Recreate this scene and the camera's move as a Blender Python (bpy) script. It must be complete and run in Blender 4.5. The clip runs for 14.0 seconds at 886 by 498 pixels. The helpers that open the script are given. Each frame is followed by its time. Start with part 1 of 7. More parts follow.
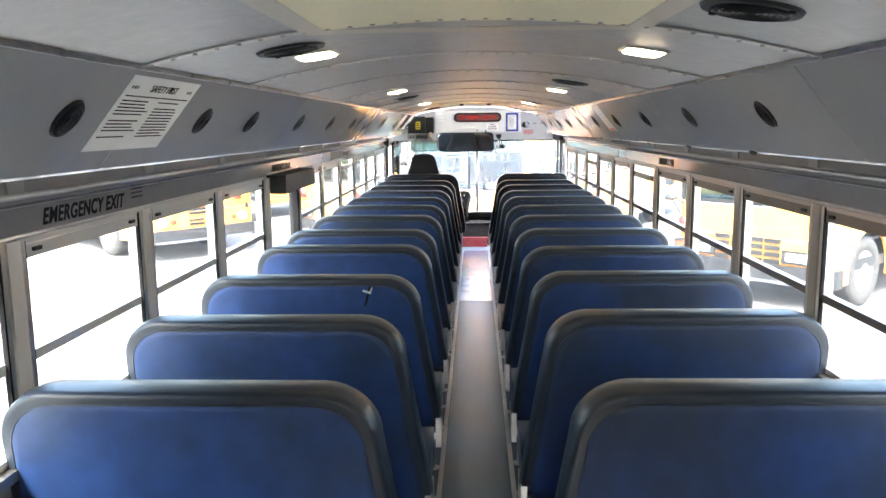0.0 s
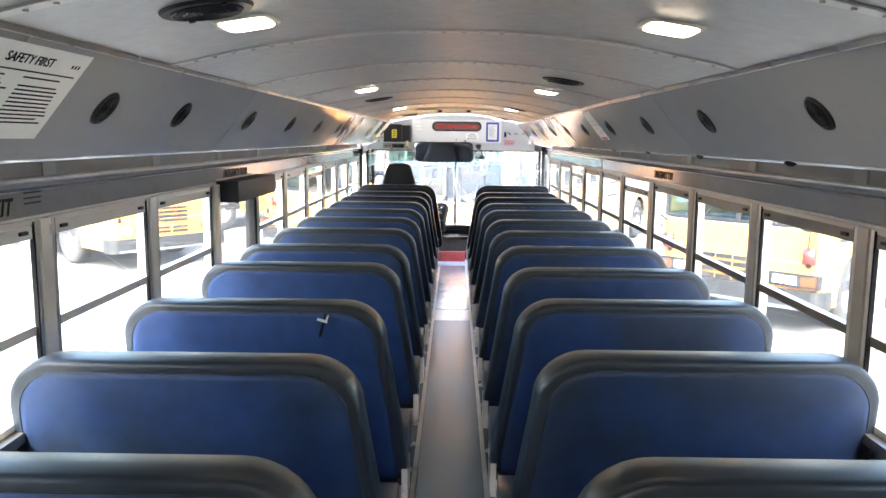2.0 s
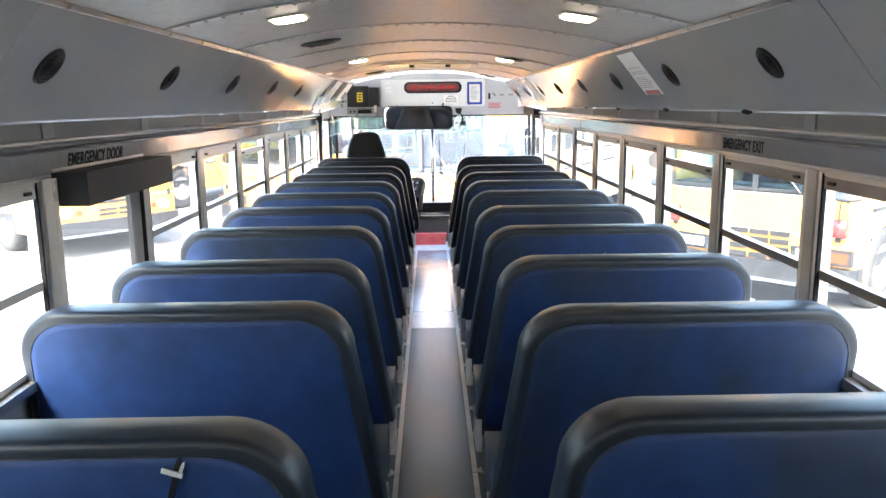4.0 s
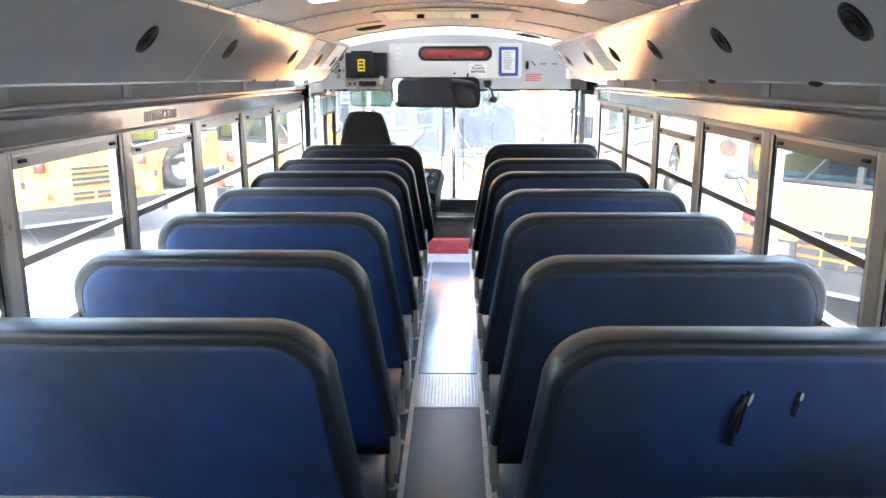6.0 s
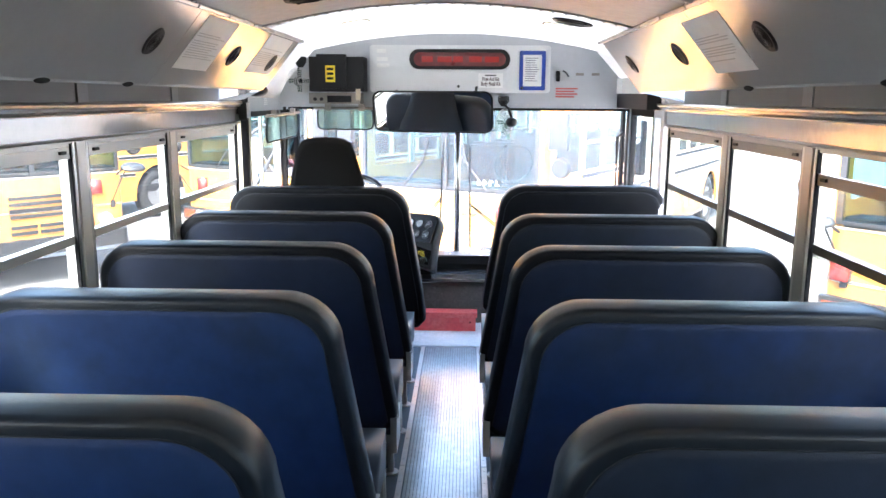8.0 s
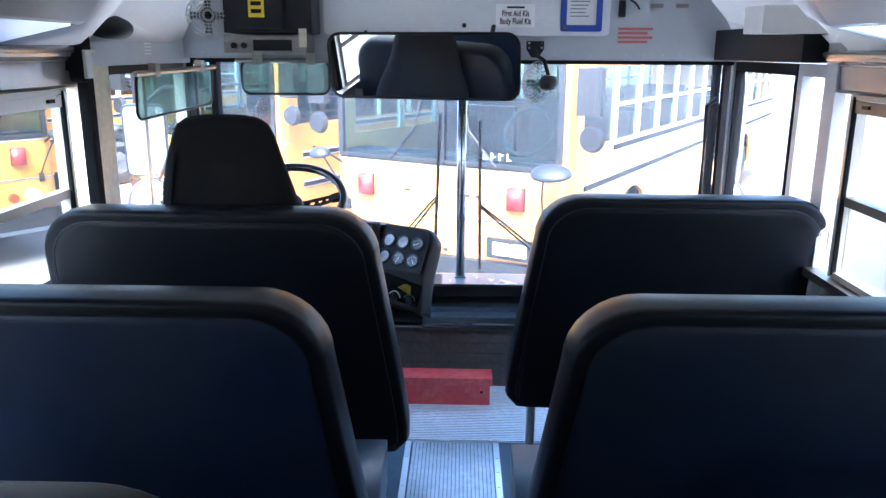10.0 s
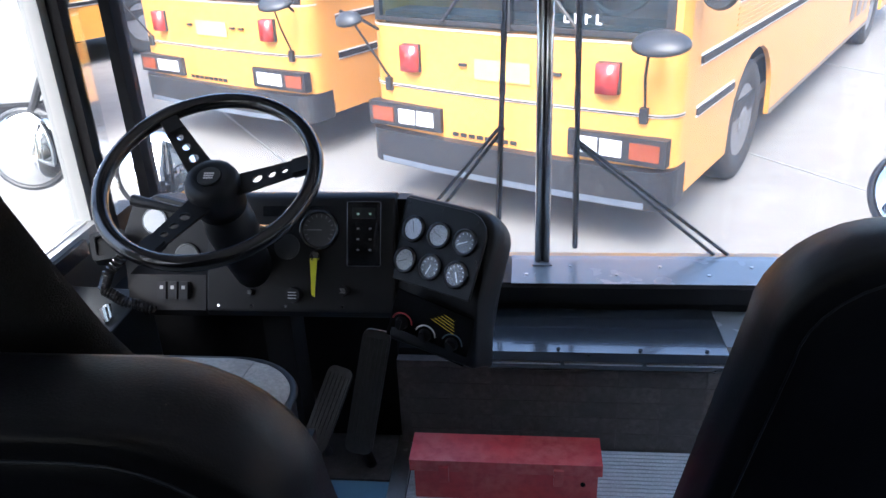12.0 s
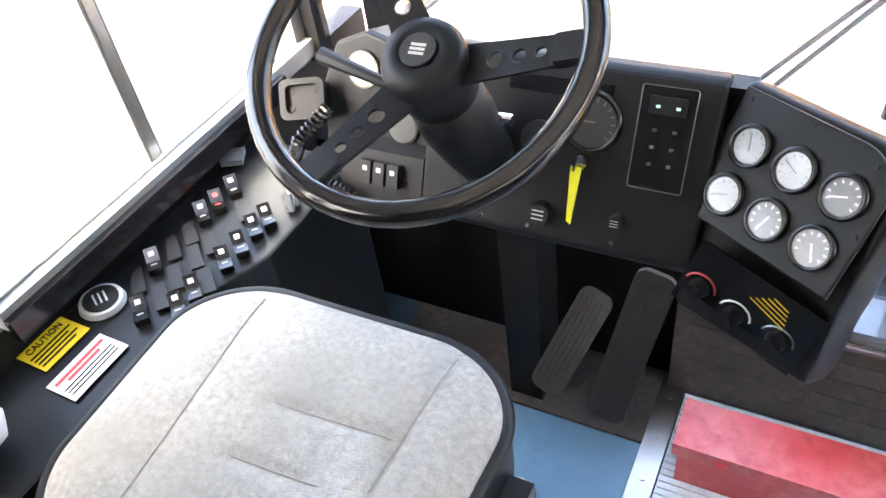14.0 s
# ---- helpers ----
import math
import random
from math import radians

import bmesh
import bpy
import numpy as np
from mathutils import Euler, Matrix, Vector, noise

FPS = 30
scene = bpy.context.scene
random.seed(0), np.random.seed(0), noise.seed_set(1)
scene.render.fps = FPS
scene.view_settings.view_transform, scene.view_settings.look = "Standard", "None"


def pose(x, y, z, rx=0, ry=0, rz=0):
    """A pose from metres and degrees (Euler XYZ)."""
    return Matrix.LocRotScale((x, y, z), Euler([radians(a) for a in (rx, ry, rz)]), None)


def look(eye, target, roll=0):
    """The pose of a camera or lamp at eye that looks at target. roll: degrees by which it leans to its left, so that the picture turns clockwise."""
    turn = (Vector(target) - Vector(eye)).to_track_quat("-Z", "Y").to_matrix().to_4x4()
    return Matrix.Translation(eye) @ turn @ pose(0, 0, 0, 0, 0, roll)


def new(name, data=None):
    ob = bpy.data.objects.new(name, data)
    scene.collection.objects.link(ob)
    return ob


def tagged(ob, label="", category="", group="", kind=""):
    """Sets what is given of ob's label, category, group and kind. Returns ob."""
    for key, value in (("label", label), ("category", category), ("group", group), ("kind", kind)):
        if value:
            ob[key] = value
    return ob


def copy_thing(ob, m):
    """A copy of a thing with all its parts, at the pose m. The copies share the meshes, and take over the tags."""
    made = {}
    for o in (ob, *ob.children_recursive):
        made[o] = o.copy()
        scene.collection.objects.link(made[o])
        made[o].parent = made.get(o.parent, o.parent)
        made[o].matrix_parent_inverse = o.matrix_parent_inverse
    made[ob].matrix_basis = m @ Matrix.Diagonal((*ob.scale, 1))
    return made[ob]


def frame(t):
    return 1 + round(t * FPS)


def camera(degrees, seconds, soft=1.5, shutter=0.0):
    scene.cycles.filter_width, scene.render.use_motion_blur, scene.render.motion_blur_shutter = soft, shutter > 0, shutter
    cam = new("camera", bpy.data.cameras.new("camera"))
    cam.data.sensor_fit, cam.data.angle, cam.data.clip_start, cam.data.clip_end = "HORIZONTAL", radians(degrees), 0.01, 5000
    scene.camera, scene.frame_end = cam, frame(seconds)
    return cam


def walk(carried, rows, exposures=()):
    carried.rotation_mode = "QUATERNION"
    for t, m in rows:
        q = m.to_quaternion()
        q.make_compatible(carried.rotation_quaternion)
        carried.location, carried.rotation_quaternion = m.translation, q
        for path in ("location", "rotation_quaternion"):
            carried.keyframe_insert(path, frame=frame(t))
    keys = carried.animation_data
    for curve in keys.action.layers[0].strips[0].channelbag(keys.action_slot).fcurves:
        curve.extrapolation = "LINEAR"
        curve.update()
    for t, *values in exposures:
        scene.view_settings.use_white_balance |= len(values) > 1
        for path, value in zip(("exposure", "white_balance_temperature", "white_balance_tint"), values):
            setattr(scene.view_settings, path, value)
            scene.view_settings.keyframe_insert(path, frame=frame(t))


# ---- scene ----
cam = camera(59.15, 14.0)


def aim(x, y, z, yaw, pitch, roll):
    """A camera pose: place, heading to the left, tilt up, lean."""
    return pose(x, y, z, 0, 0, yaw) @ pose(0, 0, 0, 90 + pitch) @ pose(0, 0, 0, 0, 0, roll)


PATH = [
    (0.0, aim(0.001, 0.443, 1.625, 2.44, -8.91, -0.64)),
    (0.5, aim(0.013, 0.445, 1.619, 2.82, -8.82, -1.19)),
    (1.0, aim(0.034, 0.484, 1.612, 3.47, -8.34, -1.68)),
    (1.5, aim(0.050, 0.604, 1.605, 4.87, -8.63, -0.93)),
    (2.0, aim(0.005, 0.917, 1.588, 0.76, -8.06, 0.55)),
    (2.2, aim(-0.010, 1.041, 1.601, -0.56, -8.57, -0.15)),
    (4.3, aim(-0.003, 2.555, 1.561, -0.79, -10.54, -0.71)),
    (4.5, aim(0.016, 2.734, 1.574, 0.47, -10.00, -0.82)),
    (5.0, aim(0.003, 3.195, 1.548, 1.04, -9.79, -0.62)),
    (5.5, aim(-0.023, 3.652, 1.551, -0.73, -12.76, 0.04)),
    (6.0, aim(0.040, 4.149, 1.550, 0.95, -12.47, -0.11)),
    (6.5, aim(0.018, 4.637, 1.521, 1.37, -11.26, 0.27)),
    (7.0, aim(0.002, 5.094, 1.531, 0.45, -12.03, 0.19)),
    (7.5, aim(0.050, 5.575, 1.519, 3.30, -11.88, -0.78)),
    (8.0, aim(0.078, 6.021, 1.497, 1.61, -10.90, 0.36)),
    (8.2, aim(0.067, 6.217, 1.493, 1.35, -11.24, 0.31)),
    (10.3, aim(0.024, 8.120, 1.472, 1.36, -14.29, 0.39)),
    (10.5, aim(0.041, 8.300, 1.478, 2.66, -13.47, -0.43)),
    (11.0, aim(0.026, 8.702, 1.483, 2.81, -14.30, 1.19)),
    (11.5, aim(-0.027, 9.079, 1.484, 1.03, -17.38, 1.14)),
    (12.0, aim(-0.021, 9.418, 1.415, 6.73, -25.17, -2.55)),
    (12.5, aim(-0.029, 9.663, 1.405, 17.79, -32.10, -6.27)),
    (13.0, aim(-0.097, 9.809, 1.385, 23.39, -34.64, -6.29)),
    (13.5, aim(-0.183, 9.974, 1.384, 26.54, -38.01, -6.04)),
    (14.0, aim(-0.196, 10.101, 1.361, 32.49, -42.46, -9.22)),
]
EXPOSURES = [(0.0, 5.27, 6550, 9), (5.0, 5.27, 6350, 9), (7.5, 5.15, 6200, 9), (8.2, 4.65, 6100, 9), (10.3, 3.7, 5200, 9), (11.2, 2.9, 5300, 11), (12.0, 2.95, 5900, 12), (12.6, 4.0, 6900, 12), (13.0, 4.4, 7150, 12), (13.5, 4.65, 7300, 12), (14.0, 5.05, 7400, 13)]
walk(cam, PATH, EXPOSURES)

# world and sun
SUN_ELEV, SUN_AZ = 50.0, 188.0  # degrees; azimuth turned from straight ahead (+y) to the right
world = bpy.data.worlds.new("sky")
scene.world = world
world.use_nodes = True
wn = world.node_tree.nodes
sky = wn.new("ShaderNodeTexSky")
sky.sky_type = "NISHITA"
sky.sun_disc = False
sky.sun_elevation = radians(SUN_ELEV)
sky.sun_rotation = radians(SUN_AZ)
sky.dust_density, sky.ozone_density = 5.0, 1.0
world.node_tree.links.new(sky.outputs[0], wn["Background"].inputs[0])
wn["Background"].inputs[1].default_value = 0.15
sun = new("sun", bpy.data.lights.new("sun", "SUN"))
sun.data.energy, sun.data.angle, sun.data.color = 1.5, radians(45), (1.0, 0.97, 0.925)
sd = Vector((math.sin(radians(SUN_AZ)) * math.cos(radians(SUN_ELEV)), math.cos(radians(SUN_AZ)) * math.cos(radians(SUN_ELEV)), math.sin(radians(SUN_ELEV))))
sun.matrix_world = look(sd * 30, (0, 0, 0))


# ---- materials ----
def mat(name, color, rough=0.5, metal=0.0, grain=0.0, grain_scale=40.0, stain=0.0, stain_scale=3.0, bump=0.0, bump_scale=120.0, coat=0.0, spec=0.5, stain_color=None, island=0.0, crisp=0.0, spread=0.0):
    """A surface with colour variation at two scales, roughness variation and fine relief."""
    m = bpy.data.materials.new(name)
    m.use_nodes = True
    nt = m.node_tree
    n, l = nt.nodes, nt.links
    b = n["Principled BSDF"]
    b.inputs["Roughness"].default_value = rough
    b.inputs["Metallic"].default_value = metal
    b.inputs["Coat Weight"].default_value = coat
    b.inputs["Specular IOR Level"].default_value = spec
    b.inputs["Base Color"].default_value = (*color, 1)
    tc = n.new("ShaderNodeTexCoord")
    info = n.new("ShaderNodeObjectInfo")
    scatter = n.new("ShaderNodeVectorMath")
    scatter.operation = "MULTIPLY_ADD"
    scatter.inputs[1].default_value = (17.0, 31.0, 23.0)
    l.new(info.outputs["Random"], scatter.inputs[0])
    l.new(tc.outputs["Object"], scatter.inputs[2])
    src = None
    if grain or stain:
        rgb = n.new("ShaderNodeRGB")
        rgb.outputs[0].default_value = (*color, 1)
        src = rgb.outputs[0]
    for amount, size, dark in ((stain, stain_scale, stain_color), (grain, grain_scale, None)):
        if not amount:
            continue
        t = n.new("ShaderNodeTexNoise")
        t.inputs["Scale"].default_value = size
        t.inputs["Detail"].default_value = 6
        t.inputs["Roughness"].default_value = 0.6
        l.new(scatter.outputs[0], t.inputs["Vector"])
        r = n.new("ShaderNodeMapRange")
        r.inputs[1].default_value, r.inputs[2].default_value = 0.35 + 0.12 * crisp - spread, 0.68 - 0.12 * crisp - spread
        r.inputs[3].default_value, r.inputs[4].default_value = 0.0, 1.0
        l.new(t.outputs["Fac"], r.inputs[0])
        mx = n.new("ShaderNodeMix")
        mx.data_type = "RGBA"
        l.new(r.outputs[0], mx.inputs[0])
        l.new(src, mx.inputs[6])
        other = dark or tuple(c * (1 - amount) for c in color)
        mx.inputs[7].default_value = (*other, 1)
        src = mx.outputs[2]
    if island:
        g = n.new("ShaderNodeNewGeometry")
        r = n.new("ShaderNodeMapRange")
        r.inputs[3].default_value, r.inputs[4].default_value = 1 - island, 1 + island
        l.new(g.outputs["Random Per Island"], r.inputs[0])
        v = n.new("ShaderNodeVectorMath")
        v.operation = "SCALE"
        if src is None:
            rgb = n.new("ShaderNodeRGB")
            rgb.outputs[0].default_value = (*color, 1)
            src = rgb.outputs[0]
        l.new(src, v.inputs[0])
        l.new(r.outputs[0], v.inputs["Scale"])
        src = v.outputs[0]
    if src is not None:
        l.new(src, b.inputs["Base Color"])
    if bump or grain:
        t = n.new("ShaderNodeTexNoise")
        t.inputs["Scale"].default_value = bump_scale if bump else 9.0
        t.inputs["Detail"].default_value = 4
        l.new(scatter.outputs[0], t.inputs["Vector"])
        if bump:
            bp = n.new("ShaderNodeBump")
            bp.inputs["Strength"].default_value = bump
            bp.inputs["Distance"].default_value = 0.004
            l.new(t.outputs["Fac"], bp.inputs["Height"])
            l.new(bp.outputs[0], b.inputs["Normal"])
        gloss_var = 0.1 if bump else 0.06
        r = n.new("ShaderNodeMapRange")
        r.inputs[3].default_value, r.inputs[4].default_value = max(0.02, rough - gloss_var), min(1, rough + gloss_var)
        l.new(t.outputs["Fac"], r.inputs[0])
        l.new(r.outputs[0], b.inputs["Roughness"])
    return m


def glass_mat(name, tint=(1, 1, 1), rough=0.0, base=0.02, veil=0.0):
    m = bpy.data.materials.new(name)
    m.use_nodes = True
    n, l = m.node_tree.nodes, m.node_tree.links
    out = n["Material Output"]
    n.remove(n["Principled BSDF"])
    tr = n.new("ShaderNodeBsdfTransparent")
    tr.inputs[0].default_value = (*tint, 1)
    gl = n.new("ShaderNodeBsdfGlossy")
    gl.inputs["Roughness"].default_value = rough
    lw = n.new("ShaderNodeLayerWeight")
    lw.inputs[0].default_value = 0.5
    pw = n.new("ShaderNodeMath")
    pw.operation = "POWER"
    pw.inputs[1].default_value = 5.0
    l.new(lw.outputs["Facing"], pw.inputs[0])
    fr = n.new("ShaderNodeMath")
    fr.operation = "MULTIPLY_ADD"
    fr.inputs[1].default_value, fr.inputs[2].default_value = 0.25, base
    l.new(pw.outputs[0], fr.inputs[0])
    mx = n.new("ShaderNodeMixShader")
    l.new(fr.outputs[0], mx.inputs[0])
    l.new(tr.outputs[0], mx.inputs[1])
    l.new(gl.outputs[0], mx.inputs[2])
    if veil:
        # a thin white translucent film that puts veiling haze into the glass
        tl = n.new("ShaderNodeBsdfTranslucent")
        tl.inputs[0].default_value = (0.9, 0.93, 0.95, 1)
        tc = n.new("ShaderNodeTexCoord")
        nz = n.new("ShaderNodeTexNoise")
        nz.inputs["Scale"].default_value = 5.0
        nz.inputs["Detail"].default_value = 6
        l.new(tc.outputs["Object"], nz.inputs["Vector"])
        amt = n.new("ShaderNodeMapRange")
        amt.inputs[1].default_value, amt.inputs[2].default_value = 0.3, 0.7
        amt.inputs[3].default_value, amt.inputs[4].default_value = veil * 0.7, veil * 1.3
        l.new(nz.outputs["Fac"], amt.inputs[0])
        mx2 = n.new("ShaderNodeMixShader")
        l.new(amt.outputs[0], mx2.inputs[0])
        l.new(mx.outputs[0], mx2.inputs[1])
        l.new(tl.outputs[0], mx2.inputs[2])
        mx = mx2
    l.new(mx.outputs[0], out.inputs[0])
    return m


def glow_mat(name, color, strength):
    m = bpy.data.materials.new(name)
    m.use_nodes = True
    b = m.node_tree.nodes["Principled BSDF"]
    b.inputs["Base Color"].default_value = (0.8, 0.8, 0.78, 1)
    b.inputs["Emission Color"].default_value = (*color, 1)
    b.inputs["Emission Strength"].default_value = strength
    return m


def vinyl_mat(name, blue, slate, lo, hi):
    """Blue vinyl, rubbed down to slate in patches, more on some seats than on others."""
    m = bpy.data.materials.new(name)
    m.use_nodes = True
    n, l = m.node_tree.nodes, m.node_tree.links
    b = n["Principled BSDF"]
    b.inputs["Specular IOR Level"].default_value = 0.26
    tc, info = n.new("ShaderNodeTexCoord"), n.new("ShaderNodeObjectInfo")
    shift = n.new("ShaderNodeVectorMath")
    shift.operation = "MULTIPLY_ADD"
    shift.inputs[1].default_value = (17.0, 31.0, 23.0)
    l.new(info.outputs["Random"], shift.inputs[0])
    l.new(tc.outputs["Object"], shift.inputs[2])

    def noise(scale, detail, rough=0.55):
        t = n.new("ShaderNodeTexNoise")
        t.inputs["Scale"].default_value, t.inputs["Detail"].default_value, t.inputs["Roughness"].default_value = scale, detail, rough
        l.new(shift.outputs[0], t.inputs["Vector"])
        return t.outputs["Fac"]

    def ranged(src, a, b_, c, d):
        r = n.new("ShaderNodeMapRange")
        for k, v in enumerate((a, b_, c, d)):
            r.inputs[k + 1].default_value = v
        l.new(src, r.inputs[0])
        return r.outputs[0]

    worn = n.new("ShaderNodeMath")
    worn.operation = "ADD"
    l.new(noise(2.1, 5), worn.inputs[0])
    l.new(ranged(info.outputs["Random"], 0, 1, lo, hi), worn.inputs[1])
    mx = n.new("ShaderNodeMix")
    mx.data_type = "RGBA"
    l.new(ranged(worn.outputs[0], 0.40, 0.62, 0.08, 0.92), mx.inputs[0])
    mx.inputs[6].default_value, mx.inputs[7].default_value = (*blue, 1), (*slate, 1)
    tone = n.new("ShaderNodeVectorMath")
    tone.operation = "SCALE"
    l.new(mx.outputs[2], tone.inputs[0])
    l.new(ranged(noise(14, 6), 0.3, 0.7, 0.82, 1.16), tone.inputs["Scale"])
    l.new(tone.outputs[0], b.inputs["Base Color"])
    l.new(ranged(noise(6, 4), 0.3, 0.7, 0.46, 0.66), b.inputs["Roughness"])
    bump = n.new("ShaderNodeBump")
    bump.inputs["Strength"].default_value, bump.inputs["Distance"].default_value = 0.12, 0.004
    l.new(noise(420, 3), bump.inputs["Height"])
    l.new(bump.outputs[0], b.inputs["Normal"])
    return m


M = {}
M["vinyl"] = vinyl_mat("seat_vinyl", (0.0105, 0.031, 0.105), (0.014, 0.024, 0.043), -0.22, 0.03)
M["vinyl_worn"] = vinyl_mat("worn_seat_vinyl", (0.0085, 0.025, 0.086), (0.013, 0.020, 0.034), -0.08, 0.16)
# seat vinyl darkened to stand for the shade on the front rows
M["vinyl_shaded"] = vinyl_mat("dark_seat_vinyl", (0.0055, 0.0112, 0.030), (0.008, 0.0112, 0.0175), -0.12, 0.12)
M["vinyl_edge"] = mat("seat_vinyl_edge", (0.0130, 0.0190, 0.0285), 0.39, grain=0.25, grain_scale=30, stain=0.3, stain_scale=5, bump=0.10, bump_scale=420, spec=0.32)
# lighter than the backs: wear, plus window light from above put into the colour
M["cushion_vinyl"] = mat("worn_cushion_vinyl", (0.032, 0.046, 0.066), 0.42, grain=0.2, grain_scale=25, stain=0.35, stain_scale=5, bump=0.1, bump_scale=420)
M["vinyl_black"] = mat("black_vinyl", (0.008, 0.0085, 0.010), 0.48, grain=0.3, grain_scale=40, bump=0.1, bump_scale=400, spec=0.22)
M["navy"] = mat("navy_vinyl", (0.0066, 0.0079, 0.0115), 0.40, grain=0.3, grain_scale=12, stain=0.3, stain_scale=3, bump=0.1, bump_scale=400, spec=0.14)
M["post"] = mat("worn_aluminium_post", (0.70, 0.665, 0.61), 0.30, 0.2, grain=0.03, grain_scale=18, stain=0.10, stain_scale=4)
# right-hand posts and frames: darker and browner than the left
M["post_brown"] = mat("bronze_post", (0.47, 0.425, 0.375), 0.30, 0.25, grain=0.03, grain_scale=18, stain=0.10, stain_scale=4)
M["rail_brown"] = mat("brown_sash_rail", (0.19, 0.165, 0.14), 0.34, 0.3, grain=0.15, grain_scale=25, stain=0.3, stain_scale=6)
M["moulding"] = mat("polished_moulding", (0.40, 0.39, 0.38), 0.14, 0.35, grain=0.06, grain_scale=30, stain=0.25, stain_scale=3, bump=0.02, bump_scale=20)
# darker than the panels: shade under the overhead lip is in this colour
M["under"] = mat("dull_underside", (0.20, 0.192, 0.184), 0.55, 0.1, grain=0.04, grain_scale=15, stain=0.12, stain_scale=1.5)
M["cap"] = mat("cap_paint", (0.28, 0.278, 0.27), 0.5, grain=0.08, grain_scale=30, stain=0.15, stain_scale=3, bump=0.04, spec=0.3)
M["gauge_grey"] = mat("gauge_panel_grey", (0.0125, 0.0145, 0.017), 0.45, grain=0.15, grain_scale=30, stain=0.2, stain_scale=9, bump=0.06, spec=0.22)
M["header"] = mat("header_paint", (0.48, 0.50, 0.53), 0.4, grain=0.08, grain_scale=30, stain=0.15, stain_scale=3, bump=0.04)
M["hatch_frame"] = mat("tan_hatch_frame", (0.50, 0.46, 0.38), 0.45, grain=0.06, grain_scale=30, stain=0.15, stain_scale=4)
M["bar_steel"] = mat("polished_bar", (0.72, 0.72, 0.71), 0.24, 0.9, grain=0.1, grain_scale=30, stain=0.15, stain_scale=4)
M["steel"] = mat("bare_steel", (0.55, 0.54, 0.52), 0.36, 1.0, grain=0.2, grain_scale=60, stain=0.25, stain_scale=4)
M["alu"] = mat("window_aluminium", (0.62, 0.61, 0.59), 0.32, 1.0, grain=0.2, grain_scale=80, stain=0.3, stain_scale=7)
M["alu_dark"] = mat("dull_aluminium", (0.36, 0.33, 0.30), 0.45, 1.0, grain=0.3, grain_scale=60, stain=0.3, stain_scale=8)
M["ceiling"] = mat("ceiling_steel", (0.37, 0.368, 0.36), 0.42, 0.3, grain=0.16, grain_scale=22, stain=0.14, stain_scale=1.5, bump=0.05, bump_scale=30)
M["seam_strip"] = mat("bright_seam_strip", (0.46, 0.45, 0.43), 0.40, 0.15, grain=0.08, grain_scale=20, stain=0.2, stain_scale=4)
M["bulkhead"] = mat("painted_panel", (0.37, 0.37, 0.365), 0.15, 0.0, grain=0.05, grain_scale=20, stain=0.10, stain_scale=1.5, bump=0.015, bump_scale=5, spec=0.7)
M["cream"] = mat("cream_plastic", (0.80, 0.74, 0.50), 0.5, grain=0.06, grain_scale=30, stain=0.1, stain_scale=4)
M["white"] = mat("white_paint", (0.72, 0.73, 0.73), 0.42, grain=0.08, grain_scale=30, stain=0.12, stain_scale=3, bump=0.04)
M["paper"] = mat("paper", (0.78, 0.78, 0.76), 0.6, stain=0.08, stain_scale=14)
M["stuffing"] = mat("seat_stuffing", (0.42, 0.42, 0.40), 0.9, grain=0.3, grain_scale=200)
M["card"] = mat("bright_card", (0.86, 0.86, 0.85), 0.5, stain=0.06, stain_scale=14)
M["ink"] = mat("black_print", (0.012, 0.012, 0.012), 0.85, spec=0.1)
M["ink_maroon"] = mat("maroon_print", (0.05, 0.008, 0.014), 0.7, spec=0.2)
M["ink_red"] = mat("red_print", (0.55, 0.05, 0.05), 0.6)
M["ink_blue"] = mat("blue_plastic", (0.02, 0.06, 0.35), 0.4, grain=0.1)
M["worn_pedal"] = mat("worn_pedal_rubber", (0.035, 0.034, 0.032), 0.6, grain=0.4, grain_scale=60, stain=0.4, stain_scale=15, bump=0.15)
M["black"] = mat("black_plastic", (0.010, 0.010, 0.011), 0.5, grain=0.3, grain_scale=50, bump=0.08, bump_scale=300, spec=0.28)
M["seal"] = mat("black_rubber_seal", (0.009, 0.009, 0.010), 0.85, grain=0.3, grain_scale=40, spec=0.1)
M["faint_print"] = mat("faint_print", (0.50, 0.49, 0.47), 0.7)
M["print_pale"] = mat("faded_print", (0.48, 0.40, 0.40), 0.6)
M["print_red_pale"] = mat("faded_red_print", (0.50, 0.13, 0.12), 0.6)
M["black_gloss"] = mat("black_gloss", (0.01, 0.01, 0.011), 0.16, grain=0.2, grain_scale=60)
M["dash"] = mat("dash_black", (0.0105, 0.0105, 0.011), 0.47, grain=0.25, grain_scale=25, stain=0.4, stain_scale=6, bump=0.1, bump_scale=350, spec=0.22)
M["sill"] = mat("sill_grey_paint", (0.21, 0.235, 0.25), 0.26, spec=0.7, grain=0.05, grain_scale=8, stain=0.18, stain_scale=3)
M["sash_grey"] = mat("dull_grey_sash", (0.21, 0.214, 0.21), 0.34, 0.15, grain=0.06, grain_scale=9, stain=0.15, stain_scale=2.5)
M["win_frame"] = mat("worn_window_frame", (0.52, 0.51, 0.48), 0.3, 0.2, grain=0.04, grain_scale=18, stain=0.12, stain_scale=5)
M["console"] = mat("satin_console", (0.011, 0.013, 0.0145), 0.40, spec=0.2, grain=0.2, grain_scale=25, stain=0.3, stain_scale=6, bump=0.05, bump_scale=350)
M["shelf_black"] = mat("black_shelf_paint", (0.04, 0.047, 0.054), 0.2, coat=0.8, spec=0.8, grain=0.15, grain_scale=25, stain=0.3, stain_scale=7)
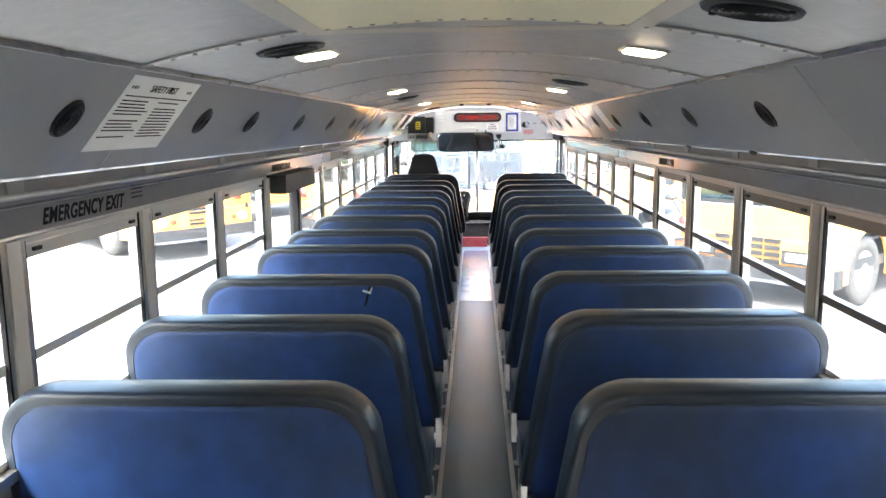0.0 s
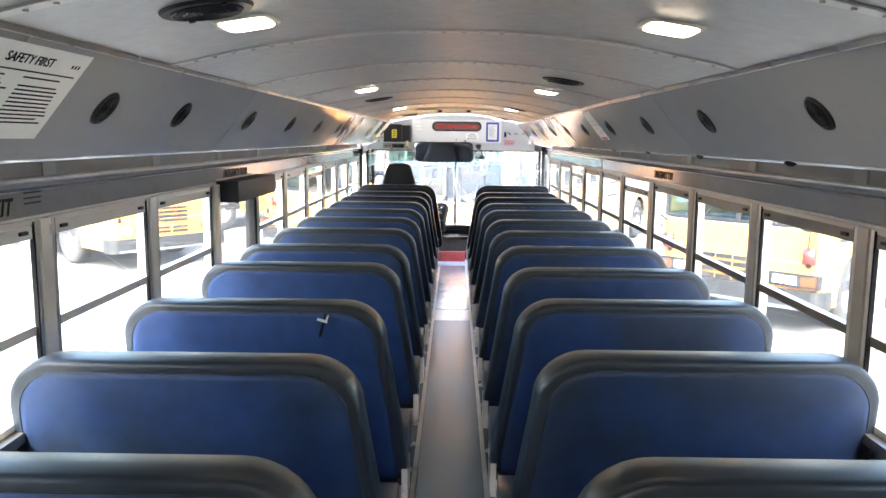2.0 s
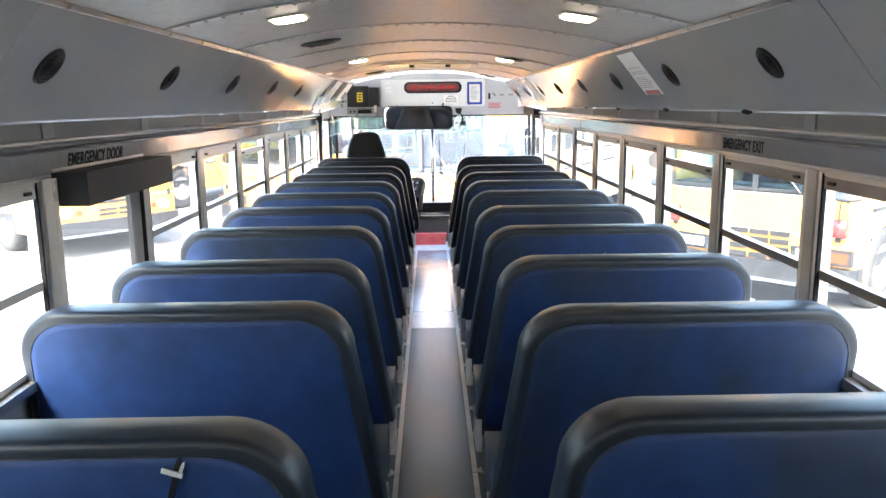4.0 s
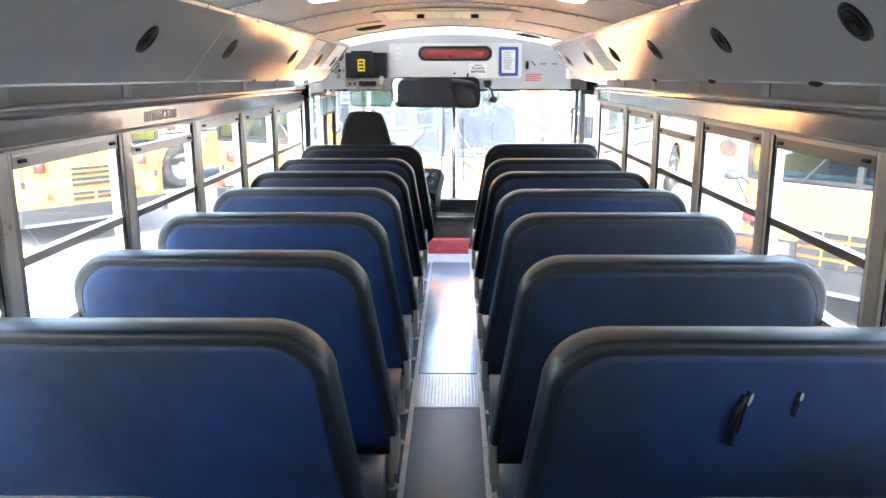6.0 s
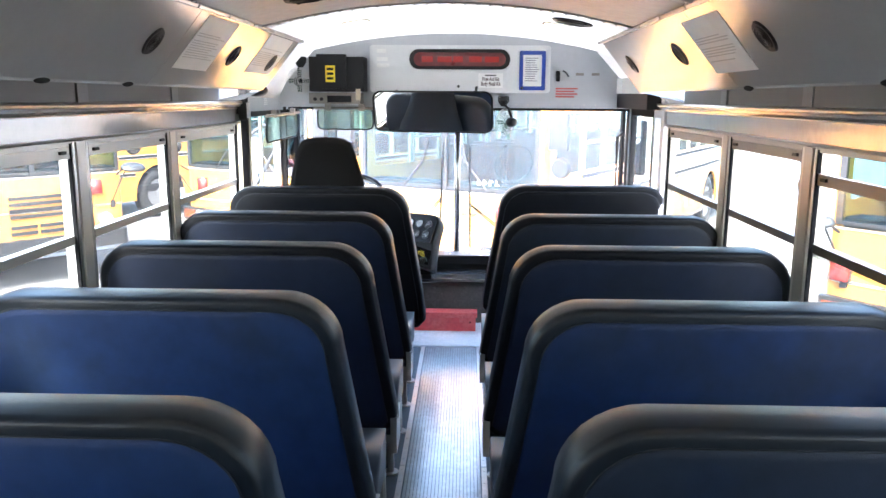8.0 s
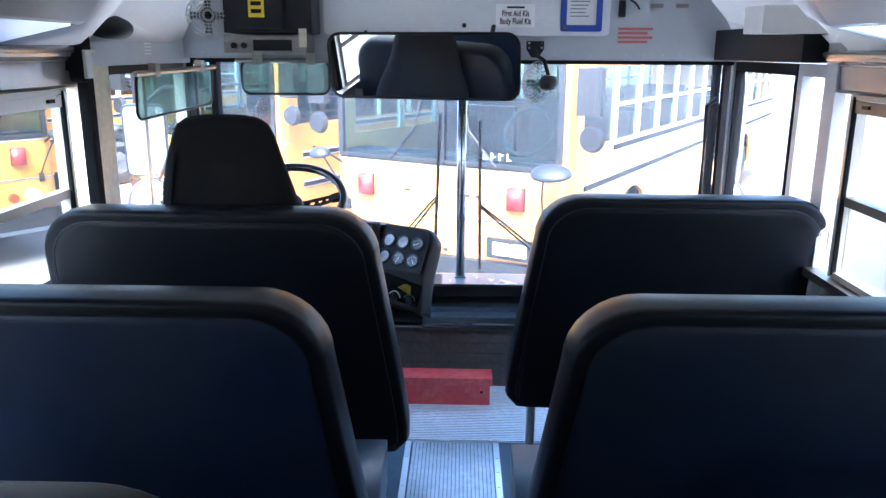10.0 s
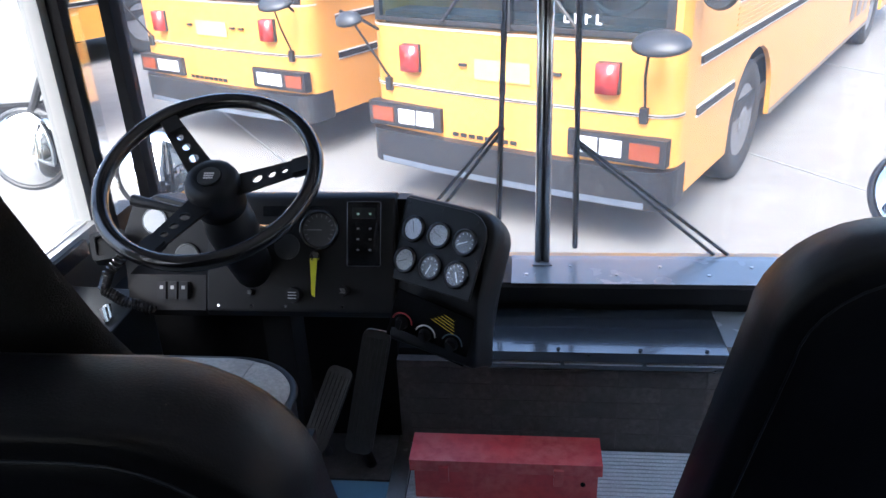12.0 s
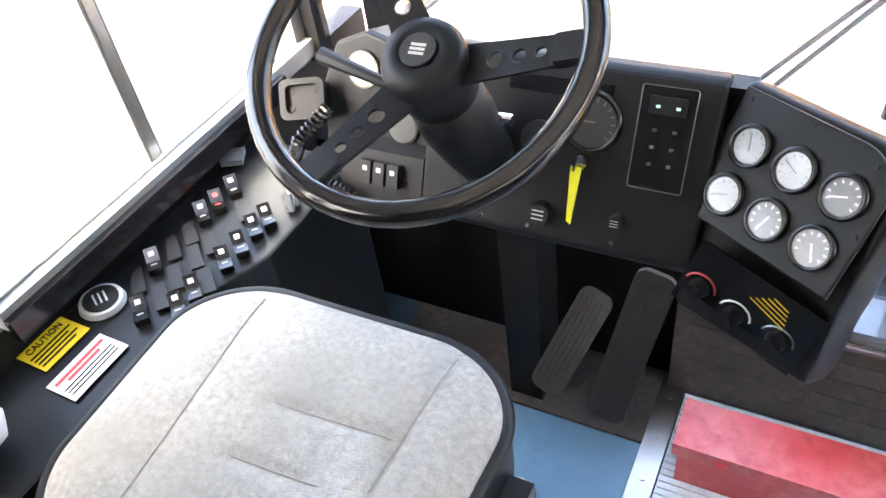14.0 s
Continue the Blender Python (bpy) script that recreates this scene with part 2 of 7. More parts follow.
M["alu_paint"] = mat("dull_silver_paint", (0.60, 0.60, 0.585), 0.34, 0.15, grain=0.05, grain_scale=20, stain=0.2, stain_scale=5)
M["rubber"] = mat("floor_rubber", (0.050, 0.088, 0.122), 0.45, spec=0.3, grain=0.25, grain_scale=50, stain=0.35, stain_scale=3, bump=0.1, bump_scale=160)
M["runner"] = mat("slate_runner", (0.060, 0.098, 0.124), 0.38, spec=0.5, grain=0.1, grain_scale=30, stain=0.2, stain_scale=2.5, bump=0.05, bump_scale=160)
# grey landing ribs coloured near white to carry the windscreen's glare
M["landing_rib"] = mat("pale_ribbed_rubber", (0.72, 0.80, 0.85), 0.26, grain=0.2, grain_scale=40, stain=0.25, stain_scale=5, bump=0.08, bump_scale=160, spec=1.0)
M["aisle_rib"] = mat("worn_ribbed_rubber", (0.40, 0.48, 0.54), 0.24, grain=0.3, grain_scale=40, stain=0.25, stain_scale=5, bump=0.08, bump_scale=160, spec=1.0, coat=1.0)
M["aisle_rib"].node_tree.nodes["Principled BSDF"].inputs["Coat Roughness"].default_value = 0.24
M["floor_blue"] = mat("blue_floor", (0.13, 0.27, 0.40), 0.4, grain=0.2, grain_scale=30, stain=0.3, stain_scale=6)
M["fabric"] = mat("grey_fabric", (0.41, 0.398, 0.37), 0.95, grain=0.38, grain_scale=110, stain=0.28, stain_scale=6, bump=0.45, bump_scale=320, spec=0.1)
M["fabric_dark"] = mat("black_fabric", (0.012, 0.012, 0.013), 0.9, grain=0.3, grain_scale=200, bump=0.4, bump_scale=500, spec=0.2)
M["seam"] = mat("seam_thread", (0.26, 0.25, 0.235), 0.9, grain=0.2)
M["red"] = mat("red_paint", (0.60, 0.065, 0.07), 0.34, grain=0.2, grain_scale=35, stain=0.35, stain_scale=6, bump=0.06, stain_color=(0.60, 0.15, 0.14), crisp=0.3, spread=-0.05)
M["red_lens"] = mat("red_lens", (0.36, 0.025, 0.022), 0.2, coat=0.5)
M["red_board"] = mat("red_sign_lens", (0.17, 0.02, 0.022), 0.3, grain=0.4, grain_scale=25)
M["amber"] = mat("amber_lens", (0.17, 0.036, 0.014), 0.2, coat=0.5)
M["yellow"] = mat("bus_yellow", (0.53, 0.232, 0.045), 0.35, grain=0.08, grain_scale=10, stain=0.12, stain_scale=1.2, coat=0.25)
M["yellow_tag"] = mat("yellow_tag", (0.75, 0.72, 0.02), 0.5, grain=0.1)
M["caution"] = mat("caution_yellow", (0.80, 0.58, 0.02), 0.5, grain=0.08)
M["bus_black"] = mat("bus_black", (0.010, 0.011, 0.014), 0.55, grain=0.3, grain_scale=12, stain=0.3, stain_scale=3)
M["lip"] = mat("bumper_lip_blue", (0.17, 0.20, 0.25), 0.4, grain=0.2, grain_scale=20, stain=0.3, stain_scale=4)
M["faded"] = mat("faded_panel", (0.64, 0.40, 0.135), 0.45, grain=0.1, stain=0.2, stain_scale=9)
M["bus_frame"] = mat("pale_window_frame", (0.62, 0.55, 0.40), 0.45, grain=0.08, stain=0.15, stain_scale=9)
M["tyre"] = mat("tyre", (0.022, 0.022, 0.023), 0.8, grain=0.3, grain_scale=30, bump=0.2, bump_scale=90)
M["rim"] = mat("rim_grey", (0.20, 0.20, 0.21), 0.45, 0.4, grain=0.3, grain_scale=20)
M["chrome"] = mat("chrome", (0.75, 0.75, 0.76), 0.1, 1.0)
M["mirror"] = mat("mirror_glass", (0.86, 0.88, 0.89), 0.02, 1.0)
M["lens_white"] = mat("headlamp_lens", (0.75, 0.77, 0.80), 0.12, 0.4)
M["dial"] = mat("dial_white", (0.50, 0.51, 0.51), 0.3, grain=0.15, grain_scale=45, stain=0.25, stain_scale=20)
M["dial_dark"] = mat("dial_dark", (0.03, 0.032, 0.033), 0.35, grain=0.3, grain_scale=200)
M["ground"] = mat("pale_gravel", (0.150, 0.146, 0.140), 0.9, grain=0.2, grain_scale=3.5, stain=0.25, stain_scale=0.5, bump=0.6, bump_scale=25)
M["carpet"] = mat("dirty_black_mat", (0.105, 0.094, 0.087), 0.85, grain=0.5, grain_scale=60, stain=0.5, stain_scale=8, bump=0.5, bump_scale=200)
M["glass"] = glass_mat("tinted_side_glass", (0.74, 0.76, 0.75), veil=0.008)
M["clear_glass"] = glass_mat("clear_glass", (0.95, 0.97, 0.975), veil=0.008)
M["gauge_glass"] = glass_mat("gauge_glass", (0.95, 0.96, 0.97), 0.28, base=0.08)
# windscreen film stands for the glare that washes out the view ahead
M["screen_glass"] = glass_mat("dusty_windscreen_glass", (0.94, 0.96, 0.97), veil=0.034)
M["glass_visor"] = glass_mat("smoke_visor", (0.50, 0.60, 0.56), veil=0.04)
M["bus_pane"] = glass_mat("tinted_bus_pane", (0.60, 0.76, 0.80), base=0.05)
M["bus_side_pane"] = glass_mat("tinted_bus_side_pane", (0.74, 0.84, 0.86), base=0.08)
M["mirror_back"] = mat("grey_mirror_shell", (0.022, 0.025, 0.03), 0.42, grain=0.2, spec=0.35)
M["glass_bus"] = mat("dark_bus_glass", (0.13, 0.19, 0.21), 0.06, 0.0, coat=0.5)
M["lamp"] = glow_mat("dome_lamp_lens", (1.0, 0.80, 0.56), 1.1)
M["green_lamp"] = glow_mat("green_indicator", (0.15, 1.0, 0.45), 0.03)
M["pillar"] = mat("tan_pillar", (0.60, 0.54, 0.40), 0.6, grain=0.2)


# ---- mesh helpers ----
def part(name, bm, material, parent=None, label="", smooth=False):
    """Links a bmesh as one mesh object, under a thing or a part."""
    me = bpy.data.meshes.new(name)
    bm.to_mesh(me)
    bm.free()
    for mt in material if isinstance(material, (list, tuple)) else (material,):
        me.materials.append(mt)
    if smooth:
        me.shade_smooth()
    ob = new(name, me)
    if parent is not None:
        ob.parent = parent
    if label:
        ob["label"] = label
    return ob


def thing(name, label, category, m=None, group="", kind=""):
    ob = new(name)
    ob.empty_display_size = 0.05
    if m is not None:
        ob.matrix_world = m
    return tagged(ob, label, category, group, kind)


def box(bm, x0, x1, y0, y1, z0, z1, m=None, idx=0):
    vs = [bm.verts.new(Vector(p)) for p in ((x0, y0, z0), (x1, y0, z0), (x1, y1, z0), (x0, y1, z0), (x0, y0, z1), (x1, y0, z1), (x1, y1, z1), (x0, y1, z1))]
    if m is not None:
        for v in vs:
            v.co = m @ v.co
    for f in ((0, 3, 2, 1), (4, 5, 6, 7), (0, 1, 5, 4), (1, 2, 6, 5), (2, 3, 7, 6), (3, 0, 4, 7)):
        bm.faces.new([vs[i] for i in f]).material_index = idx
    return vs


def bevelled(bm, w, seg=2):
    edges = [e for e in bm.edges if len(e.link_faces) == 2 and e.calc_face_angle(0) > 0.5]
    bmesh.ops.bevel(bm, geom=edges, offset=w, segments=seg, profile=0.6, affect="EDGES", clamp_overlap=True)
    return bm


def bbox(x0, x1, y0, y1, z0, z1, bev=0.0, seg=2, m=None):
    bm = bmesh.new()
    box(bm, x0, x1, y0, y1, z0, z1)
    if bev:
        bevelled(bm, bev, seg)
    if m is not None:
        bm.transform(m)
    return bm


def ring(bm, pts):
    return [bm.verts.new(Vector(p)) for p in pts]


def skin(bm, rings, close=True, caps=True, idx=0):
    """Joins rings of points with quads."""
    rs = [ring(bm, r) for r in rings]
    n = len(rs[0])
    for a, b in zip(rs, rs[1:]):
        for i in range(n if close else n - 1):
            j = (i + 1) % n
            bm.faces.new((a[i], a[j], b[j], b[i])).material_index = idx
    if caps and close:
        bm.faces.new(list(reversed(rs[0]))).material_index = idx
        bm.faces.new(rs[-1]).material_index = idx
    return rs


def tube(bm, pts, r, seg=8, idx=0, closed=False):
    """A round bar along a line of points."""
    pts = [Vector(p) for p in pts]
    n = len(pts)
    rings = []
    for i, p in enumerate(pts):
        if closed:
            d = pts[(i + 1) % n] - pts[i - 1]
        else:
            d = pts[min(i + 1, n - 1)] - pts[max(i - 1, 0)]
        q = d.normalized().to_track_quat("Z", "Y")
        rr = r[i] if isinstance(r, (list, tuple)) else r
        rings.append([p + q @ Vector((rr * math.cos(a), rr * math.sin(a), 0)) for a in [2 * math.pi * k / seg for k in range(seg)]])
    if closed:
        rs = [ring(bm, x) for x in rings]
        for i in range(n):
            a, b = rs[i], rs[(i + 1) % n]
            # align the seam
            s = min(range(seg), key=lambda k: (b[k].co - a[0].co).length)
            for k in range(seg):
                bm.faces.new((a[k], a[(k + 1) % seg], b[(k + 1 + s) % seg], b[(k + s) % seg])).material_index = idx
    else:
        skin(bm, rings, True, True, idx)
    return bm


def disc(bm, r, z0, z1, seg=24, m=None, r2=None, idx=0):
    """A round slab or cone along z."""
    r2 = r if r2 is None else r2
    a = [(r * math.cos(t), r * math.sin(t), z0) for t in [2 * math.pi * k / seg for k in range(seg)]]
    b = [(r2 * math.cos(t), r2 * math.sin(t), z1) for t in [2 * math.pi * k / seg for k in range(seg)]]
    rs = skin(bm, [a, b], True, True, idx)
    if m is not None:
        for r_ in rs:
            for v in r_:
                v.co = m @ v.co
    return bm


def rrect(w, h, r, n=5):
    """A rounded rectangle outline round the origin."""
    out = []
    for cx, cy, a0 in ((w / 2 - r, h / 2 - r, 0), (-w / 2 + r, h / 2 - r, 90), (-w / 2 + r, -h / 2 + r, 180), (w / 2 - r, -h / 2 + r, 270)):
        for k in range(n + 1):
            a = radians(a0 + 90 * k / n)
            out.append((cx + r * math.cos(a), cy + r * math.sin(a)))
    return out


def plate(bm, outline, t0, t1, m=None, idx=0):
    """A slab with an outline in x, y, from z t0 to t1."""
    rs = skin(bm, [[(x, y, t0) for x, y in outline], [(x, y, t1) for x, y in outline]], True, True, idx)
    if m is not None:
        for r_ in rs:
            for v in r_:
                v.co = m @ v.co
    return bm


def text(name, words, size, m, material, parent=None, squeeze=1.0, shear=0.0, bold=0.0):
    """Lettering in the built-in font, as a thin mesh."""
    cu = bpy.data.curves.new(name, "FONT")
    cu.body, cu.size, cu.extrude, cu.align_x, cu.align_y, cu.shear = words, size, 0.0006, "CENTER", "CENTER", shear
    cu.offset = bold
    cu.space_character = 1.0 + 60 * bold
    tmp = bpy.data.objects.new(name, cu)
    scene.collection.objects.link(tmp)
    me = bpy.data.meshes.new_from_object(tmp.evaluated_get(bpy.context.evaluated_depsgraph_get()))
    bpy.data.objects.remove(tmp)
    me.transform(m @ Matrix.Diagonal((squeeze, 1, 1, 1)))
    me.materials.clear()
    me.materials.append(material)
    ob = new(name, me)
    if parent is not None:
        ob.parent = parent
    return ob


def basis(o, x, y):
    """A pose with its origin at o and its x and y axes along those ways."""
    x = Vector(x).normalized()
    z = x.cross(Vector(y)).normalized()
    y = z.cross(x)
    m = Matrix((x, y, z)).transposed().to_4x4()
    m.translation = Vector(o)
    return m


# ---- the bus shell ----
POSTS = [2.26 - 0.77, 2.26, 3.03, 3.80, 4.57, 5.34, 6.11, 6.88, 7.65, 8.42, 9.19, 10.12]
WIN_LO, WIN_MID, WIN_HI = 0.83, 1.06, 1.362
WALL = 1.15
REAR, FRONT = -0.9, 11.42


def roof_z(x):
    return 1.76 + 0.09 * (1 - (x / 0.70) ** 2)


# floor slab
bm = bmesh.new()
box(bm, -1.2, 1.2, REAR, FRONT, -0.06, 0)
floor = tagged(part("floor", bm, M["rubber"]), "dark grey-blue rubber floor of the bus", "floor", kind="structure")
# aisle covering: smooth runner, tread plate, ribbed mat
bm = bbox(-0.155, 0.155, REAR, 7.625, 0.001, 0.005)
part("runner", bm, M["runner"], floor, "smooth grey rubber runner")
bm = bbox(-0.155, 0.155, 7.63, 8.05, 0.001, 0.006)
for i in range(18):
    for j in range(24):
        a = 45 if (i + j) % 2 else -45
        m_ = pose(-0.145 + i * 0.017, 7.642 + j * 0.0172, 0.006, 0, 0, a)
        box(bm, -0.006, 0.006, -0.0018, 0.0018, 0, 0.0016, m_)
tagged(part("tread_plate", bm, M["alu"], floor, "raised diamond tread plate"), kind="stuff")
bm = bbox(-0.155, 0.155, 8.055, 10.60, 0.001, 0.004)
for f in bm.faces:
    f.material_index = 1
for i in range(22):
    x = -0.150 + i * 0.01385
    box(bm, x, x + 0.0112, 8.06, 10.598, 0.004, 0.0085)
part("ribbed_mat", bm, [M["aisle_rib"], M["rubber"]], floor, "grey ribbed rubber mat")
for s in (-1, 1):
    for k in range(13):
        y0 = REAR + 0.02 + k * 0.9
        bm = bbox(s * 0.168 - 0.011, s * 0.168 + 0.011, y0, min(y0 + 0.893, 10.60), 0.001, 0.006, 0.0015)
        for q in range(9):
            if y0 + 0.06 + q * 0.1 < 10.58:
                disc(bm, 0.0045, 0.006, 0.0082, 8, pose(s * 0.168, y0 + 0.06 + q * 0.1, 0))
        part("aisle_trim", bm, M["alu"], floor, "screwed aluminium strip")

# side walls, with openings right through
for s, side in ((-1, "left"), (1, "right")):
    bm = bmesh.new()
    xa, xb = sorted((s * WALL, s * (WALL + 0.05)))
    box(bm, xa, xb, REAR, 10.30, 0, WIN_LO - 0.002)
    box(bm, xa, xb, REAR, 10.30, WIN_HI + 0.002, 1.60)
    box(bm, xa, xb, REAR, POSTS[0], WIN_LO - 0.002, WIN_HI + 0.002)
    wall = tagged(part("wall_" + side, bm, M["bulkhead"]), "grey painted steel side wall under the windows", "wall", kind="structure")
    # header with drip moulding
    bm = bmesh.new()
    prof = [(1.132, 1.362), (1.126, 1.44), (1.100, 1.452), (1.094, 1.474), (1.118, 1.482), (1.148, 1.482), (1.148, 1.362)]
    skin(bm, [[(s * x, REAR, z) for x, z in prof], [(s * x, 10.26, z) for x, z in prof]])
    bmesh.ops.recalc_face_normals(bm, faces=bm.faces)
    part("header_moulding", bm, M["moulding"], wall, "glossy moulding above the windows")
    for x, z, r in ((1.097, 1.470, 0.0085), (1.128, 1.442, 0.005), (1.133, 1.366, 0.006)):
        bm = bmesh.new()
        tube(bm, [(s * x, REAR, z), (s * x, 10.26, z)], r, 8)
        part("bead", bm, M["alu"], wall, "bright bead", True)
    bm = bmesh.new()
    box(bm, *sorted((s * 1.094, s * 1.152)), REAR, 10.26, WIN_LO - 0.03, WIN_LO - 0.003)
    bevelled(bm, 0.006)
    part("sill", bm, M["alu_dark"], wall, "aluminium window sill")
    for p in POSTS[:-1]:
        bm = bmesh.new()
        box(bm, *sorted((s * 1.112, s * 1.168)), p - 0.028, p + 0.028, WIN_LO - 0.002, WIN_HI - 0.002)
        bevelled(bm, 0.006)
        for q in range(9):
            disc(bm, 0.005, 0, 0.003, 8, basis((s * 1.112, p - 0.012, WIN_LO + 0.05 + q * 0.058), (0, 1, 0), (0, 0, s)))
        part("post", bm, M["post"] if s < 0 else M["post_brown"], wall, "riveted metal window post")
    if s < 0:
        # a bright notice lettered on the header
        lm = basis((-1.1280, 2.66, 1.402), (0, 1, 0), (0.077, 0, 1))
        text("lettering", "EMERGENCY EXIT", 0.060, lm, M["ink"], wall, 0.90, 0.15, 0.0018)
        bm = bmesh.new()
        for q in range(3):
            box(bm, 0, 0.085, -0.002, 0.002, 0, 0.001, basis((-1.1252, 2.95, 1.435 - q * 0.014), (0, 1, 0), (0.02, 0, 1)))
        part("fine_print", bm, M["ink"], wall)
        text("lettering", "EMERGENCY DOOR", 0.058, basis((-1.1280, 4.965, 1.402), (0, 1, 0), (0.077, 0, 1)), M["ink"], wall, 0.80, 0.15, 0.0013)
        text("lettering", "EMERGENCY EXIT", 0.052, basis((-1.1280, 7.27, 1.402), (0, 1, 0), (0.077, 0, 1)), M["rail_brown"], wall, 0.80, 0.15, 0.0013)
    else:
        lm = basis((1.1280, 5.14, 1.402), (0, -1, 0), (-0.077, 0, 1))
        text("lettering", "EMERGENCY EXIT", 0.055, lm, M["ink"], wall, 0.80, 0.15, 0.0013)


def sash_window(y0, y1, s, drop):
    """One split bus window in an aluminium frame; drop: how far the upper sash is pulled down."""
    w = thing("window", "split sash bus window in an aluminium frame", "window", pose(s * 1.14, (y0 + y1) / 2, WIN_LO), "side windows", "structure")
    h, hw = WIN_HI - WIN_LO, (y1 - y0) / 2
    bm = bmesh.new()
    t = 0.022
    for a in ((-hw, -hw + t, 0, h), (hw - t, hw, 0, h)):
        box(bm, -0.02, 0.02, a[0], a[1], a[2], a[3])
    box(bm, -0.02, 0.02, -hw + t, hw - t, 0, 0.018)
    box(bm, -0.02, 0.02, -hw + t, hw - t, h - 0.014, h)
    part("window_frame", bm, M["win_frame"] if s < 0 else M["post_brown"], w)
    for e in (-1, 1):
        bm = bbox(-s * 0.022 - 0.003, -s * 0.022 + 0.003, e * (hw - 0.015) - 0.0075, e * (hw - 0.015) + 0.0075, 0.004, h - 0.004, 0.001)
        for q in range(8):
            disc(bm, 0.0035, 0, 0.002, 8, basis((-s * 0.025, e * (hw - 0.015), 0.04 + q * 0.064), (0, 1, 0), (0, 0, s)))
        part("jamb_channel", bm, M["alu"] if s < 0 else M["post"], w, "bright riveted channel")
        bm = bbox(-s * 0.017 - 0.006, -s * 0.017 + 0.006, e * (hw - 0.026) - 0.0035, e * (hw - 0.026) + 0.0035, 0.01, h - 0.006)
        part("glazing_seal", bm, M["seal"], w, "black glazing seal")
    mid = WIN_MID - WIN_LO
    bm = bbox(-0.014, 0.014, -hw + t, hw - t, mid - 0.013, mid + 0.013, 0.003)
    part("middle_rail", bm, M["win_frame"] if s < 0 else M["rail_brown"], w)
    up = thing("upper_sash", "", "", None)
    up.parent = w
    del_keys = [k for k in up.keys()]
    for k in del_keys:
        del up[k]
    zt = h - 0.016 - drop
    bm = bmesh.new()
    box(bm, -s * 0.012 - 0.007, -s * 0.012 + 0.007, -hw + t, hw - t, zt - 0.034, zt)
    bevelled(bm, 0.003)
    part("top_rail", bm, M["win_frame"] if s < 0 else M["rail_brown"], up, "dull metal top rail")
    for q in (-0.78, 0.78):
        bm = bbox(-0.005, 0.005, -0.017, 0.017, -0.005, 0.005, 0.002)
        bm.transform(pose(-s * 0.022, q * hw, zt - 0.015))
        part("latch", bm, M["black"], up, "black spring latch")
    bm = bbox(-s * 0.012 - 0.002, -s * 0.012 + 0.002, -hw + t, hw - t, mid + 0.013 - drop * 0.6, zt - 0.034)
    ob = part("upper_pane", bm, M["glass"], up, "clear glass pane")
    ob.visible_shadow = False
    bm = bbox(s * 0.008 - 0.002, s * 0.008 + 0.002, -hw + t, hw - t, 0.018, mid - 0.013)
    ob = part("lower_pane", bm, M["glass"], w, "clear glass pane")
    ob.visible_shadow = False
    return w


DROPS = {(-1, 4): 0.0, (1, 5): 0.045, (1, 8): 0.06, (-1, 7): 0.04}
for s in (-1, 1):
    for k in range(len(POSTS) - 1):
        if s < 0 and k == 4:
            continue
        sash_window(POSTS[k] + 0.028, POSTS[k + 1] - (0.028 if k < len(POSTS) - 2 else 0.0), s, DROPS.get((s, k), 0.0))

# side emergency door on the left, with its dark rubber frame and a padded header
door = thing("door_1", "side emergency door with a glazed top and black rubber frame", "door", pose(-1.145, 4.955, 0), kind="structure")
bm = bbox(-0.015, 0.015, -0.357, 0.357, 0.02, 0.80, 0.006)
part("panel", bm, M["bulkhead"], door)
bm = bmesh.new()
box(bm, -0.02, 0.034, 0.315, 0.357, 0.80, 1.36)
box(bm, -0.02, 0.03, -0.33, 0.325, 0.80, 0.84)
box(bm, -0.02, 0.03, -0.33, 0.325, 1.335, 1.36)
part("frame", bm, M["seal"], door, "black rubber door frame")
part("rear_stile", bbox(-0.02, 0.034, -0.357, -0.33, 0.80, 1.36, 0.003), M["post"], door, "pale metal door stile")
bm = bbox(-0.003, 0.003, -0.33, 0.325, 0.84, 1.335)
part("pane", bm, M["glass"], door, "fixed glass pane").visible_shadow = False
pad = thing("header_pad", "black padded cushion over the side emergency door", "pad", pose(-1.078, 5.0, 1.325))
part("cushion", bbox(-0.050, 0.055, -0.37, 0.40, -0.05, 0.05, 0.018, 3), M["vinyl_black"], pad)
part("mounting_strip", bbox(-0.062, -0.050, -0.36, 0.39, -0.03, 0.06, 0.003), M["post"], pad, "metal mounting strip")

